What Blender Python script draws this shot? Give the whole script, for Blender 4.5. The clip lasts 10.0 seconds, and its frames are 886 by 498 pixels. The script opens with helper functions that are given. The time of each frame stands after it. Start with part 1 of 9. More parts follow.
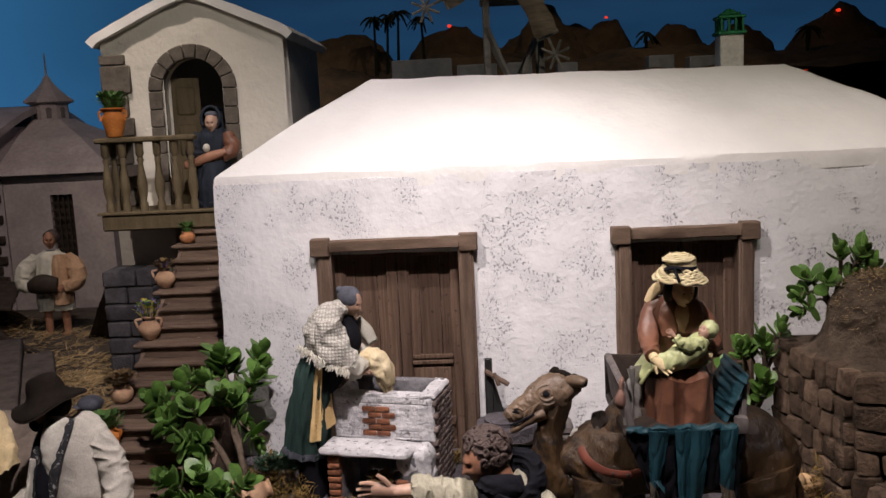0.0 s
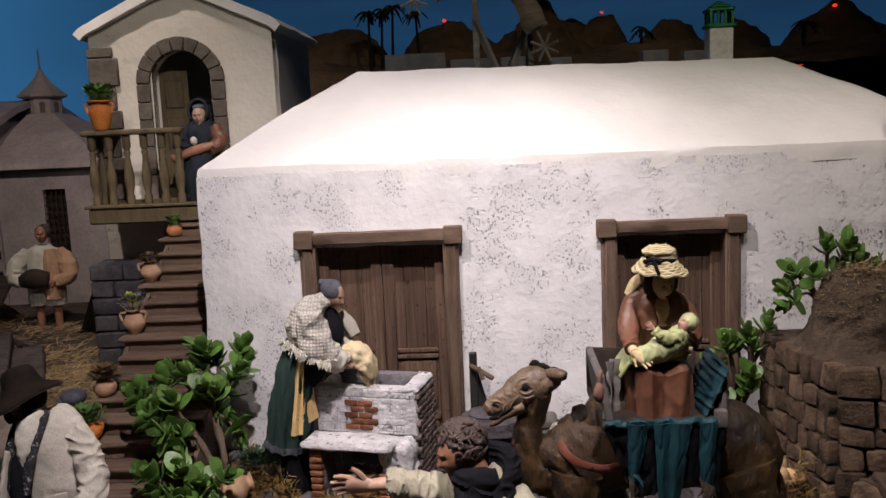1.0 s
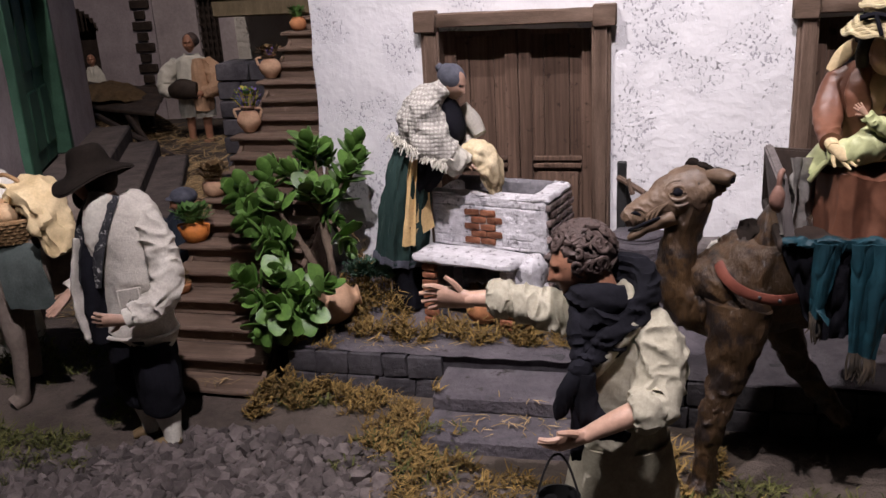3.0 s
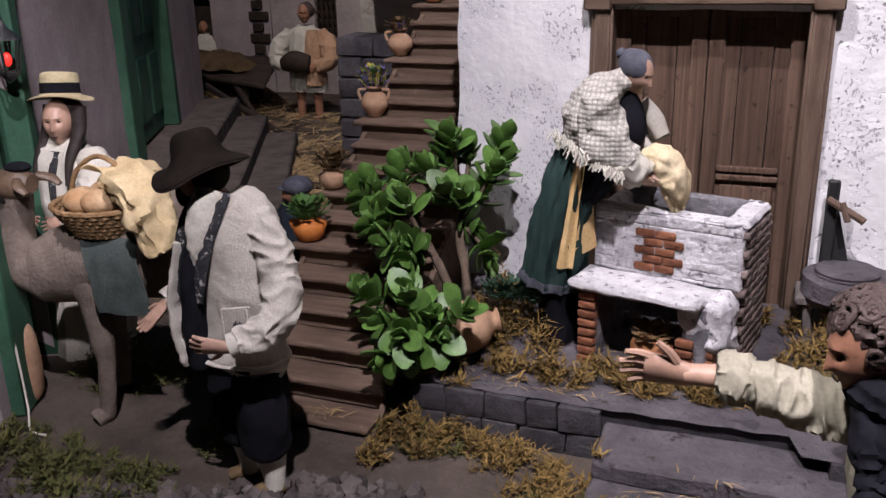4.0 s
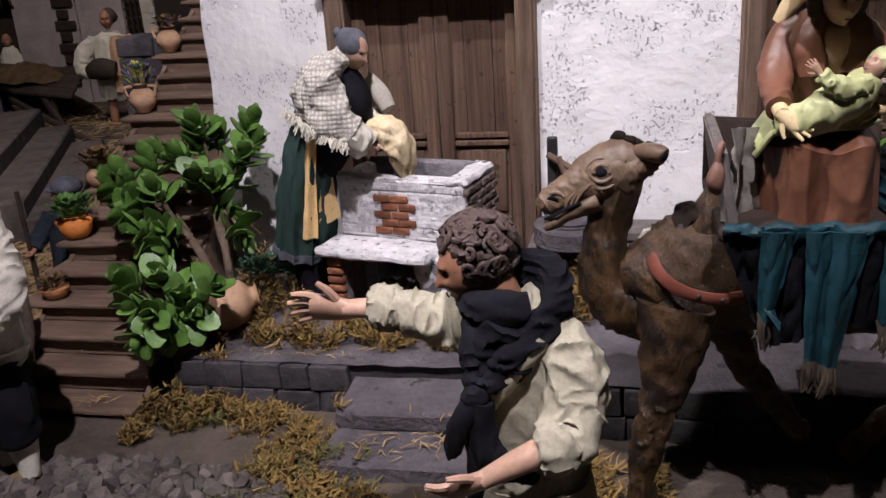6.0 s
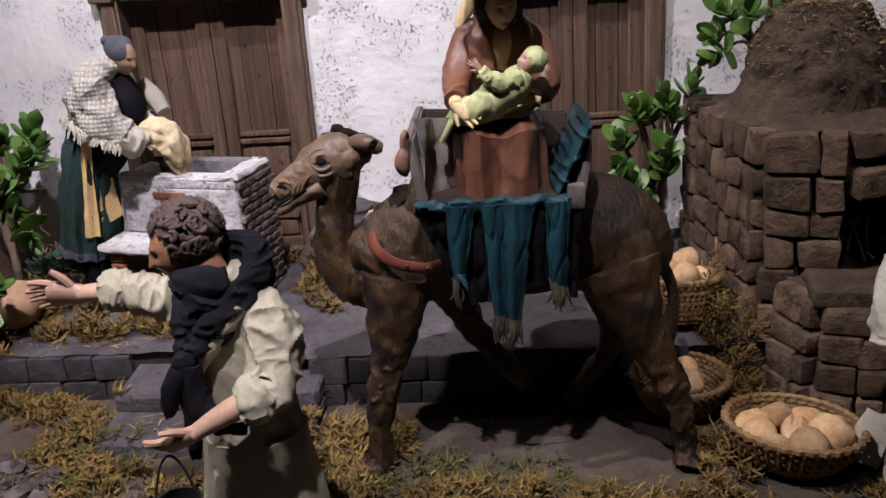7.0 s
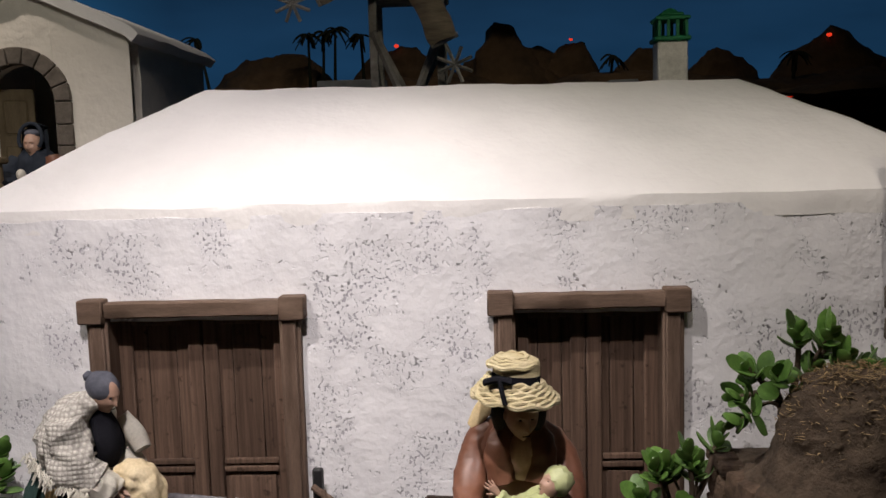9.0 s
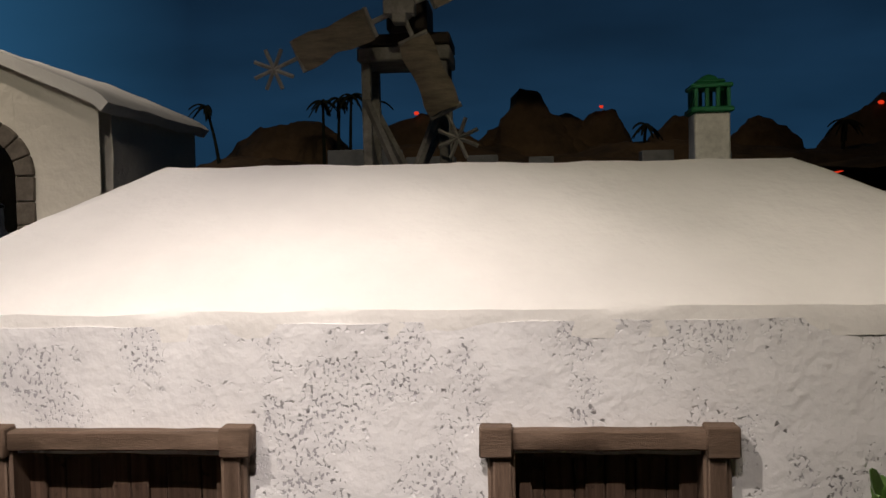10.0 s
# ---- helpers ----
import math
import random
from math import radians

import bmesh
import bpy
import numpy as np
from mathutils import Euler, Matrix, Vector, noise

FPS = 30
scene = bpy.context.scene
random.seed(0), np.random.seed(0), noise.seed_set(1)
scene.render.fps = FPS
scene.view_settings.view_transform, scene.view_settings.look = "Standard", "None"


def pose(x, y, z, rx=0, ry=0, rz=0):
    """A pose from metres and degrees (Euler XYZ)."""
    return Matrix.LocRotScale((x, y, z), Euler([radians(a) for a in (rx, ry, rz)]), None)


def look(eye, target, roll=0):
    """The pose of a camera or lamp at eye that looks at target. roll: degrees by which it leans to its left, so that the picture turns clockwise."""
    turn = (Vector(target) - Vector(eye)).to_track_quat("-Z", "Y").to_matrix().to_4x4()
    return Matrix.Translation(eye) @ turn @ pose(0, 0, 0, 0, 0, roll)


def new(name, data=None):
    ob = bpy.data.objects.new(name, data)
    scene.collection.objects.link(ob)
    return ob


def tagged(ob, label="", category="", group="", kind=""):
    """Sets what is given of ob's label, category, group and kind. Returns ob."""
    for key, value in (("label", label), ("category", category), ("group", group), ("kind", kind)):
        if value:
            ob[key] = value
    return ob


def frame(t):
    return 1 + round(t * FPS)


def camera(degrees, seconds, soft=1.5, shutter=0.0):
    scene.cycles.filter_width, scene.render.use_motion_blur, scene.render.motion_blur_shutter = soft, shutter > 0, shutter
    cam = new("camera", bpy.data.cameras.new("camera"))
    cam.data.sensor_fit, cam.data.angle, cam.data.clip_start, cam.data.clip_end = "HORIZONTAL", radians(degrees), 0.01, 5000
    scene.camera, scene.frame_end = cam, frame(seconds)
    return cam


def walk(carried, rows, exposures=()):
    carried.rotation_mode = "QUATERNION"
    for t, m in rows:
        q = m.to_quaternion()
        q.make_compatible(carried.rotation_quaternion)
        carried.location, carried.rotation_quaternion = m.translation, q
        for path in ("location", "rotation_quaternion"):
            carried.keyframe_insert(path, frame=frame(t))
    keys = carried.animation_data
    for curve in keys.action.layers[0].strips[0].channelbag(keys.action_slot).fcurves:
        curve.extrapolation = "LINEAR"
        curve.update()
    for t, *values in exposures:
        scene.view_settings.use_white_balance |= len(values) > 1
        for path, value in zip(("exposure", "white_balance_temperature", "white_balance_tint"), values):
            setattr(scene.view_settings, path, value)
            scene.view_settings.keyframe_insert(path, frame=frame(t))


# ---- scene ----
cam = camera(53.5, 10.0)
PATH = [
    (0, (-0.03, -0.024, 0.986), (-0.118, 1.953, 0.699), -2.7),
    (0.5, (-0.015, -0.015, 0.979), (-0.095, 1.963, 0.697), -2.6),
    (1, (0.001, -0.012, 0.975), (-0.09, 1.964, 0.682), -2.6),
    (1.5, (0.024, 0.002, 0.954), (-0.091, 1.969, 0.61), -2.1),
    (2, (-0.015, 0.08, 0.911), (-0.257, 2.014, 0.461), -2.1),
    (2.5, (-0.027, 0.169, 0.877), (-0.242, 2.071, 0.296), -2.5),
    (3, (0.036, 0.229, 0.847), (-0.444, 2.069, 0.226), -3.2),
    (4.5, (-0.17, 0.507, 0.816), (-0.847, 2.27, 0.158), -1.3),
    (5, (-0.173, 0.527, 0.802), (-0.833, 2.295, 0.14), -1.6),
    (5.5, (-0.051, 0.449, 0.811), (-0.62, 2.248, 0.146), -2.6),
    (6, (0.073, 0.4, 0.807), (-0.329, 2.241, 0.137), -3.9),
    (7.5, (0.258, 0.296, 0.817), (0.244, 2.172, 0.123), -3.3),
    (8, (0.238, 0.295, 0.816), (0.31, 2.172, 0.128), -2.9),
    (8.5, (0.278, 0.3, 0.897), (0.144, 2.231, 0.396), -2.8),
    (9, (0.216, 0.442, 0.961), (0.12, 2.428, 0.75), -1.7),
    (9.5, (0.261, 0.654, 1.001), (0.111, 2.648, 0.95), -0.6),
    (10, (0.265, 0.69, 1.0), (0.091, 2.681, 0.932), -1.3),
]
walk(cam, [(t, look(eye, target, roll)) for t, eye, target, roll in PATH], [(0.0, -0.18, 6950, 7), (2.0, -0.12, 6800, 10), (4.4, 0.15, 6250, 10), (6.0, 0.05, 6450, 9), (8.0, 0.0, 6450, 9), (8.5, -0.08, 6350, 4), (9.0, -0.35, 6850, 4), (9.4, -0.55, 7150, 3), (10.0, -0.5, 7450, 3)])

# ---- light of the exhibition hall ----
world = bpy.data.worlds.new("hall_dark")
world.use_nodes = True
world.node_tree.nodes["Background"].inputs[0].default_value = (0.10, 0.12, 0.16, 1)
world.node_tree.nodes["Background"].inputs[1].default_value = 0.02
scene.world = world


def spot(name, eye, target, watts, size, colour, radius=0.03, blend=0.5):
    data = bpy.data.lights.new(name, "SPOT")
    data.energy, data.spot_size, data.spot_blend = watts, radians(size), blend
    data.color, data.shadow_soft_size = colour, radius
    ob = new(name, data)
    ob.matrix_world = look(eye, target)
    return ob


spot("front_spot", (-0.45, -0.10, 2.40), (-0.72, 2.25, 1.22), 63, 34, (1.0, 0.94, 0.90), 0.03, 0.95)
spot("front_spot", (0.55, -0.10, 2.40), (0.55, 2.10, 1.26), 55, 33, (1.0, 0.91, 0.76), 0.03, 0.95)
spot("main_spot", (0.06, 0.20, 2.45), (-0.42, 1.46, 0.52), 222, 56, (1.0, 0.90, 0.98), 0.02, 0.75)
spot("camel_spot", (-0.74, 0.66, 2.45), (0.32, 1.36, 0.52), 158, 50, (1.0, 0.91, 0.94), 0.02, 0.75)
spot("oven_spot", (0.55, 0.60, 2.45), (0.88, 1.44, 0.56), 40, 42, (1.0, 0.88, 0.86), 0.02, 0.8)
spot("stable_spot", (-0.10, 0.25, 1.45), (-1.16, 1.42, 0.54), 62, 21, (1.0, 0.89, 0.95), 0.02, 0.6)
spot("yard_spot", (-1.10, 1.75, 2.45), (-1.66, 3.00, 0.50), 105, 84, (1.0, 0.86, 0.84), 0.03, 0.9)
spot("backdrop_spot", (0.25, 2.55, 2.5), (0.2, 4.1, 1.25), 16, 100, (1.0, 0.82, 0.66), 0.05, 0.9)


# ---- mesh helpers ----
def base_of(ob):
    while ob.parent:
        ob = ob.parent
    return ob.location.copy()


def finish(name, bm, mats, smooth=True):
    bmesh.ops.recalc_face_normals(bm, faces=bm.faces[:])
    me = bpy.data.meshes.new(name)
    if smooth:
        for f in bm.faces:
            f.smooth = True
        for e in bm.edges:
            if len(e.link_faces) == 2 and e.calc_face_angle(0.0) > 0.75:
                e.smooth = False
    bm.to_mesh(me)
    bm.free()
    for m in (mats if isinstance(mats, (list, tuple)) else [mats]):
        me.materials.append(m)
    return me


def part(name, bm, material, parent, label="", smooth=True):
    """One mesh object, drawn in world places, under a thing or a part."""
    at = base_of(parent)
    bmesh.ops.translate(bm, vec=-at, verts=bm.verts[:])
    ob = new(name, finish(name, bm, material, smooth))
    ob.parent = parent
    return tagged(ob, label)


def thing(name, at, label, category, group="", kind=""):
    ob = new(name)
    ob.empty_display_size = 0.02
    ob.location = at
    return tagged(ob, label, category, group, kind)


def solid(name, bm, material, at, label, category, group="", kind="", smooth=True):
    """A thing that is one mesh, drawn in world places."""
    bmesh.ops.translate(bm, vec=-Vector(at), verts=bm.verts[:])
    ob = new(name, finish(name, bm, material, smooth))
    ob.location = at
    return tagged(ob, label, category, group, kind)


def box(bm, x0, x1, y0, y1, z0, z1, bev=0.0, mi=0, seg=1):
    out = bmesh.ops.create_cube(bm, size=1.0)
    vs = out["verts"]
    bmesh.ops.scale(bm, vec=(x1 - x0, y1 - y0, z1 - z0), verts=vs)
    bmesh.ops.translate(bm, vec=((x0 + x1) / 2, (y0 + y1) / 2, (z0 + z1) / 2), verts=vs)
    fs = {f for v in vs for f in v.link_faces}
    for f in fs:
        f.material_index = mi
    if bev:
        es = list({e for v in vs for e in v.link_edges})
        r = bmesh.ops.bevel(bm, geom=es, offset=bev, segments=seg, affect="EDGES", profile=0.6)
        for f in r["faces"]:
            f.material_index = mi
        vs = list({v for f in r["faces"] for v in f.verts} | {v for v in vs if v.is_valid})
    return vs


def turned(bm, vs, about, m):
    """Turn some vertices by the matrix m about a point."""
    c = Vector(about)
    for v in vs:
        v.co = c + m @ (v.co - c)


def lathe(bm, profile, at, n=24, mi=0, squash=1.0):
    """A turned body from (radius, height) pairs."""
    rows = []
    for r, z in profile:
        rows.append([bm.verts.new((at[0] + r * math.cos(2 * math.pi * i / n), at[1] + squash * r * math.sin(2 * math.pi * i / n), at[2] + z)) for i in range(n)])
    for a, b in zip(rows, rows[1:]):
        for i in range(n):
            f = bm.faces.new((a[i], a[(i + 1) % n], b[(i + 1) % n], b[i]))
            f.material_index = mi
    for row in (rows[0], rows[-1]):
        f = bm.faces.new(row)
        f.material_index = mi
    return [v for row in rows for v in row]


def spline(pts, step):
    """Catmull-Rom through rows of numbers."""
    pts = [np.array(p, float) for p in pts]
    if len(pts) < 3:
        return [pts[0] + (pts[1] - pts[0]) * k / step for k in range(step + 1)]
    ext = [2 * pts[0] - pts[1], *pts, 2 * pts[-1] - pts[-2]]
    out = []
    for i in range(1, len(ext) - 2):
        a, b, c, d = ext[i - 1:i + 3]
        for k in range(step):
            t = k / step
            out.append(0.5 * (2 * b + (c - a) * t + (2 * a - 5 * b + 4 * c - d) * t * t + (3 * b - a - 3 * c + d) * t ** 3))
    out.append(pts[-1])
    return out


def sweep(bm, rows, n=12, mi=0, step=4, side=(0, 1, 0), crease=0.0, waves=5, cap=True):
    """A round body along a line: rows of x, y, z, half width to the side, half width across."""
    rows = spline([(*r, r[3]) if len(r) == 4 else r for r in rows], step)
    rings = []
    for i, r in enumerate(rows):
        p = Vector(r[:3])
        d = Vector(rows[min(i + 1, len(rows) - 1)][:3]) - Vector(rows[max(i - 1, 0)][:3])
        d.normalize()
        s = Vector(side)
        s = s - d * s.dot(d)
        if s.length < 1e-4:
            s = d.orthogonal()
        s.normalize()
        u = d.cross(s)
        a, b = max(r[3], 1e-4), max(r[4] if len(r) > 4 else r[3], 1e-4)
        ring = []
        for k in range(n):
            w = 2 * math.pi * k / n
            f = 1 + crease * (math.sin(waves * w + 0.9 * math.sin(i * 0.31) + i * 0.05) + 0.5 * math.sin((waves * 2 + 1) * w + i * 0.11))
            ring.append(bm.verts.new(p + s * (a * f * math.cos(w)) + u * (b * f * math.sin(w))))
        rings.append(ring)
    for a, b in zip(rings, rings[1:]):
        for k in range(n):
            f = bm.faces.new((a[k], a[(k + 1) % n], b[(k + 1) % n], b[k]))
            f.material_index = mi
    if cap:
        for ring in (rings[0], rings[-1]):
            f = bm.faces.new(ring)
            f.material_index = mi
    return [v for ring in rings for v in ring]


def ball(bm, c, r, mi=0, u=14, v=10, rot=(0, 0, 0)):
    """An ellipsoid; r: one radius or three."""
    r = (r, r, r) if isinstance(r, (int, float)) else r
    vs = bmesh.ops.create_uvsphere(bm, u_segments=u, v_segments=v, radius=1.0)["verts"]
    m = pose(*c, *rot).to_3x3()
    for w in vs:
        w.co = Vector(c) + m @ Vector((w.co.x * r[0], w.co.y * r[1], w.co.z * r[2]))
    for f in {f for w in vs for f in w.link_faces}:
        f.material_index = mi
    return vs


def roughen(vs, amp, freq, seed=0.0, along=None):
    off = Vector((seed * 3.7, seed * 1.9, seed * 7.3))
    for v in vs:
        d = noise.noise_vector(v.co * freq + off)
        v.co += (Vector(along) * d.x if along else d) * amp


def sheet(bm, fn, nu, nv, mi=0):
    """A grid of faces from fn(u, v) with u and v from 0 to 1."""
    g = [[bm.verts.new(fn(i / nu, j / nv)) for j in range(nv + 1)] for i in range(nu + 1)]
    for i in range(nu):
        for j in range(nv):
            f = bm.faces.new((g[i][j], g[i + 1][j], g[i + 1][j + 1], g[i][j + 1]))
            f.material_index = mi
    return [v for row in g for v in row]


def thicken(bm, t):
    bmesh.ops.recalc_face_normals(bm, faces=bm.faces[:])
    bmesh.ops.solidify(bm, geom=bm.faces[:], thickness=t)


def slab(bm, us, ws, holes, depth, place, cell=0.03):
    """A wall with openings: a grid in (u, w), closed to the depth; place(u, d, w) gives the world place."""
    def cuts(lo_hi, marks):
        vals = sorted({*lo_hi, *marks})
        out = []
        for a, b in zip(vals, vals[1:]):
            n = max(1, round((b - a) / cell))
            out += [a + (b - a) * k / n for k in range(n)]
        return out + [vals[-1]]
    cu = cuts(us, [h for o in holes for h in o[:2]])
    cw = cuts(ws, [h for o in holes for h in o[2:]])
    seen = {}

    def at(i, d, j):
        if (i, d, j) not in seen:
            seen[i, d, j] = bm.verts.new(place(cu[i], d * depth, cw[j]))
        return seen[i, d, j]

    def full(i, j):
        if not (0 <= i < len(cu) - 1 and 0 <= j < len(cw) - 1):
            return False
        u, w = (cu[i] + cu[i + 1]) / 2, (cw[j] + cw[j + 1]) / 2
        return not any(o[0] < u < o[1] and o[2] < w < o[3] for o in holes)
    for i in range(len(cu) - 1):
        for j in range(len(cw) - 1):
            if not full(i, j):
                continue
            for d in (0, 1):
                bm.faces.new((at(i, d, j), at(i + 1, d, j), at(i + 1, d, j + 1), at(i, d, j + 1)))
            for di, dj, a, b in ((-1, 0, (i, j), (i, j + 1)), (1, 0, (i + 1, j), (i + 1, j + 1)), (0, -1, (i, j), (i + 1, j)), (0, 1, (i, j + 1), (i + 1, j + 1))):
                if not full(i + di, j + dj):
                    bm.faces.new((at(a[0], 0, a[1]), at(b[0], 0, b[1]), at(b[0], 1, b[1]), at(a[0], 1, a[1])))
    return list(bm.verts)


# ---- materials ----
def link(m, a, out, b, into):
    m.node_tree.links.new(a.outputs[out], b.inputs[into])


def ramp(m, stops):
    r = m.node_tree.nodes.new("ShaderNodeValToRGB")
    while len(r.color_ramp.elements) < len(stops):
        r.color_ramp.elements.new(0.5)
    for e, (p, c) in zip(r.color_ramp.elements, stops):
        e.position, e.color = p, (*c, 1) if not isinstance(c, (int, float)) else (c, c, c, 1)
    return r


def noise_node(m, co, scale, detail=5.0, rough=0.6, stretch=None):
    if stretch:
        mp = m.node_tree.nodes.new("ShaderNodeMapping")
        mp.inputs["Scale"].default_value = stretch
        m.node_tree.links.new(co, mp.inputs["Vector"])
        co = mp.outputs[0]
    n = m.node_tree.nodes.new("ShaderNodeTexNoise")
    n.inputs["Scale"].default_value, n.inputs["Detail"].default_value, n.inputs["Roughness"].default_value = scale, detail, rough
    m.node_tree.links.new(co, n.inputs["Vector"])
    return n


def mix(m, kind, fac, a, b):
    """Mixes two colour sockets (or plain colours); fac: a number or a socket."""
    x = m.node_tree.nodes.new("ShaderNodeMix")
    x.data_type, x.blend_type = "RGBA", kind
    for into, val in ((0, fac), (6, a), (7, b)):
        if isinstance(val, bpy.types.NodeSocket):
            m.node_tree.links.new(val, x.inputs[into])
        elif into == 0:
            x.inputs[0].default_value = val
        else:
            x.inputs[into].default_value = (*val, 1)
    return x.outputs[2]


def surface(name, dark, light, rough=0.85, scale=30.0, grain=220.0, bump=0.4, depth=0.002, stretch=None, vary=0.0, worn=None, wear=0.62, spec=0.25, island=False):
    """A painted or natural surface: large mottling, fine grain with relief, worn patches, and a change from piece to piece."""
    m = bpy.data.materials.new(name)
    m.use_nodes = True
    nt = m.node_tree
    bsdf = nt.nodes["Principled BSDF"]
    co = nt.nodes.new("ShaderNodeTexCoord").outputs["Object"]
    if vary:
        info = nt.nodes.new("ShaderNodeNewGeometry" if island else "ShaderNodeObjectInfo")
        rnd = info.outputs["Random Per Island" if island else "Random"]
        shift = nt.nodes.new("ShaderNodeVectorMath")
        shift.operation = "MULTIPLY_ADD"
        shift.inputs[1].default_value = (3.1, 5.3, 4.7)
        nt.links.new(rnd, shift.inputs[0])
        nt.links.new(co, shift.inputs[2])
        co = shift.outputs[0]
    big = noise_node(m, co, scale, 4, 0.6, stretch)
    fine = noise_node(m, co, grain, 6, 0.65, stretch)
    r1 = ramp(m, ((0.3, dark), (0.7, light)))
    link(m, big, "Fac", r1, "Fac")
    r2 = ramp(m, ((0.25, 0.62), (0.75, 1.0)))
    link(m, fine, "Fac", r2, "Fac")
    col = mix(m, "MULTIPLY", 0.8, r1.outputs[0], r2.outputs[0])
    if worn:
        spots = noise_node(m, co, scale * 2.3, 7, 0.7)
        r3 = ramp(m, ((wear - 0.03, 0.0), (wear + 0.05, 1.0)))
        link(m, spots, "Fac", r3, "Fac")
        col = mix(m, "MIX", r3.outputs[0], col, worn)
    if vary:
        hsv = nt.nodes.new("ShaderNodeHueSaturation")
        mr = nt.nodes.new("ShaderNodeMapRange")
        mr.inputs["To Min"].default_value, mr.inputs["To Max"].default_value = 1 - vary, 1 + vary
        nt.links.new(rnd, mr.inputs["Value"])
        nt.links.new(mr.outputs[0], hsv.inputs["Value"])
        nt.links.new(col, hsv.inputs["Color"])
        col = hsv.outputs[0]
    nt.links.new(col, bsdf.inputs["Base Color"])
    bsdf.inputs["Roughness"].default_value = rough
    bsdf.inputs["Specular IOR Level"].default_value = spec
    h = nt.nodes.new("ShaderNodeMath")
    h.operation = "MULTIPLY_ADD"
    h.inputs[1].default_value = 0.5
    link(m, big, "Fac", h, 0)
    link(m, fine, "Fac", h, 2)
    b = nt.nodes.new("ShaderNodeBump")
    b.inputs["Strength"].default_value, b.inputs["Distance"].default_value = bump, depth
    link(m, h, 0, b, "Height")
    link(m, b, "Normal", bsdf, "Normal")
    return m


def plaster(name, white, under, patch=0.5, scale=9.0, marks=True, bump=0.5):
    """Whitewash over plaster: small upright flakes in loose patches, faint stains and trowel relief."""
    m = bpy.data.materials.new(name)
    m.use_nodes = True
    nt = m.node_tree
    bsdf = nt.nodes["Principled BSDF"]
    co = nt.nodes.new("ShaderNodeTexCoord").outputs["Object"]
    stain = noise_node(m, co, 5.0, 5, 0.6)
    r0 = ramp(m, ((0.3, tuple(c * 0.90 for c in white)), (0.65, white)))
    link(m, stain, "Fac", r0, "Fac")
    fine = noise_node(m, co, 90, 2, 0.4)
    trowel = noise_node(m, co, 24, 5, 0.55)
    col = r0.outputs[0]
    hgt = nt.nodes.new("ShaderNodeMath")
    hgt.operation = "MULTIPLY_ADD"
    hgt.inputs[1].default_value = 3.0
    link(m, trowel, "Fac", hgt, 0)
    link(m, fine, "Fac", hgt, 2)
    height = hgt.outputs[0]
    if marks:
        chips = noise_node(m, co, 250, 2, 0.5, (1.0, 1.0, 0.75))
        rc = ramp(m, ((0.56, 0.0), (0.62, 1.0)))
        link(m, chips, "Fac", rc, "Fac")
        where = noise_node(m, co, scale, 4, 0.62)
        rw = ramp(m, ((patch, 0.0), (patch + 0.07, 1.0)))
        link(m, where, "Fac", rw, "Fac")
        k = nt.nodes.new("ShaderNodeMath")
        k.operation = "MULTIPLY"
        link(m, rc, 0, k, 0)
        link(m, rw, 0, k, 1)
        col = mix(m, "MIX", k.outputs[0], col, under)
        haze = ramp(m, ((patch - 0.08, 0.0), (patch + 0.10, 0.24)))
        link(m, where, "Fac", haze, "Fac")
        soft = mix(m, "MULTIPLY", haze.outputs[0], col, (0.62, 0.62, 0.66))
        down = nt.nodes.new("ShaderNodeMath")
        down.operation = "MULTIPLY_ADD"
        down.inputs[1].default_value = -9.0
        nt.links.new(k.outputs[0], down.inputs[0])
        nt.links.new(height, down.inputs[2])
        height = down.outputs[0]
        col = soft
    nt.links.new(col, bsdf.inputs["Base Color"])
    bsdf.inputs["Roughness"].default_value = 0.9
    bsdf.inputs["Specular IOR Level"].default_value = 0.15
    b = nt.nodes.new("ShaderNodeBump")
    b.inputs["Strength"].default_value, b.inputs["Distance"].default_value = bump * 0.8, 0.0035
    nt.links.new(height, b.inputs["Height"])
    link(m, b, "Normal", bsdf, "Normal")
    return m


def woven(name, light, dark):
    """Coarse basket weave: two crossed waves with relief."""
    m = surface(name, tuple(c * 0.85 for c in light), light, 0.95, 25, 330, 0.5, 0.0015)
    nt = m.node_tree
    b = nt.nodes["Principled BSDF"]
    old = b.inputs["Base Color"].links[0].from_socket
    co = nt.nodes.new("ShaderNodeTexCoord").outputs["Object"]
    v = nt.nodes.new("ShaderNodeTexVoronoi")
    v.inputs["Scale"].default_value, v.inputs["Randomness"].default_value = 170, 0.12
    nt.links.new(co, v.inputs["Vector"])
    r = ramp(m, ((0.34, 0.0), (0.56, 1.0)))
    nt.links.new(v.outputs["Distance"], r.inputs["Fac"])
    nt.links.new(mix(m, "MIX", r.outputs[0], old, dark), b.inputs["Base Color"])
    bp = nt.nodes.new("ShaderNodeBump")
    bp.invert = True
    bp.inputs["Strength"].default_value, bp.inputs["Distance"].default_value = 0.8, 0.003
    nt.links.new(v.outputs["Distance"], bp.inputs["Height"])
    nt.links.new(b.inputs["Normal"].links[0].from_socket, bp.inputs["Normal"])
    nt.links.new(bp.outputs[0], b.inputs["Normal"])
    return m


def glow(name, colour, strength):
    m = bpy.data.materials.new(name)
    m.use_nodes = True
    b = m.node_tree.nodes["Principled BSDF"]
    b.inputs["Base Color"].default_value = (*colour, 1)
    b.inputs["Emission Color"].default_value = (*colour, 1)
    b.inputs["Emission Strength"].default_value = strength
    return m


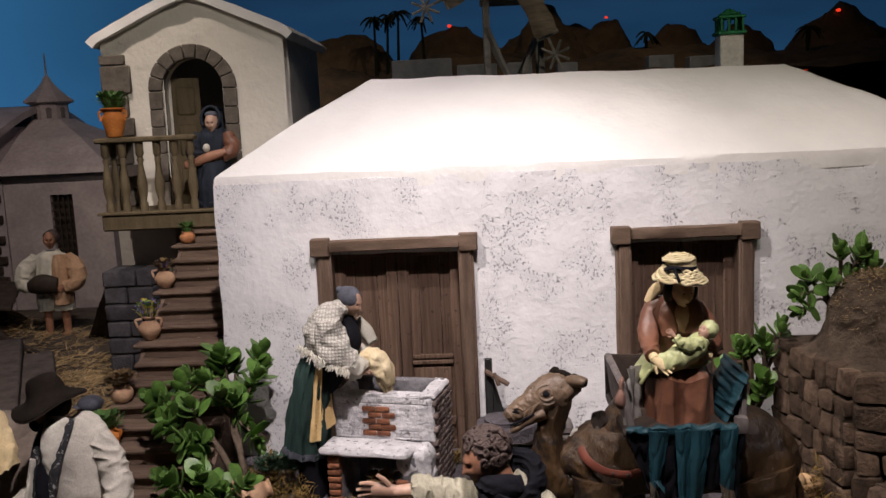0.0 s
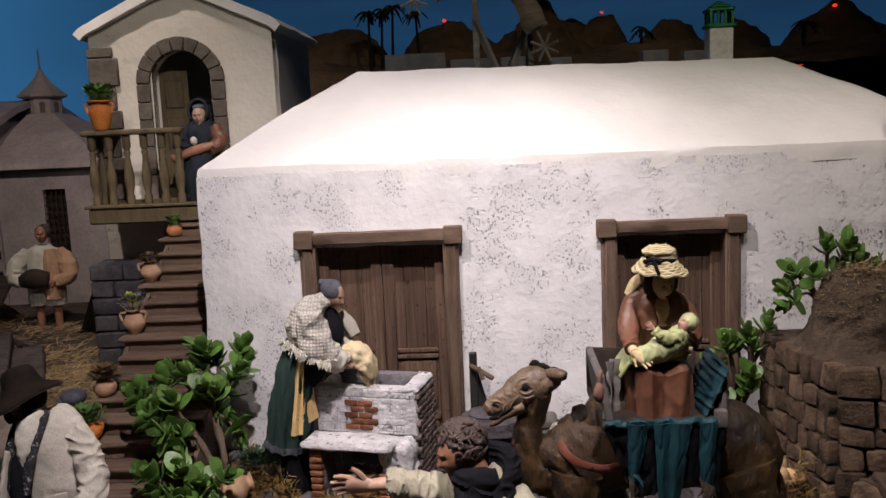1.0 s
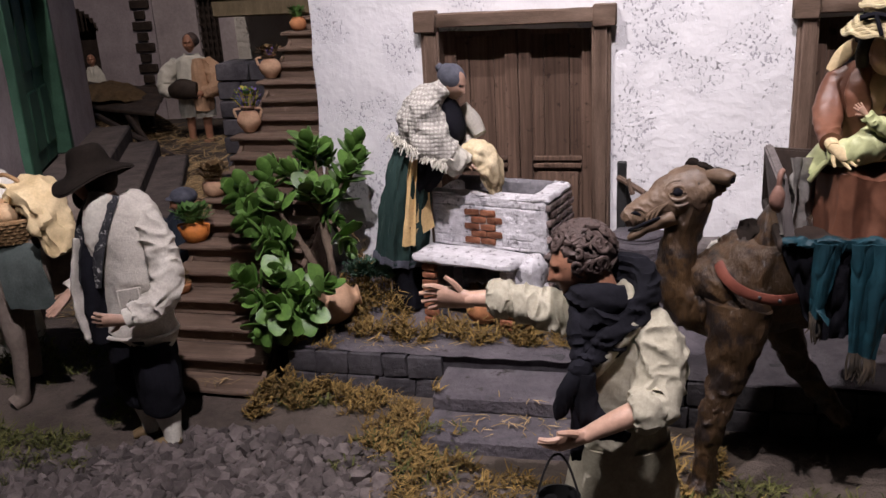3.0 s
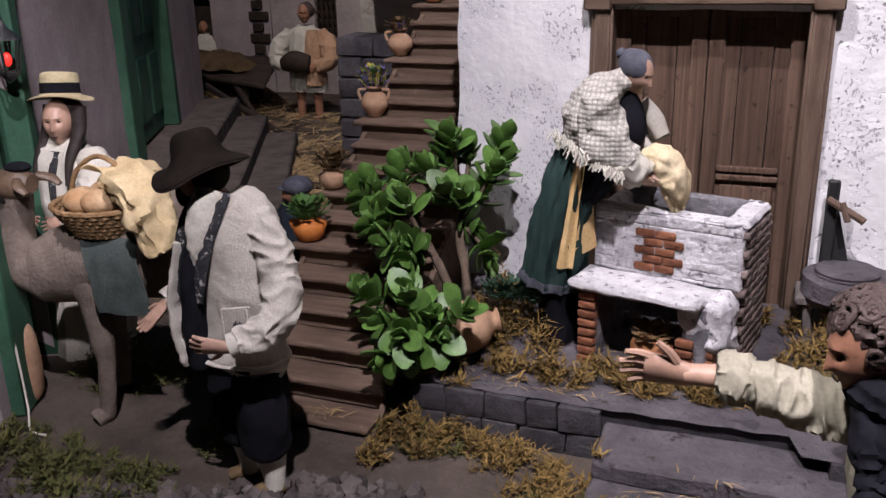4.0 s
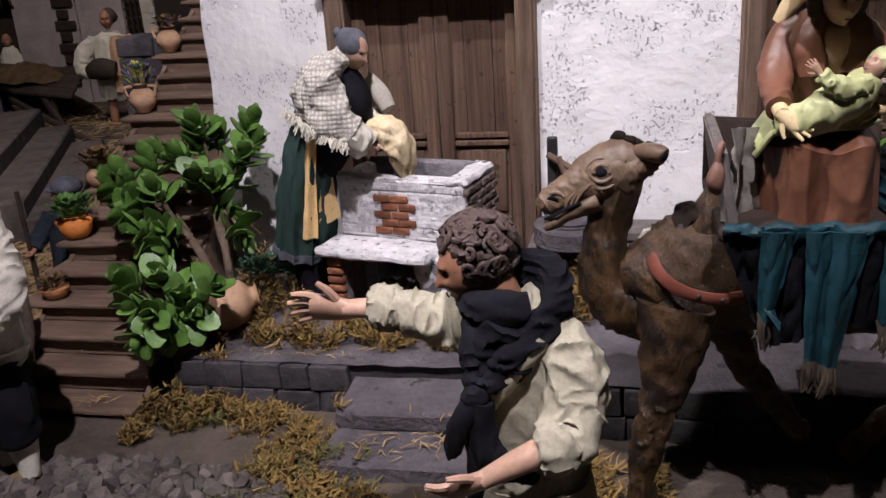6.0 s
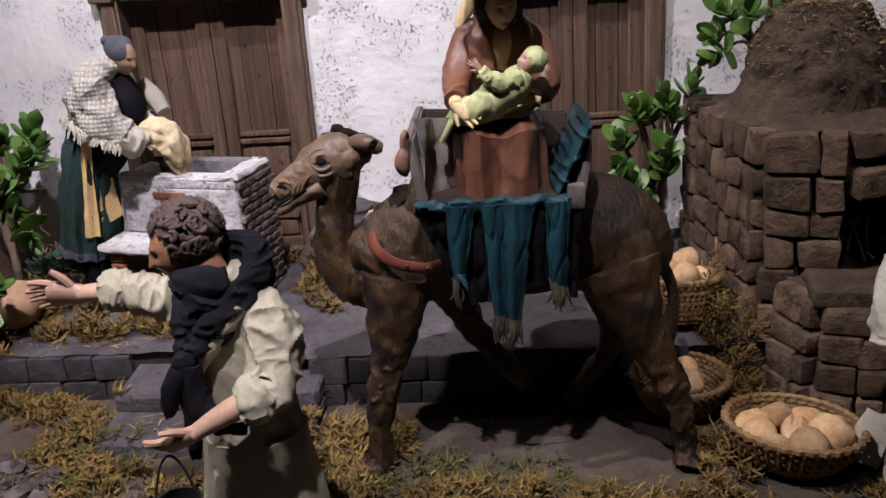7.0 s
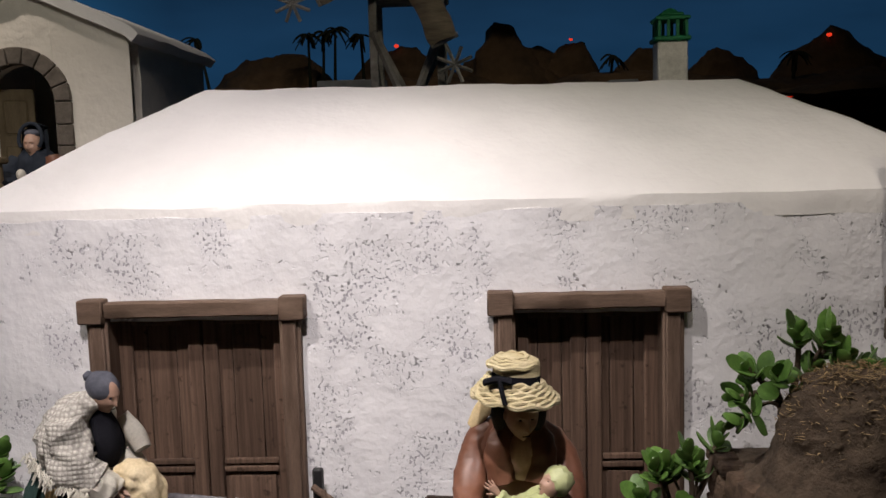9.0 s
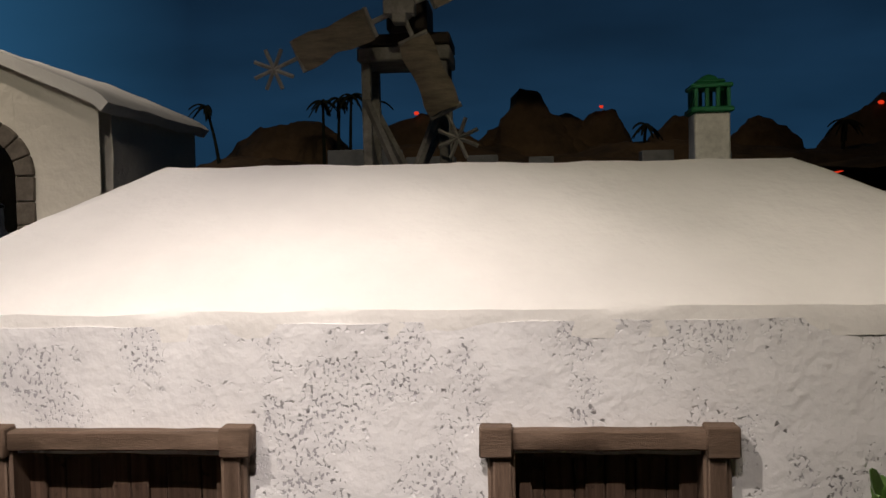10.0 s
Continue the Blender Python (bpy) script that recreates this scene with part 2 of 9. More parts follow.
WHITEWASH = plaster("whitewash_flaked", (0.80, 0.79, 0.79), (0.44, 0.43, 0.45), 0.50)
ROOFWASH = plaster("whitewash_roof", (0.82, 0.80, 0.77), (0.5, 0.47, 0.42), 0.62, 6.0, False, 0.35)
LIMEWASH = plaster("limewash_cream", (0.70, 0.66, 0.58), (0.4, 0.38, 0.33), 0.63, 8.0, True, 0.5)
SINKWASH = surface("sink_whitewash", (0.50, 0.485, 0.50), (0.80, 0.78, 0.80), 0.9, 34, 150, 0.8, 0.004, worn=(0.15, 0.14, 0.145), wear=0.60)
# Darker grey for basin inside, right side and piers: shade put into the colour.
SINKSHADE = surface("sink_shade_grey", (0.10, 0.096, 0.105), (0.30, 0.29, 0.305), 0.92, 40, 140, 0.8, 0.004, worn=(0.5, 0.48, 0.49), wear=0.66)
LILAC = surface("lilac_limewash", (0.32, 0.27, 0.28), (0.46, 0.40, 0.41), 0.92, 10, 120, 0.4)
DOORWOOD = surface("door_wood", (0.090, 0.056, 0.040), (0.215, 0.138, 0.098), 0.6, 26, 200, 0.8, 0.003, (7, 7, 0.22), vary=0.16, worn=(0.055, 0.034, 0.024), wear=0.62)
FRAMEWOOD = surface("frame_wood", (0.105, 0.068, 0.048), (0.20, 0.135, 0.098), 0.65, 25, 240, 0.6, 0.002, (3, 3, 0.5), worn=(0.05, 0.03, 0.022), wear=0.66, vary=0.08)
BEAMWOOD = surface("beam_wood", (0.12, 0.08, 0.055), (0.21, 0.14, 0.10), 0.65, 25, 240, 0.6, 0.002, (0.5, 3, 3), vary=0.08)
STEPWOOD = surface("stair_wood", (0.120, 0.080, 0.057), (0.235, 0.162, 0.118), 0.75, 20, 210, 0.5, 0.002, (0.45, 4, 4), vary=0.14, worn=(0.30, 0.22, 0.18), wear=0.66)
RAILWOOD = surface("rail_wood", (0.10, 0.075, 0.04), (0.17, 0.13, 0.075), 0.7, 25, 220, 0.5, 0.002, (2, 2, 0.6), vary=0.10)
GREYWOOD = surface("grey_wood", (0.10, 0.085, 0.08), (0.20, 0.175, 0.165), 0.7, 25, 220, 0.5, 0.002, (3, 3, 0.5))
DARKWOOD = surface("dark_wood", (0.022, 0.016, 0.013), (0.06, 0.042, 0.032), 0.7, 30, 220, 0.5)
LAVA = surface("dark_lava_stone", (0.040, 0.037, 0.041), (0.095, 0.088, 0.095), 0.95, 30, 160, 0.9, 0.004, vary=0.16)
PAVING = surface("grey_lava_paving", (0.078, 0.070, 0.079), (0.175, 0.156, 0.170), 0.95, 14, 120, 1.0, 0.007, worn=(0.045, 0.038, 0.036), wear=0.62)
EARTH = surface("packed_earth", (0.060, 0.047, 0.038), (0.135, 0.108, 0.088), 0.97, 9, 130, 0.9, 0.006)
DOORSTEP = surface("dark_doorstep", (0.040, 0.032, 0.029), (0.105, 0.085, 0.076), 0.95, 18, 160, 0.6, 0.003)
GRAVEL = surface("grey_gravel", (0.060, 0.050, 0.047), (0.155, 0.130, 0.122), 0.95, 30, 200, 0.6, vary=0.4, island=True)
TRIMSTONE = surface("chapel_trim_stone", (0.105, 0.090, 0.074), (0.20, 0.170, 0.140), 0.9, 30, 170, 0.6, vary=0.12)
OVENSTONE = surface("oven_stone", (0.075, 0.050, 0.036), (0.26, 0.175, 0.120), 0.93, 38, 150, 1.0, 0.008, vary=0.42, worn=(0.30, 0.22, 0.17), wear=0.70)
MUD = surface("mud_and_straw", (0.070, 0.050, 0.036), (0.165, 0.122, 0.086), 0.96, 35, 150, 1.0, 0.008, worn=(0.26, 0.20, 0.14), wear=0.68)
BRICK = surface("red_brick", (0.17, 0.062, 0.034), (0.34, 0.145, 0.078), 0.9, 60, 220, 0.6, 0.003, vary=0.25)
GREYBRICK = surface("dark_mortar_brick", (0.13, 0.09, 0.08), (0.30, 0.24, 0.22), 0.92, 60, 220, 0.7, 0.003, vary=0.3)
TERRACOTTA = surface("terracotta", (0.42, 0.17, 0.07), (0.58, 0.26, 0.12), 0.8, 25, 160, 0.3, vary=0.08)
PALECLAY = surface("pale_clay", (0.42, 0.25, 0.15), (0.60, 0.39, 0.25), 0.8, 25, 160, 0.3)
ORANGECLAY = surface("orange_clay", (0.55, 0.17, 0.035), (0.72, 0.26, 0.06), 0.65, 25, 160, 0.25)
SOIL = surface("pot_soil", (0.03, 0.02, 0.015), (0.08, 0.055, 0.04), 0.98, 60, 200, 0.9)
MOSS = surface("dry_moss", (0.115, 0.072, 0.024), (0.30, 0.20, 0.066), 0.95, 14, 90, 0.3, vary=0.45, island=True)
GREENMOSS = surface("green_moss", (0.05, 0.06, 0.018), (0.13, 0.125, 0.04), 0.95, 14, 90, 0.3, vary=0.45, island=True)
STRAW = surface("straw", (0.24, 0.16, 0.075), (0.44, 0.32, 0.17), 0.85, 14, 90, 0.3, vary=0.35, island=True)
LEAF = surface("jade_leaf", (0.055, 0.130, 0.022), (0.150, 0.285, 0.060), 0.44, 45, 200, 0.10, vary=0.30, spec=0.5)
FINELEAF = surface("small_leaf", (0.04, 0.10, 0.02), (0.10, 0.20, 0.05), 0.6, 40, 150, 0.2, vary=0.3, island=True)
DRYLEAF = surface("dry_leaf", (0.09, 0.055, 0.025), (0.20, 0.13, 0.06), 0.9, 40, 150, 0.2, vary=0.3, island=True)
VIOLET = surface("violet_petal", (0.14, 0.09, 0.34), (0.26, 0.19, 0.52), 0.7, 40, 150, 0.2, vary=0.3, island=True)
YELLOWPETAL = surface("yellow_petal", (0.36, 0.30, 0.04), (0.55, 0.48, 0.10), 0.7, 40, 150, 0.2, vary=0.2, island=True)
BARK = surface("jade_bark", (0.08, 0.055, 0.04), (0.20, 0.15, 0.11), 0.9, 40, 150, 0.7)
SKIN = surface("painted_skin", (0.43, 0.26, 0.185), (0.56, 0.36, 0.265), 0.45, 30, 150, 0.1, spec=0.4)
TANSKIN = surface("painted_tan_skin", (0.30, 0.14, 0.085), (0.42, 0.21, 0.13), 0.5, 30, 150, 0.1, spec=0.35)
HAIR = surface("painted_dark_hair", (0.016, 0.012, 0.011), (0.045, 0.034, 0.03), 0.6, 60, 240, 0.6)
BROWNHAIR = surface("painted_brown_hair", (0.055, 0.037, 0.032), (0.12, 0.085, 0.075), 0.55, 60, 240, 0.6)
SCARFGREY = surface("painted_grey_hair", (0.055, 0.058, 0.075), (0.13, 0.135, 0.165), 0.7, 40, 200, 0.4)
WOOLWHITE = surface("cream_wool", (0.54, 0.50, 0.43), (0.70, 0.66, 0.58), 0.95, 30, 420, 0.7, 0.0018)
SHAWL = woven("woven_shawl", (0.66, 0.63, 0.56), (0.33, 0.31, 0.28))
LINEN = surface("off_white_linen", (0.55, 0.52, 0.44), (0.72, 0.69, 0.60), 0.9, 20, 300, 0.4, 0.001)
CREAMCLOTH = surface("cream_cloth", (0.62, 0.47, 0.25), (0.78, 0.63, 0.38), 0.85, 20, 260, 0.3)
LINING = surface("pale_yellow_cloth", (0.60, 0.40, 0.17), (0.74, 0.53, 0.26), 0.85, 20, 260, 0.3)
GREENSKIRT = surface("dark_green_skirt", (0.012, 0.030, 0.028), (0.028, 0.058, 0.050), 0.85, 20, 260, 0.4, stretch=(3, 3, 0.4))
BLACKCLOTH = surface("black_cloth", (0.006, 0.006, 0.008), (0.015, 0.015, 0.020), 0.95, 20, 280, 0.4, spec=0.1)
SMOCK = surface("cream_grey_smock", (0.35, 0.325, 0.245), (0.50, 0.465, 0.36), 0.92, 24, 280, 0.5, 0.0012, spec=0.1)
WASHCLOTH = surface("pale_cream_cloth", (0.62, 0.49, 0.29), (0.80, 0.68, 0.46), 0.9, 22, 260, 0.4, spec=0.1)
NAVYCLOTH = surface("dark_blue_cloth", (0.012, 0.016, 0.024), (0.03, 0.038, 0.052), 0.9, 20, 280, 0.4)
REDBROWN = surface("painted_red_brown_robe", (0.130, 0.052, 0.030), (0.225, 0.098, 0.058), 0.46, 18, 150, 0.15, spec=0.5)
PALEGREEN = surface("painted_pale_green_cloth", (0.36, 0.39, 0.17), (0.56, 0.59, 0.32), 0.5, 20, 150, 0.15, spec=0.35)
TEAL = surface("teal_cloth", (0.003, 0.024, 0.034), (0.011, 0.064, 0.084), 0.60, 20, 260, 0.4, spec=0.35)
FRINGE = surface("dark_fringe", (0.025, 0.022, 0.018), (0.085, 0.062, 0.040), 0.9, 60, 300, 0.3)
STRAWHAT = surface("woven_straw_hat", (0.52, 0.43, 0.24), (0.74, 0.65, 0.42), 0.8, 30, 170, 0.8, 0.003, (1, 1, 5))
CAMELHIDE = surface("painted_camel_hide", (0.014, 0.008, 0.0045), (0.098, 0.054, 0.022), 0.44, 12, 190, 0.9, 0.004, (1, 1, 0.35), worn=(0.013, 0.008, 0.006), wear=0.53, spec=0.45)
GREYHIDE = surface("painted_grey_camel_hide", (0.14, 0.11, 0.09), (0.27, 0.22, 0.18), 0.85, 16, 150, 0.8, 0.003)
HEADHIDE = surface("painted_camel_face", (0.085, 0.055, 0.036), (0.215, 0.145, 0.095), 0.45, 30, 170, 0.5, 0.002, worn=(0.06, 0.038, 0.025), wear=0.66, spec=0.4)
REDLEATHER = surface("red_leather", (0.12, 0.035, 0.024), (0.21, 0.068, 0.046), 0.5, 30, 150, 0.2)
BREAD = surface("bread_crust", (0.50, 0.27, 0.12), (0.76, 0.56, 0.34), 0.75, 28, 180, 0.5, 0.002, vary=0.30)
WICKER = surface("wicker", (0.20, 0.115, 0.05), (0.38, 0.245, 0.125), 0.75, 60, 240, 0.4, vary=0.12)
DARKFELT = surface("dark_brown_felt", (0.012, 0.009, 0.007), (0.027, 0.021, 0.017), 0.97, 25, 220, 0.5, spec=0.08)
GREENPAINT = surface("green_paint", (0.030, 0.085, 0.052), (0.055, 0.135, 0.085), 0.6, 20, 180, 0.3, vary=0.1)
BRIGHTGREEN = surface("bright_green_paint", (0.02, 0.17, 0.07), (0.035, 0.26, 0.11), 0.5, 30, 180, 0.2)
CHIMNEYWHITE = surface("chimney_white", (0.74, 0.72, 0.67), (0.86, 0.84, 0.79), 0.9, 20, 150, 0.3)
MILLWOOD = surface("mill_timber", (0.20, 0.185, 0.165), (0.46, 0.43, 0.39), 0.8, 25, 220, 0.5, vary=0.25)
SAILCLOTH = surface("mill_sail_cloth", (0.17, 0.14, 0.105), (0.34, 0.28, 0.21), 0.9, 20, 220, 0.6, 0.003, (1, 1, 6))
IRON = surface("black_iron", (0.012, 0.012, 0.013), (0.03, 0.03, 0.03), 0.5, 40, 200, 0.3, spec=0.5)
BRAID = surface("black_white_braid", (0.012, 0.012, 0.014), (0.05, 0.05, 0.055), 0.9, 60, 300, 0.4, worn=(0.42, 0.41, 0.39), wear=0.60)
HILL = surface("far_hill", (0.06, 0.045, 0.035), (0.20, 0.13, 0.075), 1.0, 5, 30, 0.6, 0.02)
FARHOUSE = surface("far_house", (0.22, 0.24, 0.27), (0.34, 0.36, 0.40), 1.0, 5, 30, 0.2)
PALM = surface("far_palm", (0.012, 0.016, 0.012), (0.03, 0.035, 0.022), 1.0, 20, 60, 0.2)
TOWERWASH = surface("far_church_wash", (0.34, 0.29, 0.29), (0.52, 0.45, 0.44), 0.95, 6, 60, 0.3)
HALLPAINT = surface("hall_black_paint", (0.012, 0.012, 0.013), (0.02, 0.02, 0.021), 0.95, 4, 60, 0.2)
LAVAGLOW = glow("red_lamp", (1.0, 0.05, 0.02), 1.0)
LAMPGLOW = glow("lantern_flame", (1.0, 0.03, 0.02), 0.9)

# ---- the hall round the model, and its painted sky ----
def sky_material():
    m = bpy.data.materials.new("night_sky_glow")
    m.use_nodes = True
    nt = m.node_tree
    co = nt.nodes.new("ShaderNodeTexCoord").outputs["Object"]
    sep = nt.nodes.new("ShaderNodeSeparateXYZ")
    nt.links.new(co, sep.inputs[0])
    up = nt.nodes.new("ShaderNodeMapRange")
    up.inputs["From Min"].default_value, up.inputs["From Max"].default_value = 0.9, 2.3
    nt.links.new(sep.outputs["Z"], up.inputs["Value"])
    r = ramp(m, ((0.0, (0.010, 0.045, 0.105)), (0.35, (0.006, 0.026, 0.065)), (1.0, (0.003, 0.011, 0.028))))
    link(m, up, 0, r, "Fac")
    cloud = noise_node(m, co, 1.2, 4, 0.5, (0.6, 1, 2.2))
    rc = ramp(m, ((0.35, 0.75), (0.7, 1.2)))
    link(m, cloud, "Fac", rc, "Fac")
    col = mix(m, "MULTIPLY", 1.0, r.outputs[0], rc.outputs[0])
    # Brighter west end: light falling on the wall, put into the glow colour.
    west = nt.nodes.new("ShaderNodeMapRange")
    west.inputs["From Min"].default_value, west.inputs["From Max"].default_value = -1.4, -3.0
    nt.links.new(sep.outputs["X"], west.inputs["Value"])
    col = mix(m, "MIX", west.outputs[0], col, (0.016, 0.080, 0.19))
    b = nt.nodes["Principled BSDF"]
    b.inputs["Base Color"].default_value = (0.01, 0.02, 0.04, 1)
    nt.links.new(col, b.inputs["Emission Color"])
    b.inputs["Emission Strength"].default_value = 1.7
    b.inputs["Roughness"].default_value = 1.0
    return m


bm = bmesh.new()
sheet(bm, lambda u, v: Vector((-5.0 + 10.0 * u, 5.2 - 1.2 * (2 * u - 1) ** 2, -0.6 + 3.9 * v)), 24, 8)
solid("backdrop", bm, sky_material(), (0, 0, 0), "curved wall painted as a deep blue night sky, its lighting added as glow", "backdrop", kind="structure")
for nm, b in (("wall_south", (-5, 5, -2.6, -2.5, -0.6, 3.3)), ("wall_west", (-5.1, -5, -2.6, 5.4, -0.6, 3.3)), ("wall_east", (5, 5.1, -2.6, 5.4, -0.6, 3.3)), ("wall_north", (-5.1, 5.1, 5.4, 5.5, -0.6, 3.3))):
    bm = bmesh.new()
    box(bm, *b)
    solid(nm, bm, HALLPAINT, (0, 0, 0), "black painted wall of the exhibition hall", "wall", kind="structure")
bm = bmesh.new()
box(bm, -5.1, 5.1, -2.6, 5.5, 3.3, 3.4)
solid("ceiling", bm, HALLPAINT, (0, 0, 0), "black painted ceiling of the exhibition hall", "ceiling", kind="structure")
bm = bmesh.new()
box(bm, -5.1, 5.1, -2.6, 5.5, -0.7, -0.6)
solid("floor", bm, HALLPAINT, (0, 0, 0), "dark floor of the exhibition hall", "floor", kind="structure")
# the pale edge of a stretched sky cloth above the mill
bm = bmesh.new()
sheet(bm, lambda u, v: Vector((-0.95 + 2.9 * u, 3.7 + 0.5 * v, 1.78 + 0.10 * v + 0.09 * (2 * u - 1) ** 2)), 24, 3)
thicken(bm, 0.004)
solid("hanging_canopy", bm, FARHOUSE, (0, 3.9, 1.8), "pale grey stretched cloth edge hanging over the mill", "cloth")


# ---- ground ----
def ground_z(x, y):
    z = 0.243 + 0.004 * noise.noise(Vector((x * 5, y * 5, 0)))
    back = min(1.0, max(0.0, (y - 1.5) / 1.3))
    z += 0.006 * back * back * (3 - 2 * back)
    edge = min(1.0, max(0.0, (0.95 - y) / 0.4))
    return z - 0.02 * edge


bm = bmesh.new()
sheet(bm, lambda u, v: Vector((-4.6 + 9.2 * u, 0.45 + 4.6 * v, ground_z(-4.6 + 9.2 * u, 0.45 + 4.6 * v))), 230, 115)
vs = bm.verts[:]
roughen(vs, 0.0035, 28, 1.0, (0, 0, 1))
solid("ground", bm, EARTH, (0, 0, 0), "packed brown earth ground of the model village", "ground", kind="structure")
bm = bmesh.new()
box(bm, -4.6, 4.6, 0.43, 0.45, -0.6, 0.235)
solid("plinth_front", bm, DARKWOOD, (0, 0, 0), "dark timber front edge of the display plinth", "plinth", kind="structure")


def terrace_z(x, y):
    return 0.308 + 0.03 * min(1.0, max(0.0, (y - 1.42) / 0.22)) + 0.003 * noise.noise(Vector((x * 9, y * 9, 3)))


# terrace before the house, a sheet of grey paving over a core
terrace = thing("terrace", (0, 1.35, 0.24), "raised terrace of dark grey lava paving with block facing", "terrace", kind="structure")
bm = bmesh.new()
vs = sheet(bm, lambda u, v: Vector((-0.535 + 1.34 * u, 1.345 + 0.315 * v - (0.035 if u > 0.36 and v < 0.01 else 0), terrace_z(-0.535 + 1.34 * u, 1.345 + 0.315 * v))), 110, 28)
roughen(vs, 0.0025, 40, 2.0, (0, 0, 1))
part("paving", bm, PAVING, terrace)
bm = bmesh.new()
box(bm, -0.50, -0.262, 1.352, 1.66, 0.235, 0.306)
box(bm, -0.262, -0.02, 1.352, 1.66, 0.235, 0.306)
box(bm, -0.02, 0.80, 1.318, 1.66, 0.235, 0.306)
part("core", bm, LAVA, terrace)
for z0, z1, y0, y1 in ((0.235, 0.264, 1.195, 1.30), (0.262, 0.288, 1.265, 1.36)):
    bm = bmesh.new()
    vs = box(bm, -0.262, 0.0, y0, y1, z0, z1, 0.004)
    bmesh.ops.subdivide_edges(bm, edges=bm.edges[:], cuts=5, use_grid_fill=True)
    roughen(bm.verts[:], 0.003, 30, z0)
    part("step", bm, PAVING, terrace, "worn grey stone step")


# ---- the white house ----
house = thing("house", (0.19, 1.66, 0.30), "long whitewashed country house with hipped roof and flaking plaster", "house")
DOORS = ((-0.36, -0.038), (0.217, 0.495))
bm = bmesh.new()
slab(bm, (-0.545, 0.93), (0.24, 0.885), [(a + 0.032, b - 0.032, 0.20, 0.738) for a, b in DOORS], 0.06, lambda u, d, w: Vector((u + 0.010 * (0.885 - w) * (-1 if u < -0.4 else 0), 1.66 + d - 0.012 * (0.885 - w), w)), 0.024)
roughen([v for v in bm.verts if v.co.y < 1.70], 0.0035, 16, 4.0)
part("front_wall", bm, WHITEWASH, house, "white wall with flaked grey spots")
for nm, x in (("side_wall", -0.545), ("side_wall", 0.93)):
    bm = bmesh.new()
    box(bm, min(x, x + math.copysign(0.06, 0.2 - x)), max(x, x + math.copysign(0.06, 0.2 - x)), 1.722, 2.20, 0.24, 0.885)
    part(nm, bm, WHITEWASH, house)
bm = bmesh.new()
box(bm, -0.485, 0.87, 2.14, 2.20, 0.24, 0.885)
part("back_wall", bm, WHITEWASH, house)


def roof_place(u, v):
    """u runs round the eaves, v from the eaves to the ridge."""
    e = [(-0.541, 1.6605), (0.926, 1.6605), (0.926, 2.202), (-0.541, 2.202)]
    r = [(-0.262, 1.975), (0.652, 1.975), (0.652, 1.985), (-0.262, 1.985)]
    k = min(3, int(u * 4))
    f = u * 4 - k
    a, b = Vector(e[k]), Vector(e[(k + 1) % 4])
    c, d = Vector(r[k]), Vector(r[(k + 1) % 4])
    low, top = a.lerp(b, f), c.lerp(d, f)
    s = max(0.0, (v - 0.12) / 0.88)
    p = low.lerp(top, s)
    z = 0.866 + 0.034 * min(1.0, v / 0.12) ** 0.6 + 0.175 * s + 0.006 * math.sin(math.pi * s)
    ridge_lift = 0.012 * (0.652 - p.x)
    if v < 0.12:
        p = p.lerp(Vector((0.19, 1.98)), -0.001 * math.sin(math.pi * v / 0.12) + 0.006 * max(0, v / 0.12 - 0.6))
    return Vector((p.x, p.y, z + ridge_lift * s))


bm = bmesh.new()
vs = sheet(bm, roof_place, 240, 26)
bmesh.ops.remove_doubles(bm, verts=bm.verts[:], dist=0.0005)
roughen(bm.verts[:], 0.0030, 11, 5.0)
roughen(bm.verts[:], 0.0014, 45, 6.0)
part("roof", bm, ROOFWASH, house, "smooth whitewashed hipped roof with soft edges")


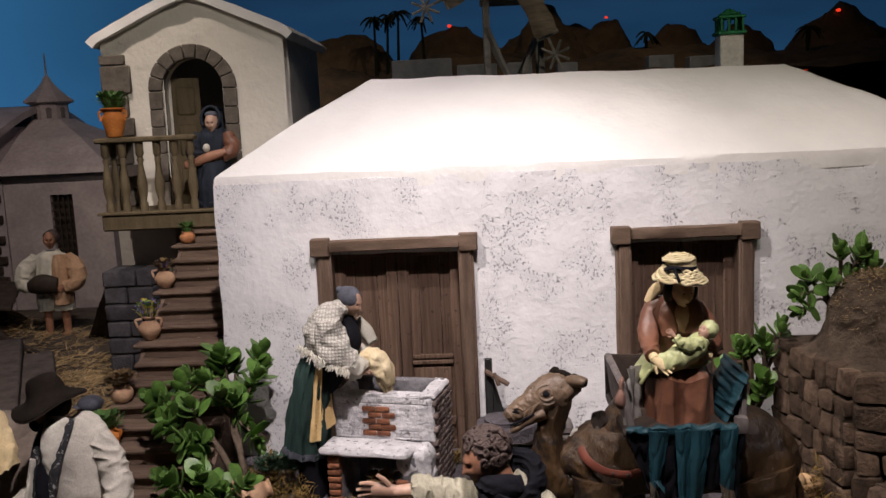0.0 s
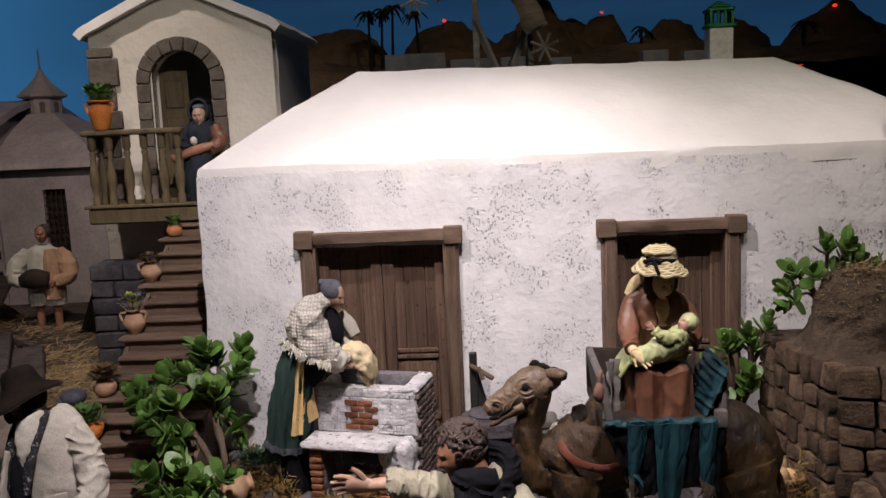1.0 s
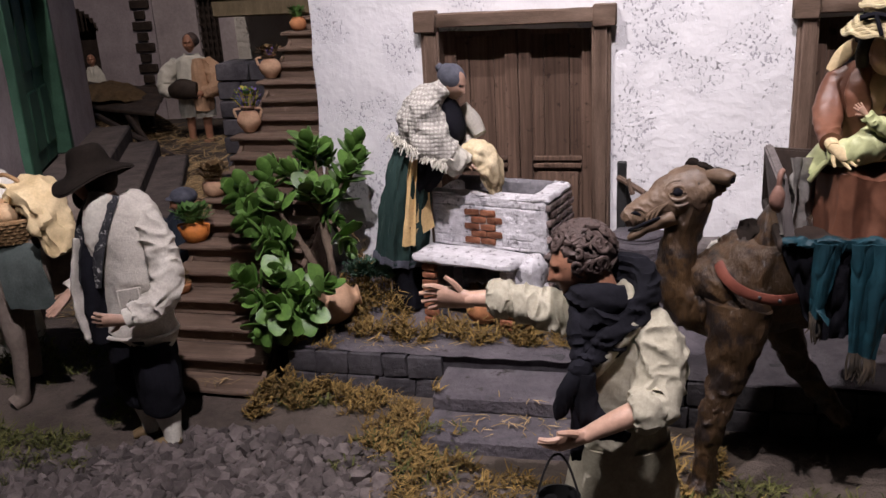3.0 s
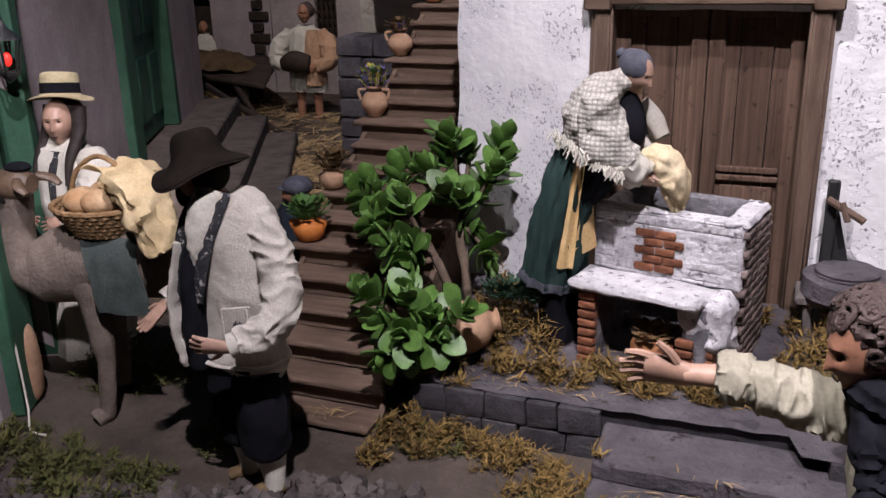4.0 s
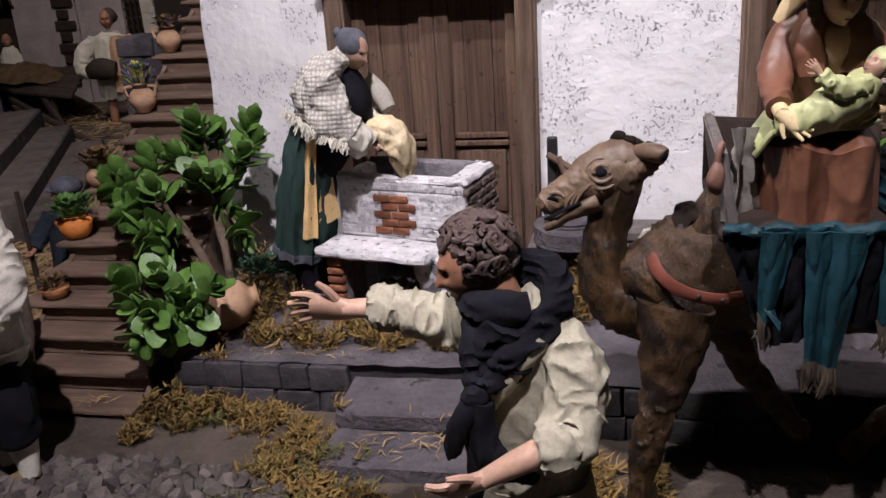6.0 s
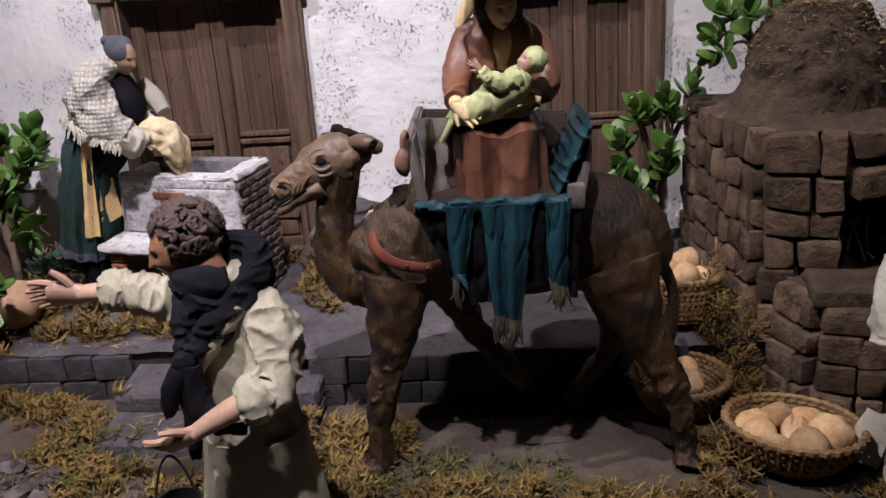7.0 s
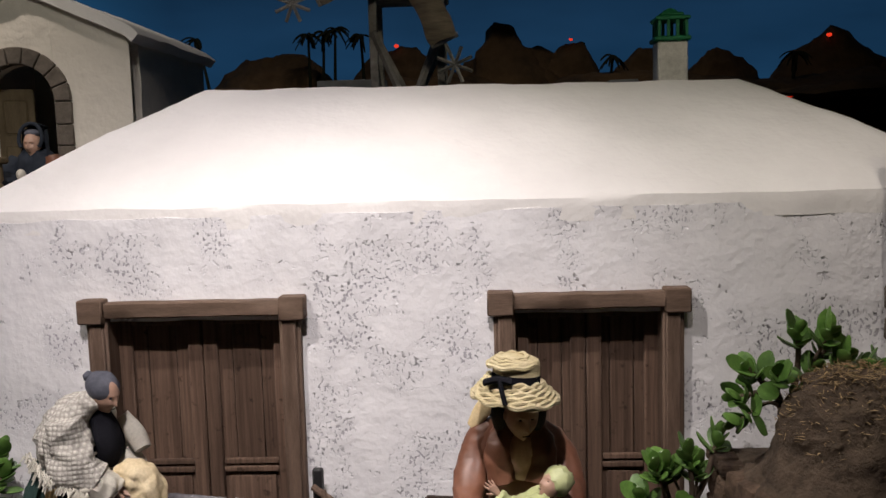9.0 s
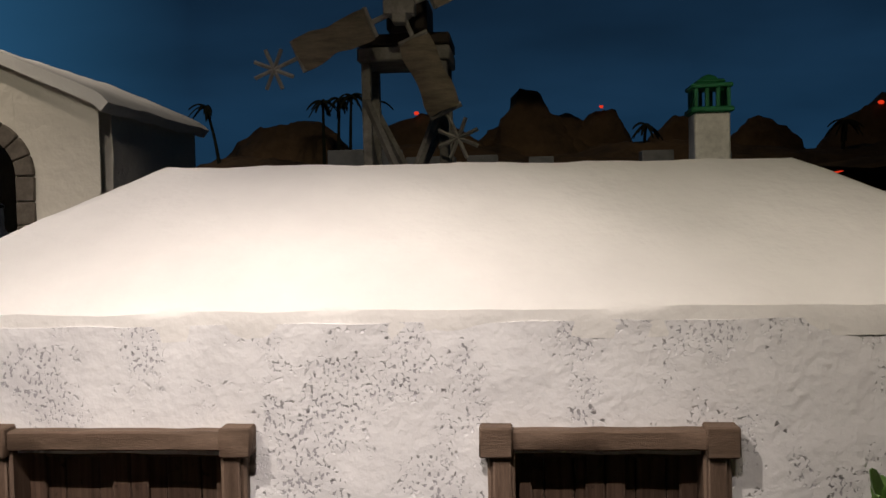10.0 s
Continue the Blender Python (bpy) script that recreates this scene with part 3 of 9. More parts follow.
def house_door(a, b, top=0.772):
    """A boarded double door in a timber frame with a wide lintel."""
    door = new("door")
    door.parent = house
    o = base_of(house)
    w = 0.03
    for x0, x1 in ((a + 0.008, a + 0.008 + w), (b - 0.008 - w, b - 0.008)):
        bm = bmesh.new()
        box(bm, x0, x1, 1.645, 1.72, 0.315, top - 0.026, 0.003)
        box(bm, x0 + (0.006 if x0 < (a + b) / 2 else 0.004), x1 - (0.004 if x0 < (a + b) / 2 else 0.006), 1.640, 1.646, 0.315, top - 0.027, 0.002)
        part("jamb", bm, FRAMEWOOD, door)
    bm = bmesh.new()
    box(bm, a + 0.004, b - 0.004, 1.640, 1.72, top - 0.026, top - 0.004, 0.002)
    for x0, x1 in ((a, a + 0.036), (b - 0.036, b)):
        box(bm, x0, x1, 1.634, 1.70, top - 0.033, top + 0.001, 0.002)
    bmesh.ops.subdivide_edges(bm, edges=[e for e in bm.edges if e.calc_length() > 0.1], cuts=10)
    roughen(bm.verts[:], 0.0012, 60, a)
    part("lintel", bm, BEAMWOOD, door, "heavy timber lintel with block ends")
    x0, x1 = a + 0.036, b - 0.036
    mid = (x0 + x1) / 2
    # backing boards, then stiles and rails of both leaves standing proud of them
    n = 6
    pitch = (x1 - x0) / n
    for k in range(n):
        bm = bmesh.new()
        box(bm, x0 + k * pitch + 0.0006, x0 + (k + 1) * pitch - 0.0006, 1.690 + 0.0008 * (k % 2), 1.715, 0.322, top - 0.024, 0.0012)
        part("plank", bm, DOORWOOD, door)
    for lx0, lx1 in ((x0, mid - 0.001), (mid + 0.001, x1)):
        w = 0.021
        for s0, s1 in ((lx0, lx0 + w), (lx1 - w, lx1)):
            bm = bmesh.new()
            box(bm, s0, s1, 1.682, 1.690, 0.322, top - 0.024, 0.0018)
            part("stile", bm, DOORWOOD, door)
        for z0, z1 in ((0.322, 0.345), (0.378, 0.396), (0.505, 0.514), (0.517, 0.526), (top - 0.045, top - 0.026)):
            bm = bmesh.new()
            box(bm, lx0 + w + 0.0004, lx1 - w - 0.0004, 1.683, 1.690, z0, z1, 0.0018)
            part("rail", bm, DOORWOOD, door)
        for z0, z1 in ((0.349, 0.374), (0.402, 0.499)):
            bm = bmesh.new()
            box(bm, lx0 + w + 0.006, lx1 - w - 0.006, 1.6855, 1.691, z0, z1, 0.003, 0, 2)
            part("panel", bm, DOORWOOD, door)
    bm = bmesh.new()
    box(bm, a + 0.002, b - 0.002, 1.640, 1.72, 0.30, 0.318, 0.004)
    part("threshold", bm, FRAMEWOOD, door)


for a, b in DOORS:
    house_door(a, b)

chimney = new("chimney")
chimney.parent = house
bm = bmesh.new()
box(bm, 0.528, 0.580, 2.03, 2.082, 1.02, 1.150, 0.003)
part("chimney_shaft", bm, CHIMNEYWHITE, chimney, "white square chimney stack")
bm = bmesh.new()
box(bm, 0.523, 0.585, 2.025, 2.087, 1.150, 1.158, 0.002)
box(bm, 0.524, 0.584, 2.026, 2.086, 1.186, 1.193, 0.002)
box(bm, 0.533, 0.575, 2.035, 2.077, 1.193, 1.200, 0.003)
lathe(bm, ((0.017, 0), (0.010, 0.006), (0.003, 0.009)), (0.554, 2.056, 1.200), 12)
cap = part("lantern_cap", bm, BRIGHTGREEN, chimney, "bright green wooden chimney cap")
for k in range(4):
    for s in (0, 1):
        for q in {(0.528 + k * 0.0158, 2.03 + s * 0.0475), (0.528 + s * 0.0475, 2.03 + k * 0.0158)}:
            if k in (0, 3) and abs(q[0] - (0.528 + k * 0.0158)) > 1e-6:
                continue
            bm = bmesh.new()
            box(bm, q[0], q[0] + 0.005, q[1], q[1] + 0.005, 1.157, 1.187)
            part("cap_bar", bm, BRIGHTGREEN, cap)


# ---- the chapel with its balcony and stair ----
chapel = thing("chapel", (-0.78, 2.55, 0.31), "small cream limewashed chapel with stone arch and gabled roof", "chapel")
CX0, CX1, CY0, CY1, CE, CP = -1.008, -0.525, 2.30, 2.80, 1.238, 1.344
cxm = (CX0 + CX1) / 2


AX, AW, ASPRING = -0.772, 0.083, 1.10
bm = bmesh.new()
cols = [CX0 + (CX1 - CX0) * k / 60 for k in range(61)]
for d in (0, 0.05):
    prev = None
    for x in cols:
        gx = abs(x - cxm) / ((CX1 - CX0) / 2)
        top = CP - (CP - CE) * gx
        low = 0.31
        if abs(x - AX) < AW:
            low = ASPRING + math.sqrt(max(0, AW * AW - (x - AX) ** 2))
        row = [bm.verts.new((x, CY0 + d, low + (top - low) * j / 20)) for j in range(21)]
        if prev:
            for j in range(20):
                bm.faces.new((prev[j], row[j], row[j + 1], prev[j + 1]))
        prev = row
n = 40
inner = [(AX - AW, 0.78), (AX - AW, ASPRING), *[(AX - AW * math.cos(math.pi * k / n), ASPRING + AW * math.sin(math.pi * k / n)) for k in range(1, n)], (AX + AW, ASPRING), (AX + AW, 0.78)]
for p, q in zip(inner, inner[1:]):
    bm.faces.new([bm.verts.new((p[0], CY0 + 0.001, p[1])), bm.verts.new((q[0], CY0 + 0.001, q[1])), bm.verts.new((q[0], CY0 + 0.05, q[1])), bm.verts.new((p[0], CY0 + 0.05, p[1]))])
roughen(bm.verts[:], 0.003, 14, 7.0, (0, 1, 0))
part("front_wall", bm, LIMEWASH, chapel, "cream limewashed gable wall")
for x0, x1 in ((CX0, CX0 + 0.04), (CX1 - 0.04, CX1)):
    bm = bmesh.new()
    slab(bm, (CY0 + 0.052, CY1), (0.31, CE), [], 0.04, lambda u, d, w: Vector((x0 + d, u, w)), 0.05)
    roughen(bm.verts[:], 0.003, 14, x0, (1, 0, 0))
    part("side_wall", bm, LIMEWASH, chapel)
bm = bmesh.new()
box(bm, CX0 + 0.04, CX1 - 0.04, CY1 - 0.04, CY1, 0.31, CE)
part("back_wall", bm, LIMEWASH, chapel)
bm = bmesh.new()
for s in (-1, 1):
    half = (CX1 - CX0) / 2 + 0.03
    sheet(bm, lambda u, v: Vector((cxm + s * half * u, CY0 - 0.022 + (CY1 - CY0 + 0.045) * v, CP + 0.016 - (CP - CE) * 1.10 * u ** 1.05 - (0.010 * max(0, (u - 0.93) / 0.07)))), 20, 24)
bmesh.ops.remove_doubles(bm, verts=bm.verts[:], dist=0.0008)
thicken(bm, 0.024)
roughen(bm.verts[:], 0.0035, 18, 8.0)
part("roof", bm, ROOFWASH, chapel, "whitewashed gable roof with rolled edges")
bm = bmesh.new()
box(bm, CX0 + 0.05, CX1 - 0.05, CY0 + 0.06, CY1 - 0.05, 0.77, 0.785)
part("inner_floor", bm, DARKWOOD, chapel)
# arch stones
arch = new("stone_arch")
arch.parent = chapel
RW = 0.034


def arch_stone(p):
    bm = bmesh.new()
    lo = [bm.verts.new((x, CY0 - 0.008, z)) for x, z in p]
    hi = [bm.verts.new((x, CY0 + 0.02, z)) for x, z in p]
    bm.faces.new(lo)
    bm.faces.new(hi)
    for i in range(len(p)):
        j = (i + 1) % len(p)
        bm.faces.new((lo[i], lo[j], hi[j], hi[i]))
    bmesh.ops.recalc_face_normals(bm, faces=bm.faces[:])
    bmesh.ops.bevel(bm, geom=bm.edges[:], offset=0.002, segments=1, affect="EDGES")
    part("arch_stone", bm, TRIMSTONE, arch)


NV = 9
for k in range(NV):
    a0, a1 = math.pi * (k + 0.03) / NV, math.pi * (k + 0.97) / NV
    ang = [a0 + (a1 - a0) * i / 3 for i in range(4)]
    ri, ro = AW - 0.002, AW + RW
    arch_stone([(AX - ri * math.cos(a), ASPRING + ri * math.sin(a)) for a in ang] + [(AX - ro * math.cos(a), ASPRING + ro * math.sin(a)) for a in reversed(ang)])
for s in (-1, 1):
    for k, (z0, z1) in enumerate(((0.785, 0.86), (0.862, 0.935), (0.937, 1.005), (1.007, 1.05), (1.052, 1.098))):
        xi, xo = AX + s * (AW - 0.002), AX + s * (AW + RW)
        arch_stone([(xi, z0), (xo, z0), (xo, z1), (xi, z1)] if s > 0 else [(xo, z0), (xi, z0), (xi, z1), (xo, z1)])
# corner stones
quoins = new("corner_stones")
quoins.parent = chapel
z = 0.80
k = 0
while z < 1.19:
    h = 0.05 + 0.012 * ((k * 7) % 3)
    bm = bmesh.new()
    box(bm, CX0 - 0.006, CX0 + 0.062 + 0.012 * (k % 2), CY0 - 0.008, CY0 + 0.05, z, min(z + h, 1.20) - 0.002, 0.003)
    part("corner_stone", bm, TRIMSTONE, quoins)
    z += h
    k += 1
# the open door leaf
leaf = new("door_leaf")
leaf.parent = chapel
bm = bmesh.new()
m = Matrix.Rotation(radians(-24), 3, "Z")
hx = AX - AW + 0.004
vs = box(bm, hx, hx + 0.078, CY0 + 0.05, CY0 + 0.062, 0.785, 1.135, 0.002)
for z0, z1 in ((0.82, 0.90), (0.925, 1.01), (1.035, 1.11)):
    vs += box(bm, hx + 0.014, hx + 0.064, CY0 + 0.046, CY0 + 0.052, z0, z1, 0.004)
turned(bm, bm.verts[:], (hx, CY0 + 0.05, 0.8), Matrix.Rotation(radians(24), 3, "Z"))
part("board", bm, RAILWOOD, leaf, "brown panelled chapel door, half open")

balcony = thing("balcony", (-0.82, 2.2, 0.75), "wooden balcony with turned balusters before the chapel door", "balcony")
bm = bmesh.new()
box(bm, -0.975, -0.555, 2.125, 2.30, 0.752, 0.792, 0.004)
part("fascia", bm, RAILWOOD, balcony)
for k in range(6):
    bm = bmesh.new()
    box(bm, -0.982, -0.552, 2.118 + k * 0.0305, 2.147 + k * 0.0305, 0.792, 0.799, 0.0015)
    part("deck_board", bm, RAILWOOD, balcony)
bm = bmesh.new()
box(bm, -0.975, -0.724, 2.12, 2.158, 0.970, 0.984, 0.004)
box(bm, -0.975, -0.937, 2.158, 2.295, 0.970, 0.984, 0.004)
part("handrail", bm, RAILWOOD, balcony)
BAL = ((0.010, 0), (0.010, 0.02), (0.007, 0.025), (0.012, 0.05), (0.0125, 0.07), (0.0075, 0.105), (0.006, 0.118), (0.009, 0.128), (0.006, 0.134), (0.010, 0.142), (0.010, 0.172))
for k, x in enumerate((-0.955, -0.912, -0.868, -0.824, -0.780, -0.740)):
    bm = bmesh.new()
    lathe(bm, BAL, (x, 2.139, 0.799), 12)
    part("baluster", bm, RAILWOOD, balcony)
for y in (2.19, 2.24):
    bm = bmesh.new()
    lathe(bm, BAL, (-0.956, y, 0.799), 12)
    part("baluster", bm, RAILWOOD, balcony)

stair = thing("staircase", (-0.66, 1.30, 0.25), "steep brown wooden staircase with overhanging treads", "staircase")
for k in range(18):
    z = 0.257 + 0.0289 * k
    y = 1.291 + 0.0475 * k
    jog = 0.006 * math.sin(k * 2.3)
    left = -0.775 + (0.02 * math.sin(k * 1.7) if k % 3 == 0 else 0)
    bm = bmesh.new()
    vs = box(bm, left + jog, -0.546, y, y + 0.056, z - 0.008, z, 0.0022)
    bmesh.ops.subdivide_edges(bm, edges=[e for e in bm.edges if e.calc_length() > 0.1], cuts=14)
    roughen(bm.verts[:], 0.0012, 50, k)
    part("tread", bm, STEPWOOD, stair)
    bm = bmesh.new()
    box(bm, -0.762 + jog, -0.547, y + 0.011, y + 0.019, z - 0.030, z - 0.007)
    part("riser", bm, STEPWOOD, stair)
bm = bmesh.new()
for x in (-0.765, -0.552):
    a = [(1.312, 0.235), (2.118, 0.235), (2.118, 0.735), (1.322, 0.248)]
    lo = [bm.verts.new((x, p[0], p[1])) for p in a]
    hi = [bm.verts.new((x + 0.008, p[0], p[1])) for p in a]
    bm.faces.new(lo)
    bm.faces.new(hi)
    for i in range(4):
        bm.faces.new((lo[i], lo[(i + 1) % 4], hi[(i + 1) % 4], hi[i]))
part("stringer", bm, STEPWOOD, stair, smooth=False)

# dark stone pier under the balcony
pier = thing("stone_pier", (-0.94, 2.22, 0.245), "dark grey block pier holding the balcony", "pier")
for k in range(9):
    z0 = 0.245 + k * 0.0445
    for x0, x1 in (((-0.99, -0.93), (-0.928, -0.86)) if k % 2 else ((-0.99, -0.905), (-0.903, -0.86))):
        bm = bmesh.new()
        box(bm, x0 - 0.022, x1 - 0.022, 2.175, 2.275, z0, z0 + 0.042, 0.004)
        roughen(bm.verts[:], 0.002, 40, z0 + x0)
        part("block", bm, LAVA, pier)

# ---- the white building beside the oven, with a stone corner ----
shed = thing("annex", (0.95, 1.55, 0.25), "whitewashed annex with a rough stone corner and brown door post", "house")
bm = bmesh.new()
slab(bm, (0.795, 1.35), (0.24, 1.02), [(0.905, 1.10, 0.20, 0.655)], 0.05, lambda u, d, w: Vector((u, 1.468 + d, w)), 0.03)
roughen(bm.verts[:], 0.003, 16, 9.0)
part("front_wall", bm, WHITEWASH, shed)
bm = bmesh.new()
box(bm, 0.885, 0.912, 1.455, 1.50, 0.24, 0.665, 0.003)
box(bm, 1.09, 1.117, 1.455, 1.50, 0.24, 0.665, 0.003)
box(bm, 0.88, 1.12, 1.45, 1.50, 0.665, 0.69, 0.003)
box(bm, 0.91, 1.09, 1.50, 1.51, 0.24, 0.665)
part("door_post", bm, FRAMEWOOD, shed)
corner = new("corner_stones")
corner.parent = shed
random.seed(11)
bm = bmesh.new()
box(bm, 0.757, 0.797, 1.470, 1.648, 0.24, 0.694, 0.004)
part("side_wall", bm, WHITEWASH, shed)
z, k = 0.695, 0
while z < 1.01:
    h = random.uniform(0.034, 0.046)
    y = 1.462
    first = True
    while y < 1.64:
        w = random.uniform(0.040, 0.060) if not first else (0.05 if k % 2 else 0.035)
        bm = bmesh.new()
        box(bm, 0.752, 0.800 if not first else 0.815, y, min(y + w, 1.648) - 0.003, z, z + h - 0.003, 0.005)
        roughen(bm.verts[:], 0.003, 30, z + y)
        part("corner_stone", bm, TRIMSTONE, corner)
        y += w
        first = False
    z += h
    k += 1

# ---- the lilac house with green doors ----
lil = thing("lilac_house", (-1.45, 2.0, 0.27), "grey-lilac house with green timber door frames", "house")
L0, LD = Vector((-1.117, 1.389)), Vector((-0.449, 0.894)).normalized()
LN = Vector((-LD.y, LD.x))


def lplace(s, d, z):
    p = L0 + LD * s + LN * d
    return Vector((p.x, p.y, z))


def lbox(bm, s0, s1, d0, d1, z0, z1, bev=0.003):
    vs = box(bm, s0, s1, d0, d1, z0, z1, bev)
    for v in vs:
        v.co = lplace(v.co.x, v.co.y, v.co.z)


bm = bmesh.new()
slab(bm, (-0.25, 1.56), (0.24, 1.02), [(-0.20, -0.03, 0.2, 0.80), (0.62, 1.08, 0.2, 0.86)], 0.06, lplace, 0.04)
roughen(bm.verts[:], 0.003, 14, 10.0)
part("front_wall", bm, LILAC, lil)
bm = bmesh.new()
slab(bm, (0.0, 1.0), (0.24, 1.02), [], 0.05, lambda u, d, w: lplace(1.56 - d, 0.062 + u, w), 0.06)
part("side_wall", bm, LILAC, lil)
bm = bmesh.new()
lbox(bm, 1.12, 1.54, -0.016, -0.001, 0.30, 1.02)
part("pilaster", bm, LILAC, lil)
for s0, s1, zb, zt in ((-0.22, 0.0, 0.245, 0.82), (0.58, 1.10, 0.39, 0.87)):
    door = new("door")
    door.parent = lil
    for a, b in ((s0, s0 + 0.075), (s1 - 0.03, s1)):
        bm = bmesh.new()
        lbox(bm, a, b, -0.020, 0.035, zb, zt)
        part("jamb", bm, GREENPAINT, door)
    bm = bmesh.new()
    lbox(bm, s0, s1, -0.022, 0.035, zt, zt + 0.05)
    part("lintel", bm, GREENPAINT, door)
    n = 3
    for k in range(n):
        a = s0 + 0.08 + (s1 - s0 - 0.115) * k / n
        bm = bmesh.new()
        lbox(bm, a + 0.002, a + (s1 - s0 - 0.115) / n - 0.002, 0.02, 0.04, zb, zt)
        lbox(bm, a + 0.02, a + (s1 - s0 - 0.115) / n - 0.02, 0.012, 0.022, zb + 0.05, zb + 0.20)
        lbox(bm, a + 0.02, a + (s1 - s0 - 0.115) / n - 0.02, 0.012, 0.022, zb + 0.25, zt - 0.04)
        part("leaf", bm, GREENPAINT, door)
for k, (d0, z0, z1) in enumerate(((-0.13, 0.29, 0.39), (-0.22, 0.26, 0.345), (-0.31, 0.24, 0.305))):
    bm = bmesh.new()
    lbox(bm, 0.52, 1.50 - 0.08 * k, d0, 0.02 - 0.1 * k, z0, z1, 0.006)
    part("step", bm, DOORSTEP, lil, "dark worn doorstep")
lan = thing("wall_lantern", (-1.04, 1.33, 0.70), "black iron lantern with a red glowing flame", "lantern")
bm = bmesh.new()
lathe(bm, ((0.004, -0.045), (0.012, -0.038), (0.018, -0.03), (0.018, -0.026)), (-1.04, 1.33, 0.70), 6)
lathe(bm, ((0.030, 0.03), (0.024, 0.04), (0.008, 0.052), (0.004, 0.064)), (-1.04, 1.33, 0.70), 6)
part("cap", bm, IRON, lan)
for k in range(6):
    a = math.pi * k / 3
    bm = bmesh.new()
    sweep(bm, [(-1.04 + 0.018 * math.cos(a), 1.33 + 0.018 * math.sin(a), 0.674, 0.002), (-1.04 + 0.028 * math.cos(a), 1.33 + 0.028 * math.sin(a), 0.731, 0.002)], 5, 0, 1)
    part("bar", bm, IRON, lan)
bm = bmesh.new()
sweep(bm, [(-1.04, 1.33, 0.764, 0.003), (-1.06, 1.345, 0.785, 0.003), (-1.09, 1.36, 0.77, 0.003), (-1.118, 1.375, 0.74, 0.003)], 6, 0, 4)
part("bracket", bm, IRON, lan)
bm = bmesh.new()
ball(bm, (-1.04, 1.33, 0.695), (0.008, 0.008, 0.013), 0, 10, 8)
part("flame", bm, LAMPGLOW, lan)
lan.scale = (0.72, 0.72, 0.72)
lan.location.x -= 0.020

# ---- the far barn behind the hay ----
barn = thing("barn", (-2.6, 3.7, 0.31), "grey-lilac barn with a dark brick corner band and round doorway", "barn")
bm = bmesh.new()
slab(bm, (-3.3, -2.09), (0.25, 1.05), [(-2.62, -2.38, 0.2, 0.66)], 0.06, lambda u, d, w: Vector((u, 3.7 + d, w)), 0.05)
part("front_wall", bm, LILAC, barn)
bm = bmesh.new()
box(bm, -3.3, -2.09, 4.5, 4.55, 0.25, 1.05)
box(bm, -2.15, -2.09, 3.76, 4.5, 0.25, 1.05)
part("back_wall", bm, LILAC, barn)
bm = bmesh.new()
sheet(bm, lambda u, v: Vector((-3.35 + 1.29 * u, 3.66 + 0.95 * v, 1.03 + 0.12 * math.sin(math.pi * v))), 10, 8)
thicken(bm, 0.03)
part("roof", bm, LILAC, barn)
bands = new("brick_band")
bands.parent = barn
for k in range(16):
    z = 0.32 + 0.045 * k
    w = 0.10 if k % 2 else 0.075
    bm = bmesh.new()
    box(bm, -2.20 + (0.01 if k % 2 else 0.025), -2.20 + w, 3.688, 3.705, z, z + 0.036, 0.003)
    part("brick", bm, DARKWOOD, bands)
bm = bmesh.new()
box(bm, -2.62, -2.38, 3.74, 3.76, 0.25, 0.66)
for k in range(14):
    a = math.pi * (k + 0.5) / 14
    box(bm, -2.5 + 0.12 * math.cos(a) - 0.016, -2.5 + 0.12 * math.cos(a) + 0.016, 3.697, 3.72, 0.64, 0.642 + 0.10 * math.sin(a))
part("barn_door", bm, DARKWOOD, barn)

# ---- far church ----
church = thing("church", (-1.95, 4.0, 0.3), "pale lilac church with lattice window and octagonal bell tower", "church")
TX, TY = -2.037, 4.1
bm = bmesh.new()
slab(bm, (-2.085, -1.62), (0.25, 0.845), [(-1.885, -1.785, 0.43, 0.75)], 0.05, lambda u, d, w: Vector((u, 3.70 + d, w)), 0.05)
part("front_wall", bm, TOWERWASH, church)
bm = bmesh.new()
box(bm, -1.66, -1.62, 3.75, 4.42, 0.25, 0.845)
part("side_wall", bm, TOWERWASH, church)
bm = bmesh.new()
lathe(bm, ((0.09, 0.90), (0.088, 1.150), (0.115, 1.160), (0.115, 1.170), (0.100, 1.180), (0.060, 1.215), (0.028, 1.250), (0.016, 1.275), (0.006, 1.285)), (TX, TY, 0), 8)
part("tower", bm, TOWERWASH, church, smooth=False)
bm = bmesh.new()
sweep(bm, [(TX, TY, 1.28, 0.005), (TX, TY, 1.385, 0.003)], 6, 0, 1)
part("finial", bm, TOWERWASH, church)
for a in (-22.5 - 90, -22.5 - 45, 22.5 - 45, -22.5 - 135):
    bm = bmesh.new()
    box(bm, TX - 0.011, TX + 0.011, TY - 0.0845, TY - 0.076, 1.085, 1.125)
    for k in range(6):
        q = math.pi * (k + 0.5) / 6
        box(bm, TX + 0.011 * math.cos(q) - 0.003, TX + 0.011 * math.cos(q) + 0.003, TY - 0.0845, TY - 0.076, 1.12, 1.125 + 0.011 * math.sin(q))
    turned(bm, bm.verts[:], (TX, TY, 1.1), Matrix.Rotation(radians(a + 90), 3, "Z"))
    part("belfry_opening", bm, GREYWOOD, church)
bm = bmesh.new()
rings = []
for w, z in ((1.0, 0.842), (0.97, 0.868), (0.55, 0.99), (0.235, 1.065), (0.20, 1.08)):
    ring = [Vector((-2.45, 3.655)), Vector((-2.02, 3.655)), Vector((-1.59, 3.655)), Vector((-1.59, 4.05)), Vector((-1.59, 4.45)), Vector((-2.02, 4.45)), Vector((-2.45, 4.45)), Vector((-2.45, 4.05))]
    rings.append([bm.verts.new((TX + (q.x - TX) * w, TY + (q.y - TY) * w, z)) for q in ring])
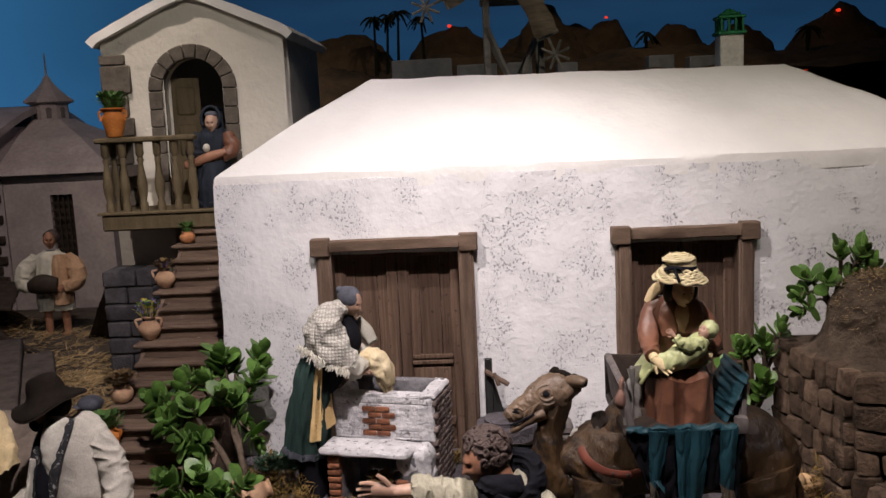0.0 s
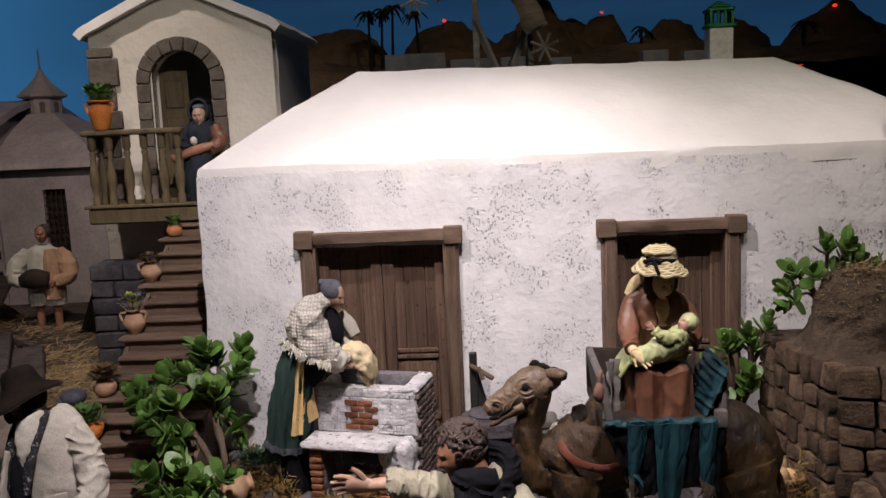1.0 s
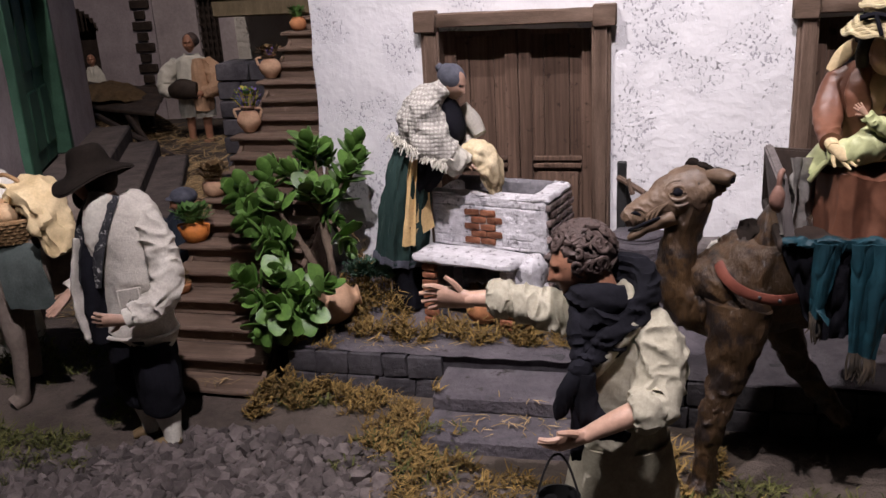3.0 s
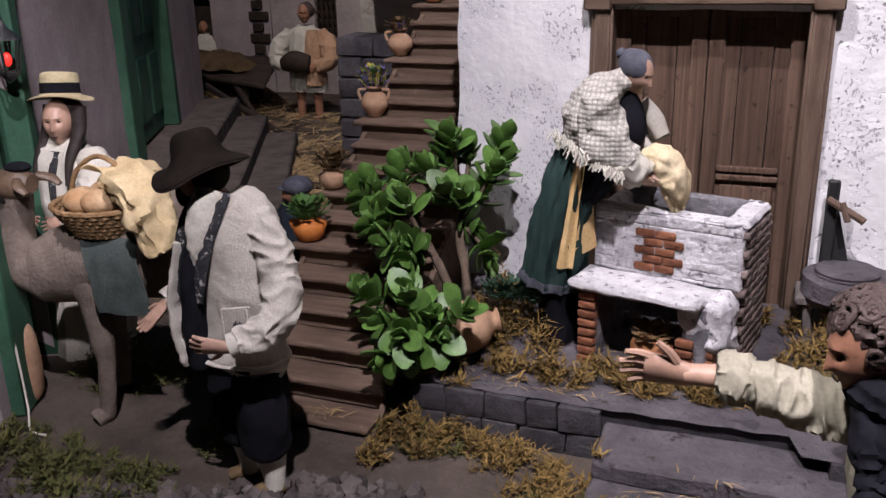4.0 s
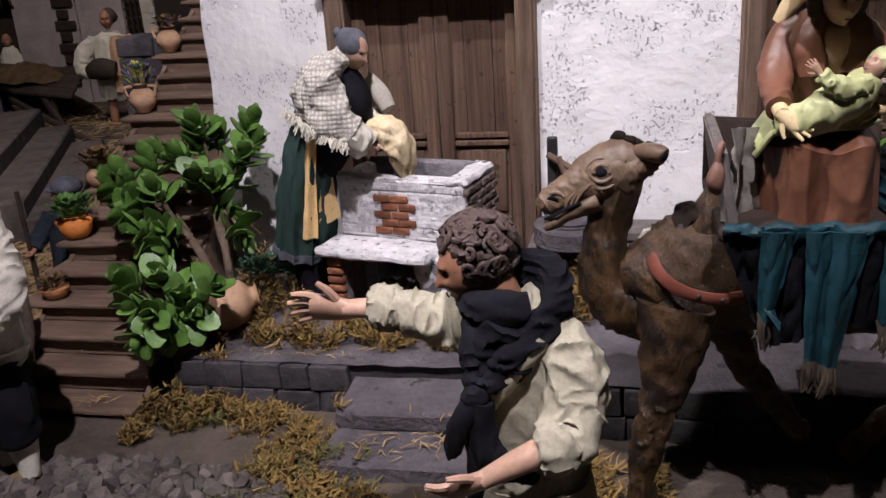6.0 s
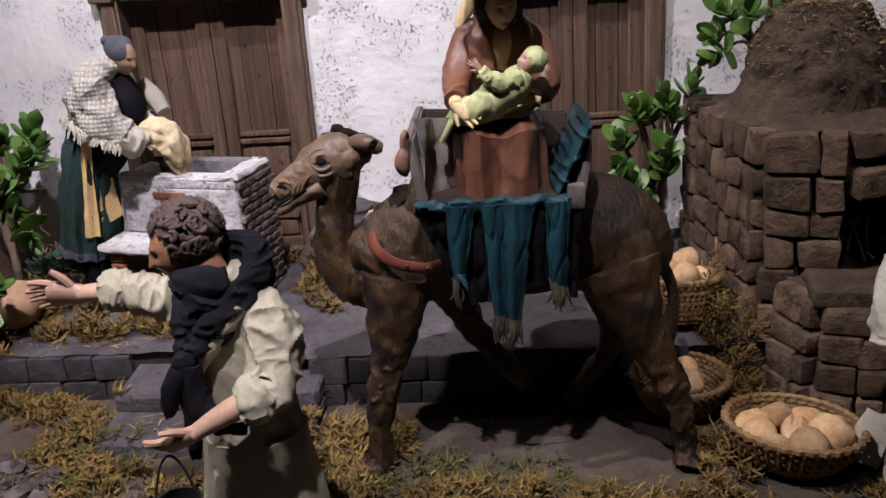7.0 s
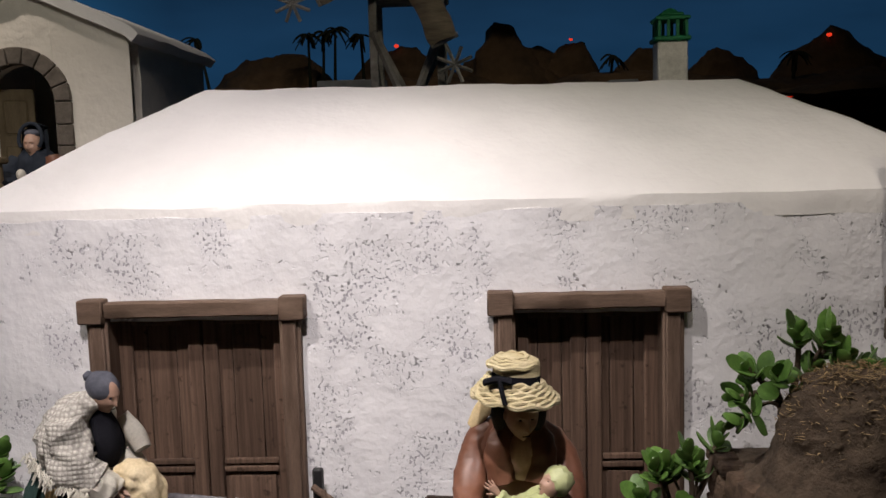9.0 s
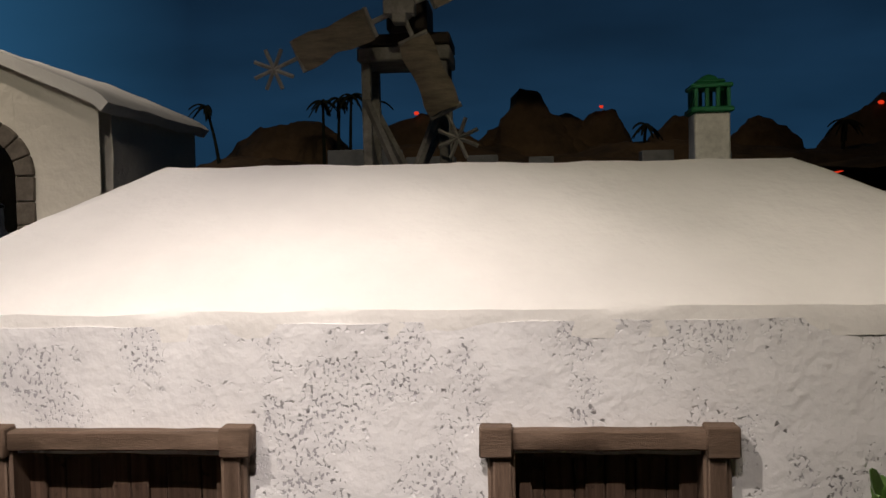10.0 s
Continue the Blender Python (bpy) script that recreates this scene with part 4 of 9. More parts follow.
for r0, r1 in zip(rings, rings[1:]):
    for k in range(8):
        bm.faces.new((r0[k], r0[(k + 1) % 8], r1[(k + 1) % 8], r1[k]))
bm.faces.new(rings[0])
part("roof", bm, TOWERWASH, church, smooth=False)
bm = bmesh.new()
for k in range(5):
    box(bm, -1.880 + 0.022 * k, -1.874 + 0.022 * k, 3.712, 3.719, 0.43, 0.75)
for k in range(9):
    box(bm, -1.885, -1.785, 3.710, 3.715, 0.44 + 0.034 * k, 0.446 + 0.034 * k)
box(bm, -1.885, -1.785, 3.735, 3.74, 0.43, 0.75)
part("lattice_window", bm, DARKWOOD, church, "dark lattice window")


# ---- carved and dressed figures: each one is a single mesh ----
def head(bm, c, r, yaw, tilt, mi, roll=0):
    """A carved head that faces +x before it is turned, with painted eyes and brows."""
    vs = bmesh.ops.create_uvsphere(bm, u_segments=40, v_segments=30, radius=1.0)["verts"]
    m = Matrix.Rotation(radians(yaw), 3, "Z") @ Matrix.Rotation(radians(tilt), 3, "Y") @ Matrix.Rotation(radians(roll), 3, "X")

    def bump(y, z, y0, z0, wy, wz, amp):
        return amp * math.exp(-((abs(y) - y0) / wy) ** 2 - ((z - z0) / wz) ** 2)

    for v in vs:
        x, y, z = v.co
        if x > 0:
            nose = bump(y, z, 0, -0.20, 0.15, 0.11, 0.28) + bump(y, z, 0, 0.02, 0.11, 0.22, 0.17)
            sock = bump(y, z, 0.34, 0.12, 0.17, 0.11, 0.24)
            brow = bump(y, z, 0.28, 0.32, 0.35, 0.08, 0.08)
            cheek = bump(y, z, 0.46, -0.20, 0.20, 0.20, 0.08)
            lip = bump(y, z, 0, -0.46, 0.22, 0.05, 0.10) + bump(y, z, 0, -0.60, 0.20, 0.05, 0.10) - bump(y, z, 0, -0.53, 0.26, 0.035, 0.06)
            chin = bump(y, z, 0, -0.84, 0.28, 0.14, 0.24)
            x += nose - sock + brow + cheek + lip + chin
        else:
            x *= 0.95
        w = 0.80 if z > -0.2 else 0.80 - 0.26 * (-0.2 - z)
        v.co = Vector(c) + m @ (Vector((x * 0.92, y * w, z * 1.22)) * r)
    for f in {f for v in vs for f in v.link_faces}:
        f.material_index = mi
    for s in (-1, 1):
        e = Vector(c) + m @ (Vector((0.645, 0.28 * s, 0.14)) * r)
        ball(bm, e, (0.09 * r, 0.15 * r, 0.075 * r), 15, 10, 8, (0, 0, yaw))
        sweep(bm, [(*(Vector(c) + m @ (Vector((0.84 - 0.9 * abs(q) * abs(q), q * s, 0.40 - 0.25 * abs(q - 0.25))) * r)), 0.048 * r) for q in (0.10, 0.22, 0.34, 0.44)], 6, 15, 2)
        ball(bm, Vector(c) + m @ (Vector((-0.02, 0.80 * s, -0.02)) * r), (0.16 * r, 0.07 * r, 0.24 * r), mi, 10, 8, (0, tilt, yaw))
    sweep(bm, [(*(Vector(c) + m @ (Vector((0.915 - 0.5 * q * q, q, -0.645)) * r)), 0.032 * r) for q in (-0.18, -0.06, 0.06, 0.18)], 6, 15, 2)
    return vs


def hand(bm, wrist, ahead, side, size, mi, curl=0.15):
    """An open hand: palm, four fingers and a thumb."""
    w, a, s = Vector(wrist), Vector(ahead).normalized(), Vector(side)
    s = (s - a * s.dot(a)).normalized()
    n = a.cross(s)
    pts = [w + a * size * k for k in (-0.15, 0.15, 0.5, 0.62)]
    sweep(bm, [(*p, size * q, size * 0.15) for p, q in zip(pts, (0.17, 0.24, 0.28, 0.22))], 10, mi, 3, s)
    for k in range(4):
        o = w + a * size * 0.52 + s * size * (-0.21 + 0.14 * k)
        ln = size * (0.42, 0.50, 0.47, 0.36)[k]
        d = (a + s * (-0.22 + 0.15 * k)).normalized()
        sweep(bm, [(*o, size * 0.072), (*(o + d * ln * 0.5 + n * curl * ln * 0.15), size * 0.066), (*(o + d * ln + n * curl * ln), size * 0.045)], 7, mi, 3, s)
    o = w + a * size * 0.15 - s * size * 0.2
    d = (a * 0.7 - s).normalized()
    sweep(bm, [(*o, size * 0.085), (*(o + d * size * 0.22), size * 0.075), (*(o + d * size * 0.4 + a * size * 0.08), size * 0.05)], 7, mi, 3, n)


def crumple(bm, vs, amp, freq, seed=0.0, squash=(1, 1, 1)):
    """Ridged folds pushed along the normals."""
    bm.normal_update()
    off = Vector((seed * 2.3, seed * 4.1, seed))
    moves = []
    for v in vs:
        p = Vector((v.co.x * squash[0], v.co.y * squash[1], v.co.z * squash[2])) * freq * 0.42 + off
        p += 0.4 * noise.noise_vector(p * 0.7)
        r = math.sin(8.5 * noise.noise(p)) + 0.35 * math.sin(7 * noise.noise(p * 2.3 + off))
        moves.append(v.normal * amp * 0.42 * r)
    for v, d in zip(vs, moves):
        v.co += d


def folds(bm, vs, amp, freq, seed=0.0, squash=(1, 1, 1)):
    """Cloth creases: sharp ridges along the zero lines of a warped noise, pushed along the normals."""
    bm.normal_update()
    off = Vector((seed * 2.3 + 7, seed * 4.1, seed + 3))
    moves = []
    for v in vs:
        p = Vector((v.co.x * squash[0], v.co.y * squash[1], v.co.z * squash[2])) * freq + off
        p += 0.55 * noise.noise_vector(p * 0.6)
        a = math.exp(-(noise.noise(p) / 0.17) ** 2)
        b = math.exp(-(noise.noise(p * 1.9 + off) / 0.19) ** 2)
        moves.append(v.normal * amp * (1.25 * a + 0.40 * b - 0.55))
    for v, d in zip(vs, moves):
        v.co += d


def sleeve(bm, rows, mi, puff=0.05, waves=4, n=34):
    vs = sweep(bm, rows, max(n, 44), mi, 12, (0, 1, 0), puff * 0.25, waves)
    folds(bm, vs, 0.10 * max(r[3] for r in rows), 0.9 / max(r[3] for r in rows), rows[0][0] * 10, (0.9, 0.9, 1.2))
    return vs


def hat(bm, c, brim, crown, h, yaw, tilt, mi, band=None, dip=0.0, n=40, soft=False):
    """A brimmed hat; the brim dips at the sides by dip."""
    m = Matrix.Rotation(radians(yaw), 3, "Z") @ Matrix.Rotation(radians(tilt), 3, "Y")
    prof = [(crown * 0.80, -0.02), (brim * 0.99, -0.055), (brim, -0.03), (brim * 0.985, 0.0), (crown * 1.12, 0.05), (crown * 1.02, 0.12), (crown * 0.96, 0.75), (crown * 0.86, 0.95), (crown * 0.5, 1.0), (0.002, 0.98)]
    if soft:
        prof = [(crown * 0.80, -0.02), (brim * 0.985, -0.10), (brim, -0.06), (brim * 0.98, 0.0), (crown * 1.45, 0.10), (crown * 1.12, 0.30), (crown * 1.0, 0.62), (crown * 0.82, 0.90), (crown * 0.45, 1.0), (0.002, 0.96)]
    rings = []
    for r, z in spline(prof, 3):
        ring = []
        for k in range(n):
            a = 2 * math.pi * k / n
            f = max(0.0, (r - crown) / max(1e-6, brim - crown))
            zz = z * h - dip * f * f * (math.sin(a) ** 2) + 0.3 * dip * f * math.sin(3 * a + 1)
            ring.append(bm.verts.new(Vector(c) + m @ Vector((max(r, 0.001) * math.cos(a), max(r, 0.001) * math.sin(a), zz))))
        rings.append(ring)
    for i, (a, b) in enumerate(zip(rings, rings[1:])):
        z = (rings[i][0].co - Vector(c)).dot(m @ Vector((0, 0, 1))) / h
        for k in range(n):
            f = bm.faces.new((a[k], a[(k + 1) % n], b[(k + 1) % n], b[k]))
            f.material_index = band if band is not None and 0.10 < z < 0.42 and i > 11 else mi
    bm.faces.new(rings[0]).material_index = mi
    bm.faces.new(rings[-1]).material_index = mi
    out = [v for ring in rings for v in ring]
    roughen(out, brim * 0.025, 1.2 / brim, yaw)
    return out


def drape(bm, rows, mi, fold=0.05, waves=7, n=56, step=9, seed=0.0, amp=0.004):
    """Cloth hung as a closed loft of level rings: rows of x, y, z, half width in x, half width in y."""
    vs = sweep(bm, rows, n, mi, step, (1, 0, 0), fold, waves)
    roughen(vs, amp * 0.6, 26, seed)
    folds(bm, vs, amp * 0.6, 44, seed, (1, 1, 0.4))
    return vs


def shift_from(bm, about, by, scale=1.0):
    for v in bm.verts:
        v.co = Vector(about) + (v.co - Vector(about)) * scale + Vector(by)


def statue(name, bm, mats, at, label):
    """One plain mesh; slot 15 holds the dark paint of eyes and brows."""
    return solid(name, bm, list(mats) + [HAIR] * (16 - len(mats)), at, label, "figurine")


# the washerwoman bent over the trough
bm = bmesh.new()
mats = [GREENSKIRT, SHAWL, SKIN, SCARFGREY, LINING, LINEN, BLACKCLOTH, WASHCLOTH]
WY = 1.475
drape(bm, [(-0.358, WY, 0.402, 0.040, 0.046), (-0.352, WY, 0.450, 0.038, 0.047), (-0.339, WY, 0.520, 0.033, 0.044), (-0.327, WY, 0.575, 0.027, 0.036), (-0.320, WY, 0.598, 0.022, 0.028)], 0, 0.07, 11, seed=1)
drape(bm, [(-0.359, WY, 0.399, 0.0405, 0.0468), (-0.357, WY, 0.411, 0.0405, 0.0472)], 3, 0.07, 11, seed=1, step=2)
# Black body under the skirt; below the hem its black stands for the shadow there.
drape(bm, [(-0.350, WY, 0.322, 0.024, 0.030), (-0.346, WY, 0.42, 0.025, 0.036), (-0.335, WY, 0.505, 0.024, 0.036), (-0.306, WY, 0.555, 0.030, 0.034), (-0.292, WY, 0.60, 0.028, 0.032)], 6, 0.03, 5, seed=2)
vs = sheet(bm, lambda u, v: Vector((-0.322 + 0.010 * u - (0.020 - 0.009 * u) * v, 1.432 - 0.006 * v + 0.006 * u + 0.002 * math.sin(9 * u + 2 * v), 0.580 - 0.146 * v)), 8, 24, 4)
vs += sheet(bm, lambda u, v: Vector((-0.316 + 0.012 * u - 0.010 * v + 0.014 * v * v * u, 1.446 + 0.02 * u, 0.570 - 0.128 * v + 0.012 * u * v)), 8, 20, 4)
crumple(bm, vs, 0.003, 60, 2, (1, 1, 0.4))
vs = sweep(bm, [(-0.326, WY, 0.580, 0.034, 0.020), (-0.320, WY, 0.596, 0.043, 0.030), (-0.313, WY, 0.618, 0.046, 0.034), (-0.301, WY, 0.640, 0.045, 0.028), (-0.286, WY, 0.654, 0.032, 0.019), (-0.273, WY, 0.668, 0.018, 0.013)], 60, 1, 12, (0, 1, 0), 0.02, 5)
folds(bm, vs, 0.0035, 26, 3)
for s, y in ((-1, 1.434), (1, 1.516)):
    vs = sweep(bm, [(-0.297, y, 0.648, 0.018, 0.022), (-0.294, y - 0.004 * s, 0.612, 0.024, 0.028), (-0.284, y + 0.002 * s, 0.588, 0.024, 0.027), (-0.264, y - 0.002 * s, 0.572, 0.021, 0.023)], 40, 1 if s < 0 else 5, 11, (0, 1, 0), 0.03, 5)
    crumple(bm, vs, 0.006, 56, s)
    vs = sweep(bm, [(-0.276, y - 0.002 * s, 0.576, 0.019, 0.020), (-0.262, y - 0.004 * s, 0.567, 0.022, 0.023), (-0.247, y - 0.008 * s, 0.556, 0.019, 0.020), (-0.243, y - 0.009 * s, 0.553, 0.013, 0.014)], 34, 5, 8, (0, 1, 0), 0.05, 6)
    crumple(bm, vs, 0.005, 80, s)
    hand(bm, (-0.243, y - 0.016 * s, 0.556), (0.85, -0.1 * s, -0.25), (0.1, -s, 0.2), 0.026, 2)
# fringe along the shawl's lower edge
random.seed(4)
for k in range(170):
    t = k / 169
    p = Vector((-0.356 + 0.092 * t, 1.452 - 0.040 * min(1, t * 2.2), 0.600 - 0.022 * t - 0.018 * t * t)) + Vector((random.uniform(-0.003, 0.003), random.uniform(-0.002, 0.006), random.uniform(-0.004, 0.004)))
    q = p + Vector((random.uniform(-0.006, 0.006), random.uniform(-0.006, 0), -random.uniform(0.005, 0.013)))
    sweep(bm, [(*p, 0.0013), (*q, 0.0008)], 4, 5, 1)
# neckerchief, head and knotted hair
vs = sweep(bm, [(-0.276, 1.480, 0.648, 0.016, 0.010), (-0.268, 1.480, 0.625, 0.024, 0.014), (-0.262, 1.480, 0.600, 0.026, 0.014), (-0.268, 1.480, 0.580, 0.020, 0.012)], 24, 6, 7, (0, 1, 0), 0.05, 4)
vs = sweep(bm, [(-0.262, 1.512, 0.628, 0.014, 0.012), (-0.244, 1.512, 0.606, 0.015, 0.013), (-0.232, 1.506, 0.588, 0.012, 0.010)], 24, 5, 8, (0, 1, 0), 0.05, 4)
sweep(bm, [(-0.284, 1.474, 0.654, 0.013), (-0.268, 1.473, 0.668, 0.0115)], 12, 2, 3)
head(bm, (-0.2600, 1.470, 0.6690), 0.0185, -22, 24, 2)
vs = ball(bm, (-0.2635, 1.4715, 0.6785), (0.0220, 0.0195, 0.0185), 3, 40, 26, (0, 34, -22))
for v in vs:
    d = v.co - Vector((-0.281, 1.474, 0.693))
    v.co += (v.co - Vector((-0.2645, 1.472, 0.680))).normalized() * 0.0006 * math.sin(5 * math.atan2(d.y, d.z + 0.02) + d.length * 260)
vs = ball(bm, (-0.2800, 1.472, 0.6915), (0.0070, 0.0070, 0.0068), 3, 18, 12)
crumple(bm, vs, 0.0012, 160, 6)
# the yellow cloth that she washes
vs = sweep(bm, [(-0.250, 1.466, 0.580, 0.014, 0.009), (-0.230, 1.466, 0.580, 0.026, 0.016), (-0.210, 1.468, 0.566, 0.034, 0.024), (-0.199, 1.470, 0.540, 0.033, 0.023), (-0.196, 1.474, 0.512, 0.026, 0.018), (-0.196, 1.478, 0.49, 0.018, 0.012)], 60, 7, 14, (0, 1, 0), 0.05, 5)
crumple(bm, vs, 0.0065, 60, 8, (1, 1, 0.6))
for v in vs:
    v.co = Vector((-0.228, 1.466, 0.560)) + (v.co - Vector((-0.222, 1.468, 0.560))) * 0.76
shift_from(bm, (-0.352, 1.475, 0.325), (-0.006, 0.028, 0.0), 1.02)
statue("washerwoman_figure", bm, mats, (-0.358, 1.503, 0.325), "woman figurine in woven shawl bending over a washing trough")

# the seated mother with a child on the camel
bm = bmesh.new()
mats = [REDBROWN, PALEGREEN, SKIN, HAIR, STRAWHAT, BLACKCLOTH, CREAMCLOTH]
MX = 0.236


def skirt(u, v):
    """The robe from the hem up over two knees to the lap."""
    a = math.pi * (u * 1.5 - 1.25)
    c, s = math.cos(a), math.sin(a)
    front = max(0.0, -s)
    if v < 0.60:
        t = v / 0.60
        deep, wide, y0, z = 0.074 + 0.003 * t, 0.049 - 0.003 * t, 1.196, 0.566 + 0.056 * t
    else:
        t = (v - 0.60) / 0.40
        deep, wide, y0, z = 0.077 - 0.053 * t, 0.046 - 0.007 * t, 1.196 + 0.008 * t, 0.622 + 0.014 * math.sin(t * 1.57)
    # two knees with a hollow between them, and long folds falling from each
    x = c
    knee = math.exp(-((x - 0.52) / 0.30) ** 2) + math.exp(-((x + 0.52) / 0.30) ** 2)
    k = front * (0.021 * knee - 0.014) * math.sin(math.pi * min(1.0, 0.15 + v * 0.85)) ** 0.8
    pull = 0.0036 * front * math.sin(11 * x + 2.2 * (1 - v) * x + 0.8) * (1 - v) ** 0.6
    side = 0.0020 * math.sin(13 * a) * (1 - v)
    return Vector((MX + (wide + side) * c, y0 + (deep + k + pull + side) * s, z + 0.010 * knee * front * min(1, v / 0.6) * (1 if v < 0.8 else (1 - v) * 5)))


vs = sheet(bm, skirt, 150, 70, 0)
folds(bm, vs, 0.0016, 30, 9, (1, 1, 0.35))
# bodice, collar and both sleeves
vs = sweep(bm, [(MX, 1.220, 0.625, 0.034, 0.030), (MX, 1.216, 0.668, 0.036, 0.029), (MX, 1.208, 0.700, 0.037, 0.025), (MX + 0.002, 1.200, 0.719, 0.026, 0.020), (MX + 0.004, 1.194, 0.731, 0.013, 0.013)], 60, 0, 12, (1, 0, 0))
folds(bm, vs, 0.0022, 36, 10, (1, 1, 0.6))
ball(bm, (MX + 0.008, 1.184, 0.700), (0.019, 0.012, 0.022), 2, 20, 14)
for s in (-1, 1):
    vs = sweep(bm, [(MX + 0.006 + 0.013 * s, 1.186, 0.727, 0.009, 0.005), (MX + 0.006 + 0.020 * s, 1.177, 0.706, 0.011, 0.006), (MX + 0.006 + 0.016 * s, 1.174, 0.680, 0.012, 0.006)], 24, 0, 8, (1, 0, 0))
    folds(bm, vs, 0.0012, 70, s)
for q in ([(0.222, 1.206, 0.720, 0.010, 0.011), (0.208, 1.206, 0.706, 0.0125, 0.0145), (0.200, 1.196, 0.688, 0.0120, 0.0145), (0.197, 1.178, 0.672, 0.0115, 0.0135), (0.196, 1.160, 0.663, 0.0108, 0.0115), (0.196, 1.144, 0.658, 0.0112, 0.0112)],
          [(0.250, 1.206, 0.720, 0.010, 0.011), (0.268, 1.206, 0.705, 0.0145, 0.0155), (0.280, 1.198, 0.686, 0.0150, 0.0165), (0.282, 1.182, 0.666, 0.0150, 0.0155), (0.276, 1.168, 0.654, 0.0120, 0.0120)]):
    vs = sweep(bm, q, 44, 0, 12, (0, 1, 0))
    folds(bm, vs, 0.0013, 44, q[0][0] * 9, (0.8, 0.8, 1.3))
sweep(bm, [(0.196, 1.148, 0.659, 0.0070), (0.197, 1.134, 0.655, 0.0062)], 12, 6, 3)
hand(bm, (0.197, 1.134, 0.655), (0.70, -0.30, -0.45), (0.50, 0.2, 0.8), 0.027, 6)
hand(bm, (0.272, 1.150, 0.655), (-0.85, -0.1, 0.20), (0, 0.3, 0.9), 0.027, 6)


# pale green cloth spread over the lap
def lap(u, v):
    x = 0.180 + 0.094 * u
    over = max(0.0, 0.40 - v) ** 1.4
    return Vector((x + 0.003 * math.sin(7 * v), 1.142 + 0.062 * v + 0.010 * (2 * u - 1) ** 2, 0.6430 + 0.006 * u - over * (0.016 + 0.010 * math.sin(3.2 * u + 0.4)) - max(0.0, 0.14 - u) * 0.14 + 0.0016 * math.sin(13 * u + 7 * v)))


vs = sheet(bm, lap, 80, 44, 1)
low = sheet(bm, lambda u, v: lap(u, v) - Vector((0, -0.0005, 0.0035)), 80, 44, 1)
sweep(bm, [lap(u, 0.0)[:] + (0.0030,) for u in np.linspace(0, 1, 18)], 8, 1, 3)
# the child: wrapped body rising to the mother's arm, one sleeve and hand reaching up, bonnet and face
vs = sweep(bm, [(0.196, 1.146, 0.644, 0.010, 0.009), (0.212, 1.140, 0.650, 0.015, 0.013), (0.232, 1.138, 0.659, 0.018, 0.016), (0.250, 1.140, 0.670, 0.0175, 0.0155), (0.262, 1.144, 0.680, 0.012, 0.011)], 56, 1, 14, (0, 1, 0))
folds(bm, vs, 0.0017, 60, 12, (1.2, 1, 0.6))
vs = sweep(bm, [(0.256, 1.132, 0.678, 0.0090, 0.0090), (0.243, 1.124, 0.676, 0.0085, 0.0085), (0.230, 1.123, 0.681, 0.0072, 0.0072), (0.222, 1.126, 0.688, 0.0055, 0.0055)], 26, 1, 9, (0, 1, 0))
folds(bm, vs, 0.0016, 110, 14)
hand(bm, (0.221, 1.127, 0.689), (-0.6, 0, 0.7), (0.7, 0.2, 0.6), 0.013, 2)
head(bm, (0.2655, 1.140, 0.690), 0.0105, -150, -34, 2)
vs = ball(bm, (0.2715, 1.144, 0.6925), (0.0125, 0.0128, 0.0122), 1, 28, 18)
folds(bm, vs, 0.0012, 130, 13)
# head bowed to the child, hair, veil, hat
head(bm, (0.243, 1.172, 0.741), 0.0180, -72, 20, 2)
sweep(bm, [(0.241, 1.198, 0.722, 0.013), (0.242, 1.184, 0.740, 0.012)], 14, 2, 3)
vs = sweep(bm, [(0.242, 1.186, 0.760, 0.018, 0.016), (0.236, 1.200, 0.743, 0.020, 0.014), (0.232, 1.210, 0.720, 0.015, 0.010), (0.230, 1.214, 0.700, 0.008, 0.006)], 30, 3, 8, (1, 0, 0), 0.04, 6)
for s in (-1, 1):
    sweep(bm, [(0.242 + 0.0145 * s, 1.178, 0.758, 0.006), (0.241 + 0.017 * s, 1.178, 0.740, 0.007), (0.241 + 0.015 * s, 1.186, 0.722, 0.005)], 10, 3, 4)
vs = sweep(bm, [(0.224, 1.190, 0.752, 0.005, 0.003), (0.211, 1.200, 0.738, 0.008, 0.002), (0.200, 1.206, 0.720, 0.005, 0.002)], 14, 6, 6, (0, 0, 1))
hat(bm, (0.238, 1.166, 0.762), 0.0355, 0.0205, 0.030, 0, 5, 4, 5, 0.004)
for k in range(8):
    r = 0.0360 - 0.0019 * k
    vs = sweep(bm, [(0.238 + r * math.cos(a), 1.166 + r * math.sin(a), 0.7585 + 0.0020 * k + 0.0014 * math.sin(9 * a + 2 * k) - 0.003 * math.cos(a), 0.0021) for a in np.linspace(0, 2 * math.pi, 61)], 6, 4, 1, (0, 0, 1))
for k in range(4):
    r = 0.0208 - 0.0028 * k
    vs = sweep(bm, [(0.2365 + r * math.cos(a), 1.166 + r * math.sin(a), 0.7865 + 0.0019 * k + 0.0008 * math.sin(7 * a + k), 0.0020) for a in np.linspace(0, 2 * math.pi, 41)], 6, 4, 1, (0, 0, 1))
sweep(bm, [(0.213, 1.145, 0.776, 0.005, 0.003), (0.223, 1.141, 0.779, 0.003, 0.003), (0.234, 1.141, 0.777, 0.006, 0.003)], 8, 5, 3)
sweep(bm, [(0.225, 1.140, 0.778, 0.003, 0.002), (0.227, 1.133, 0.769, 0.0045, 0.002), (0.229, 1.129, 0.761, 0.004, 0.002)], 8, 5, 3)
statue("mother_and_child_figure", bm, mats, (MX, 1.20, 0.566), "seated woman figurine in red-brown robe with straw hat holding a child")

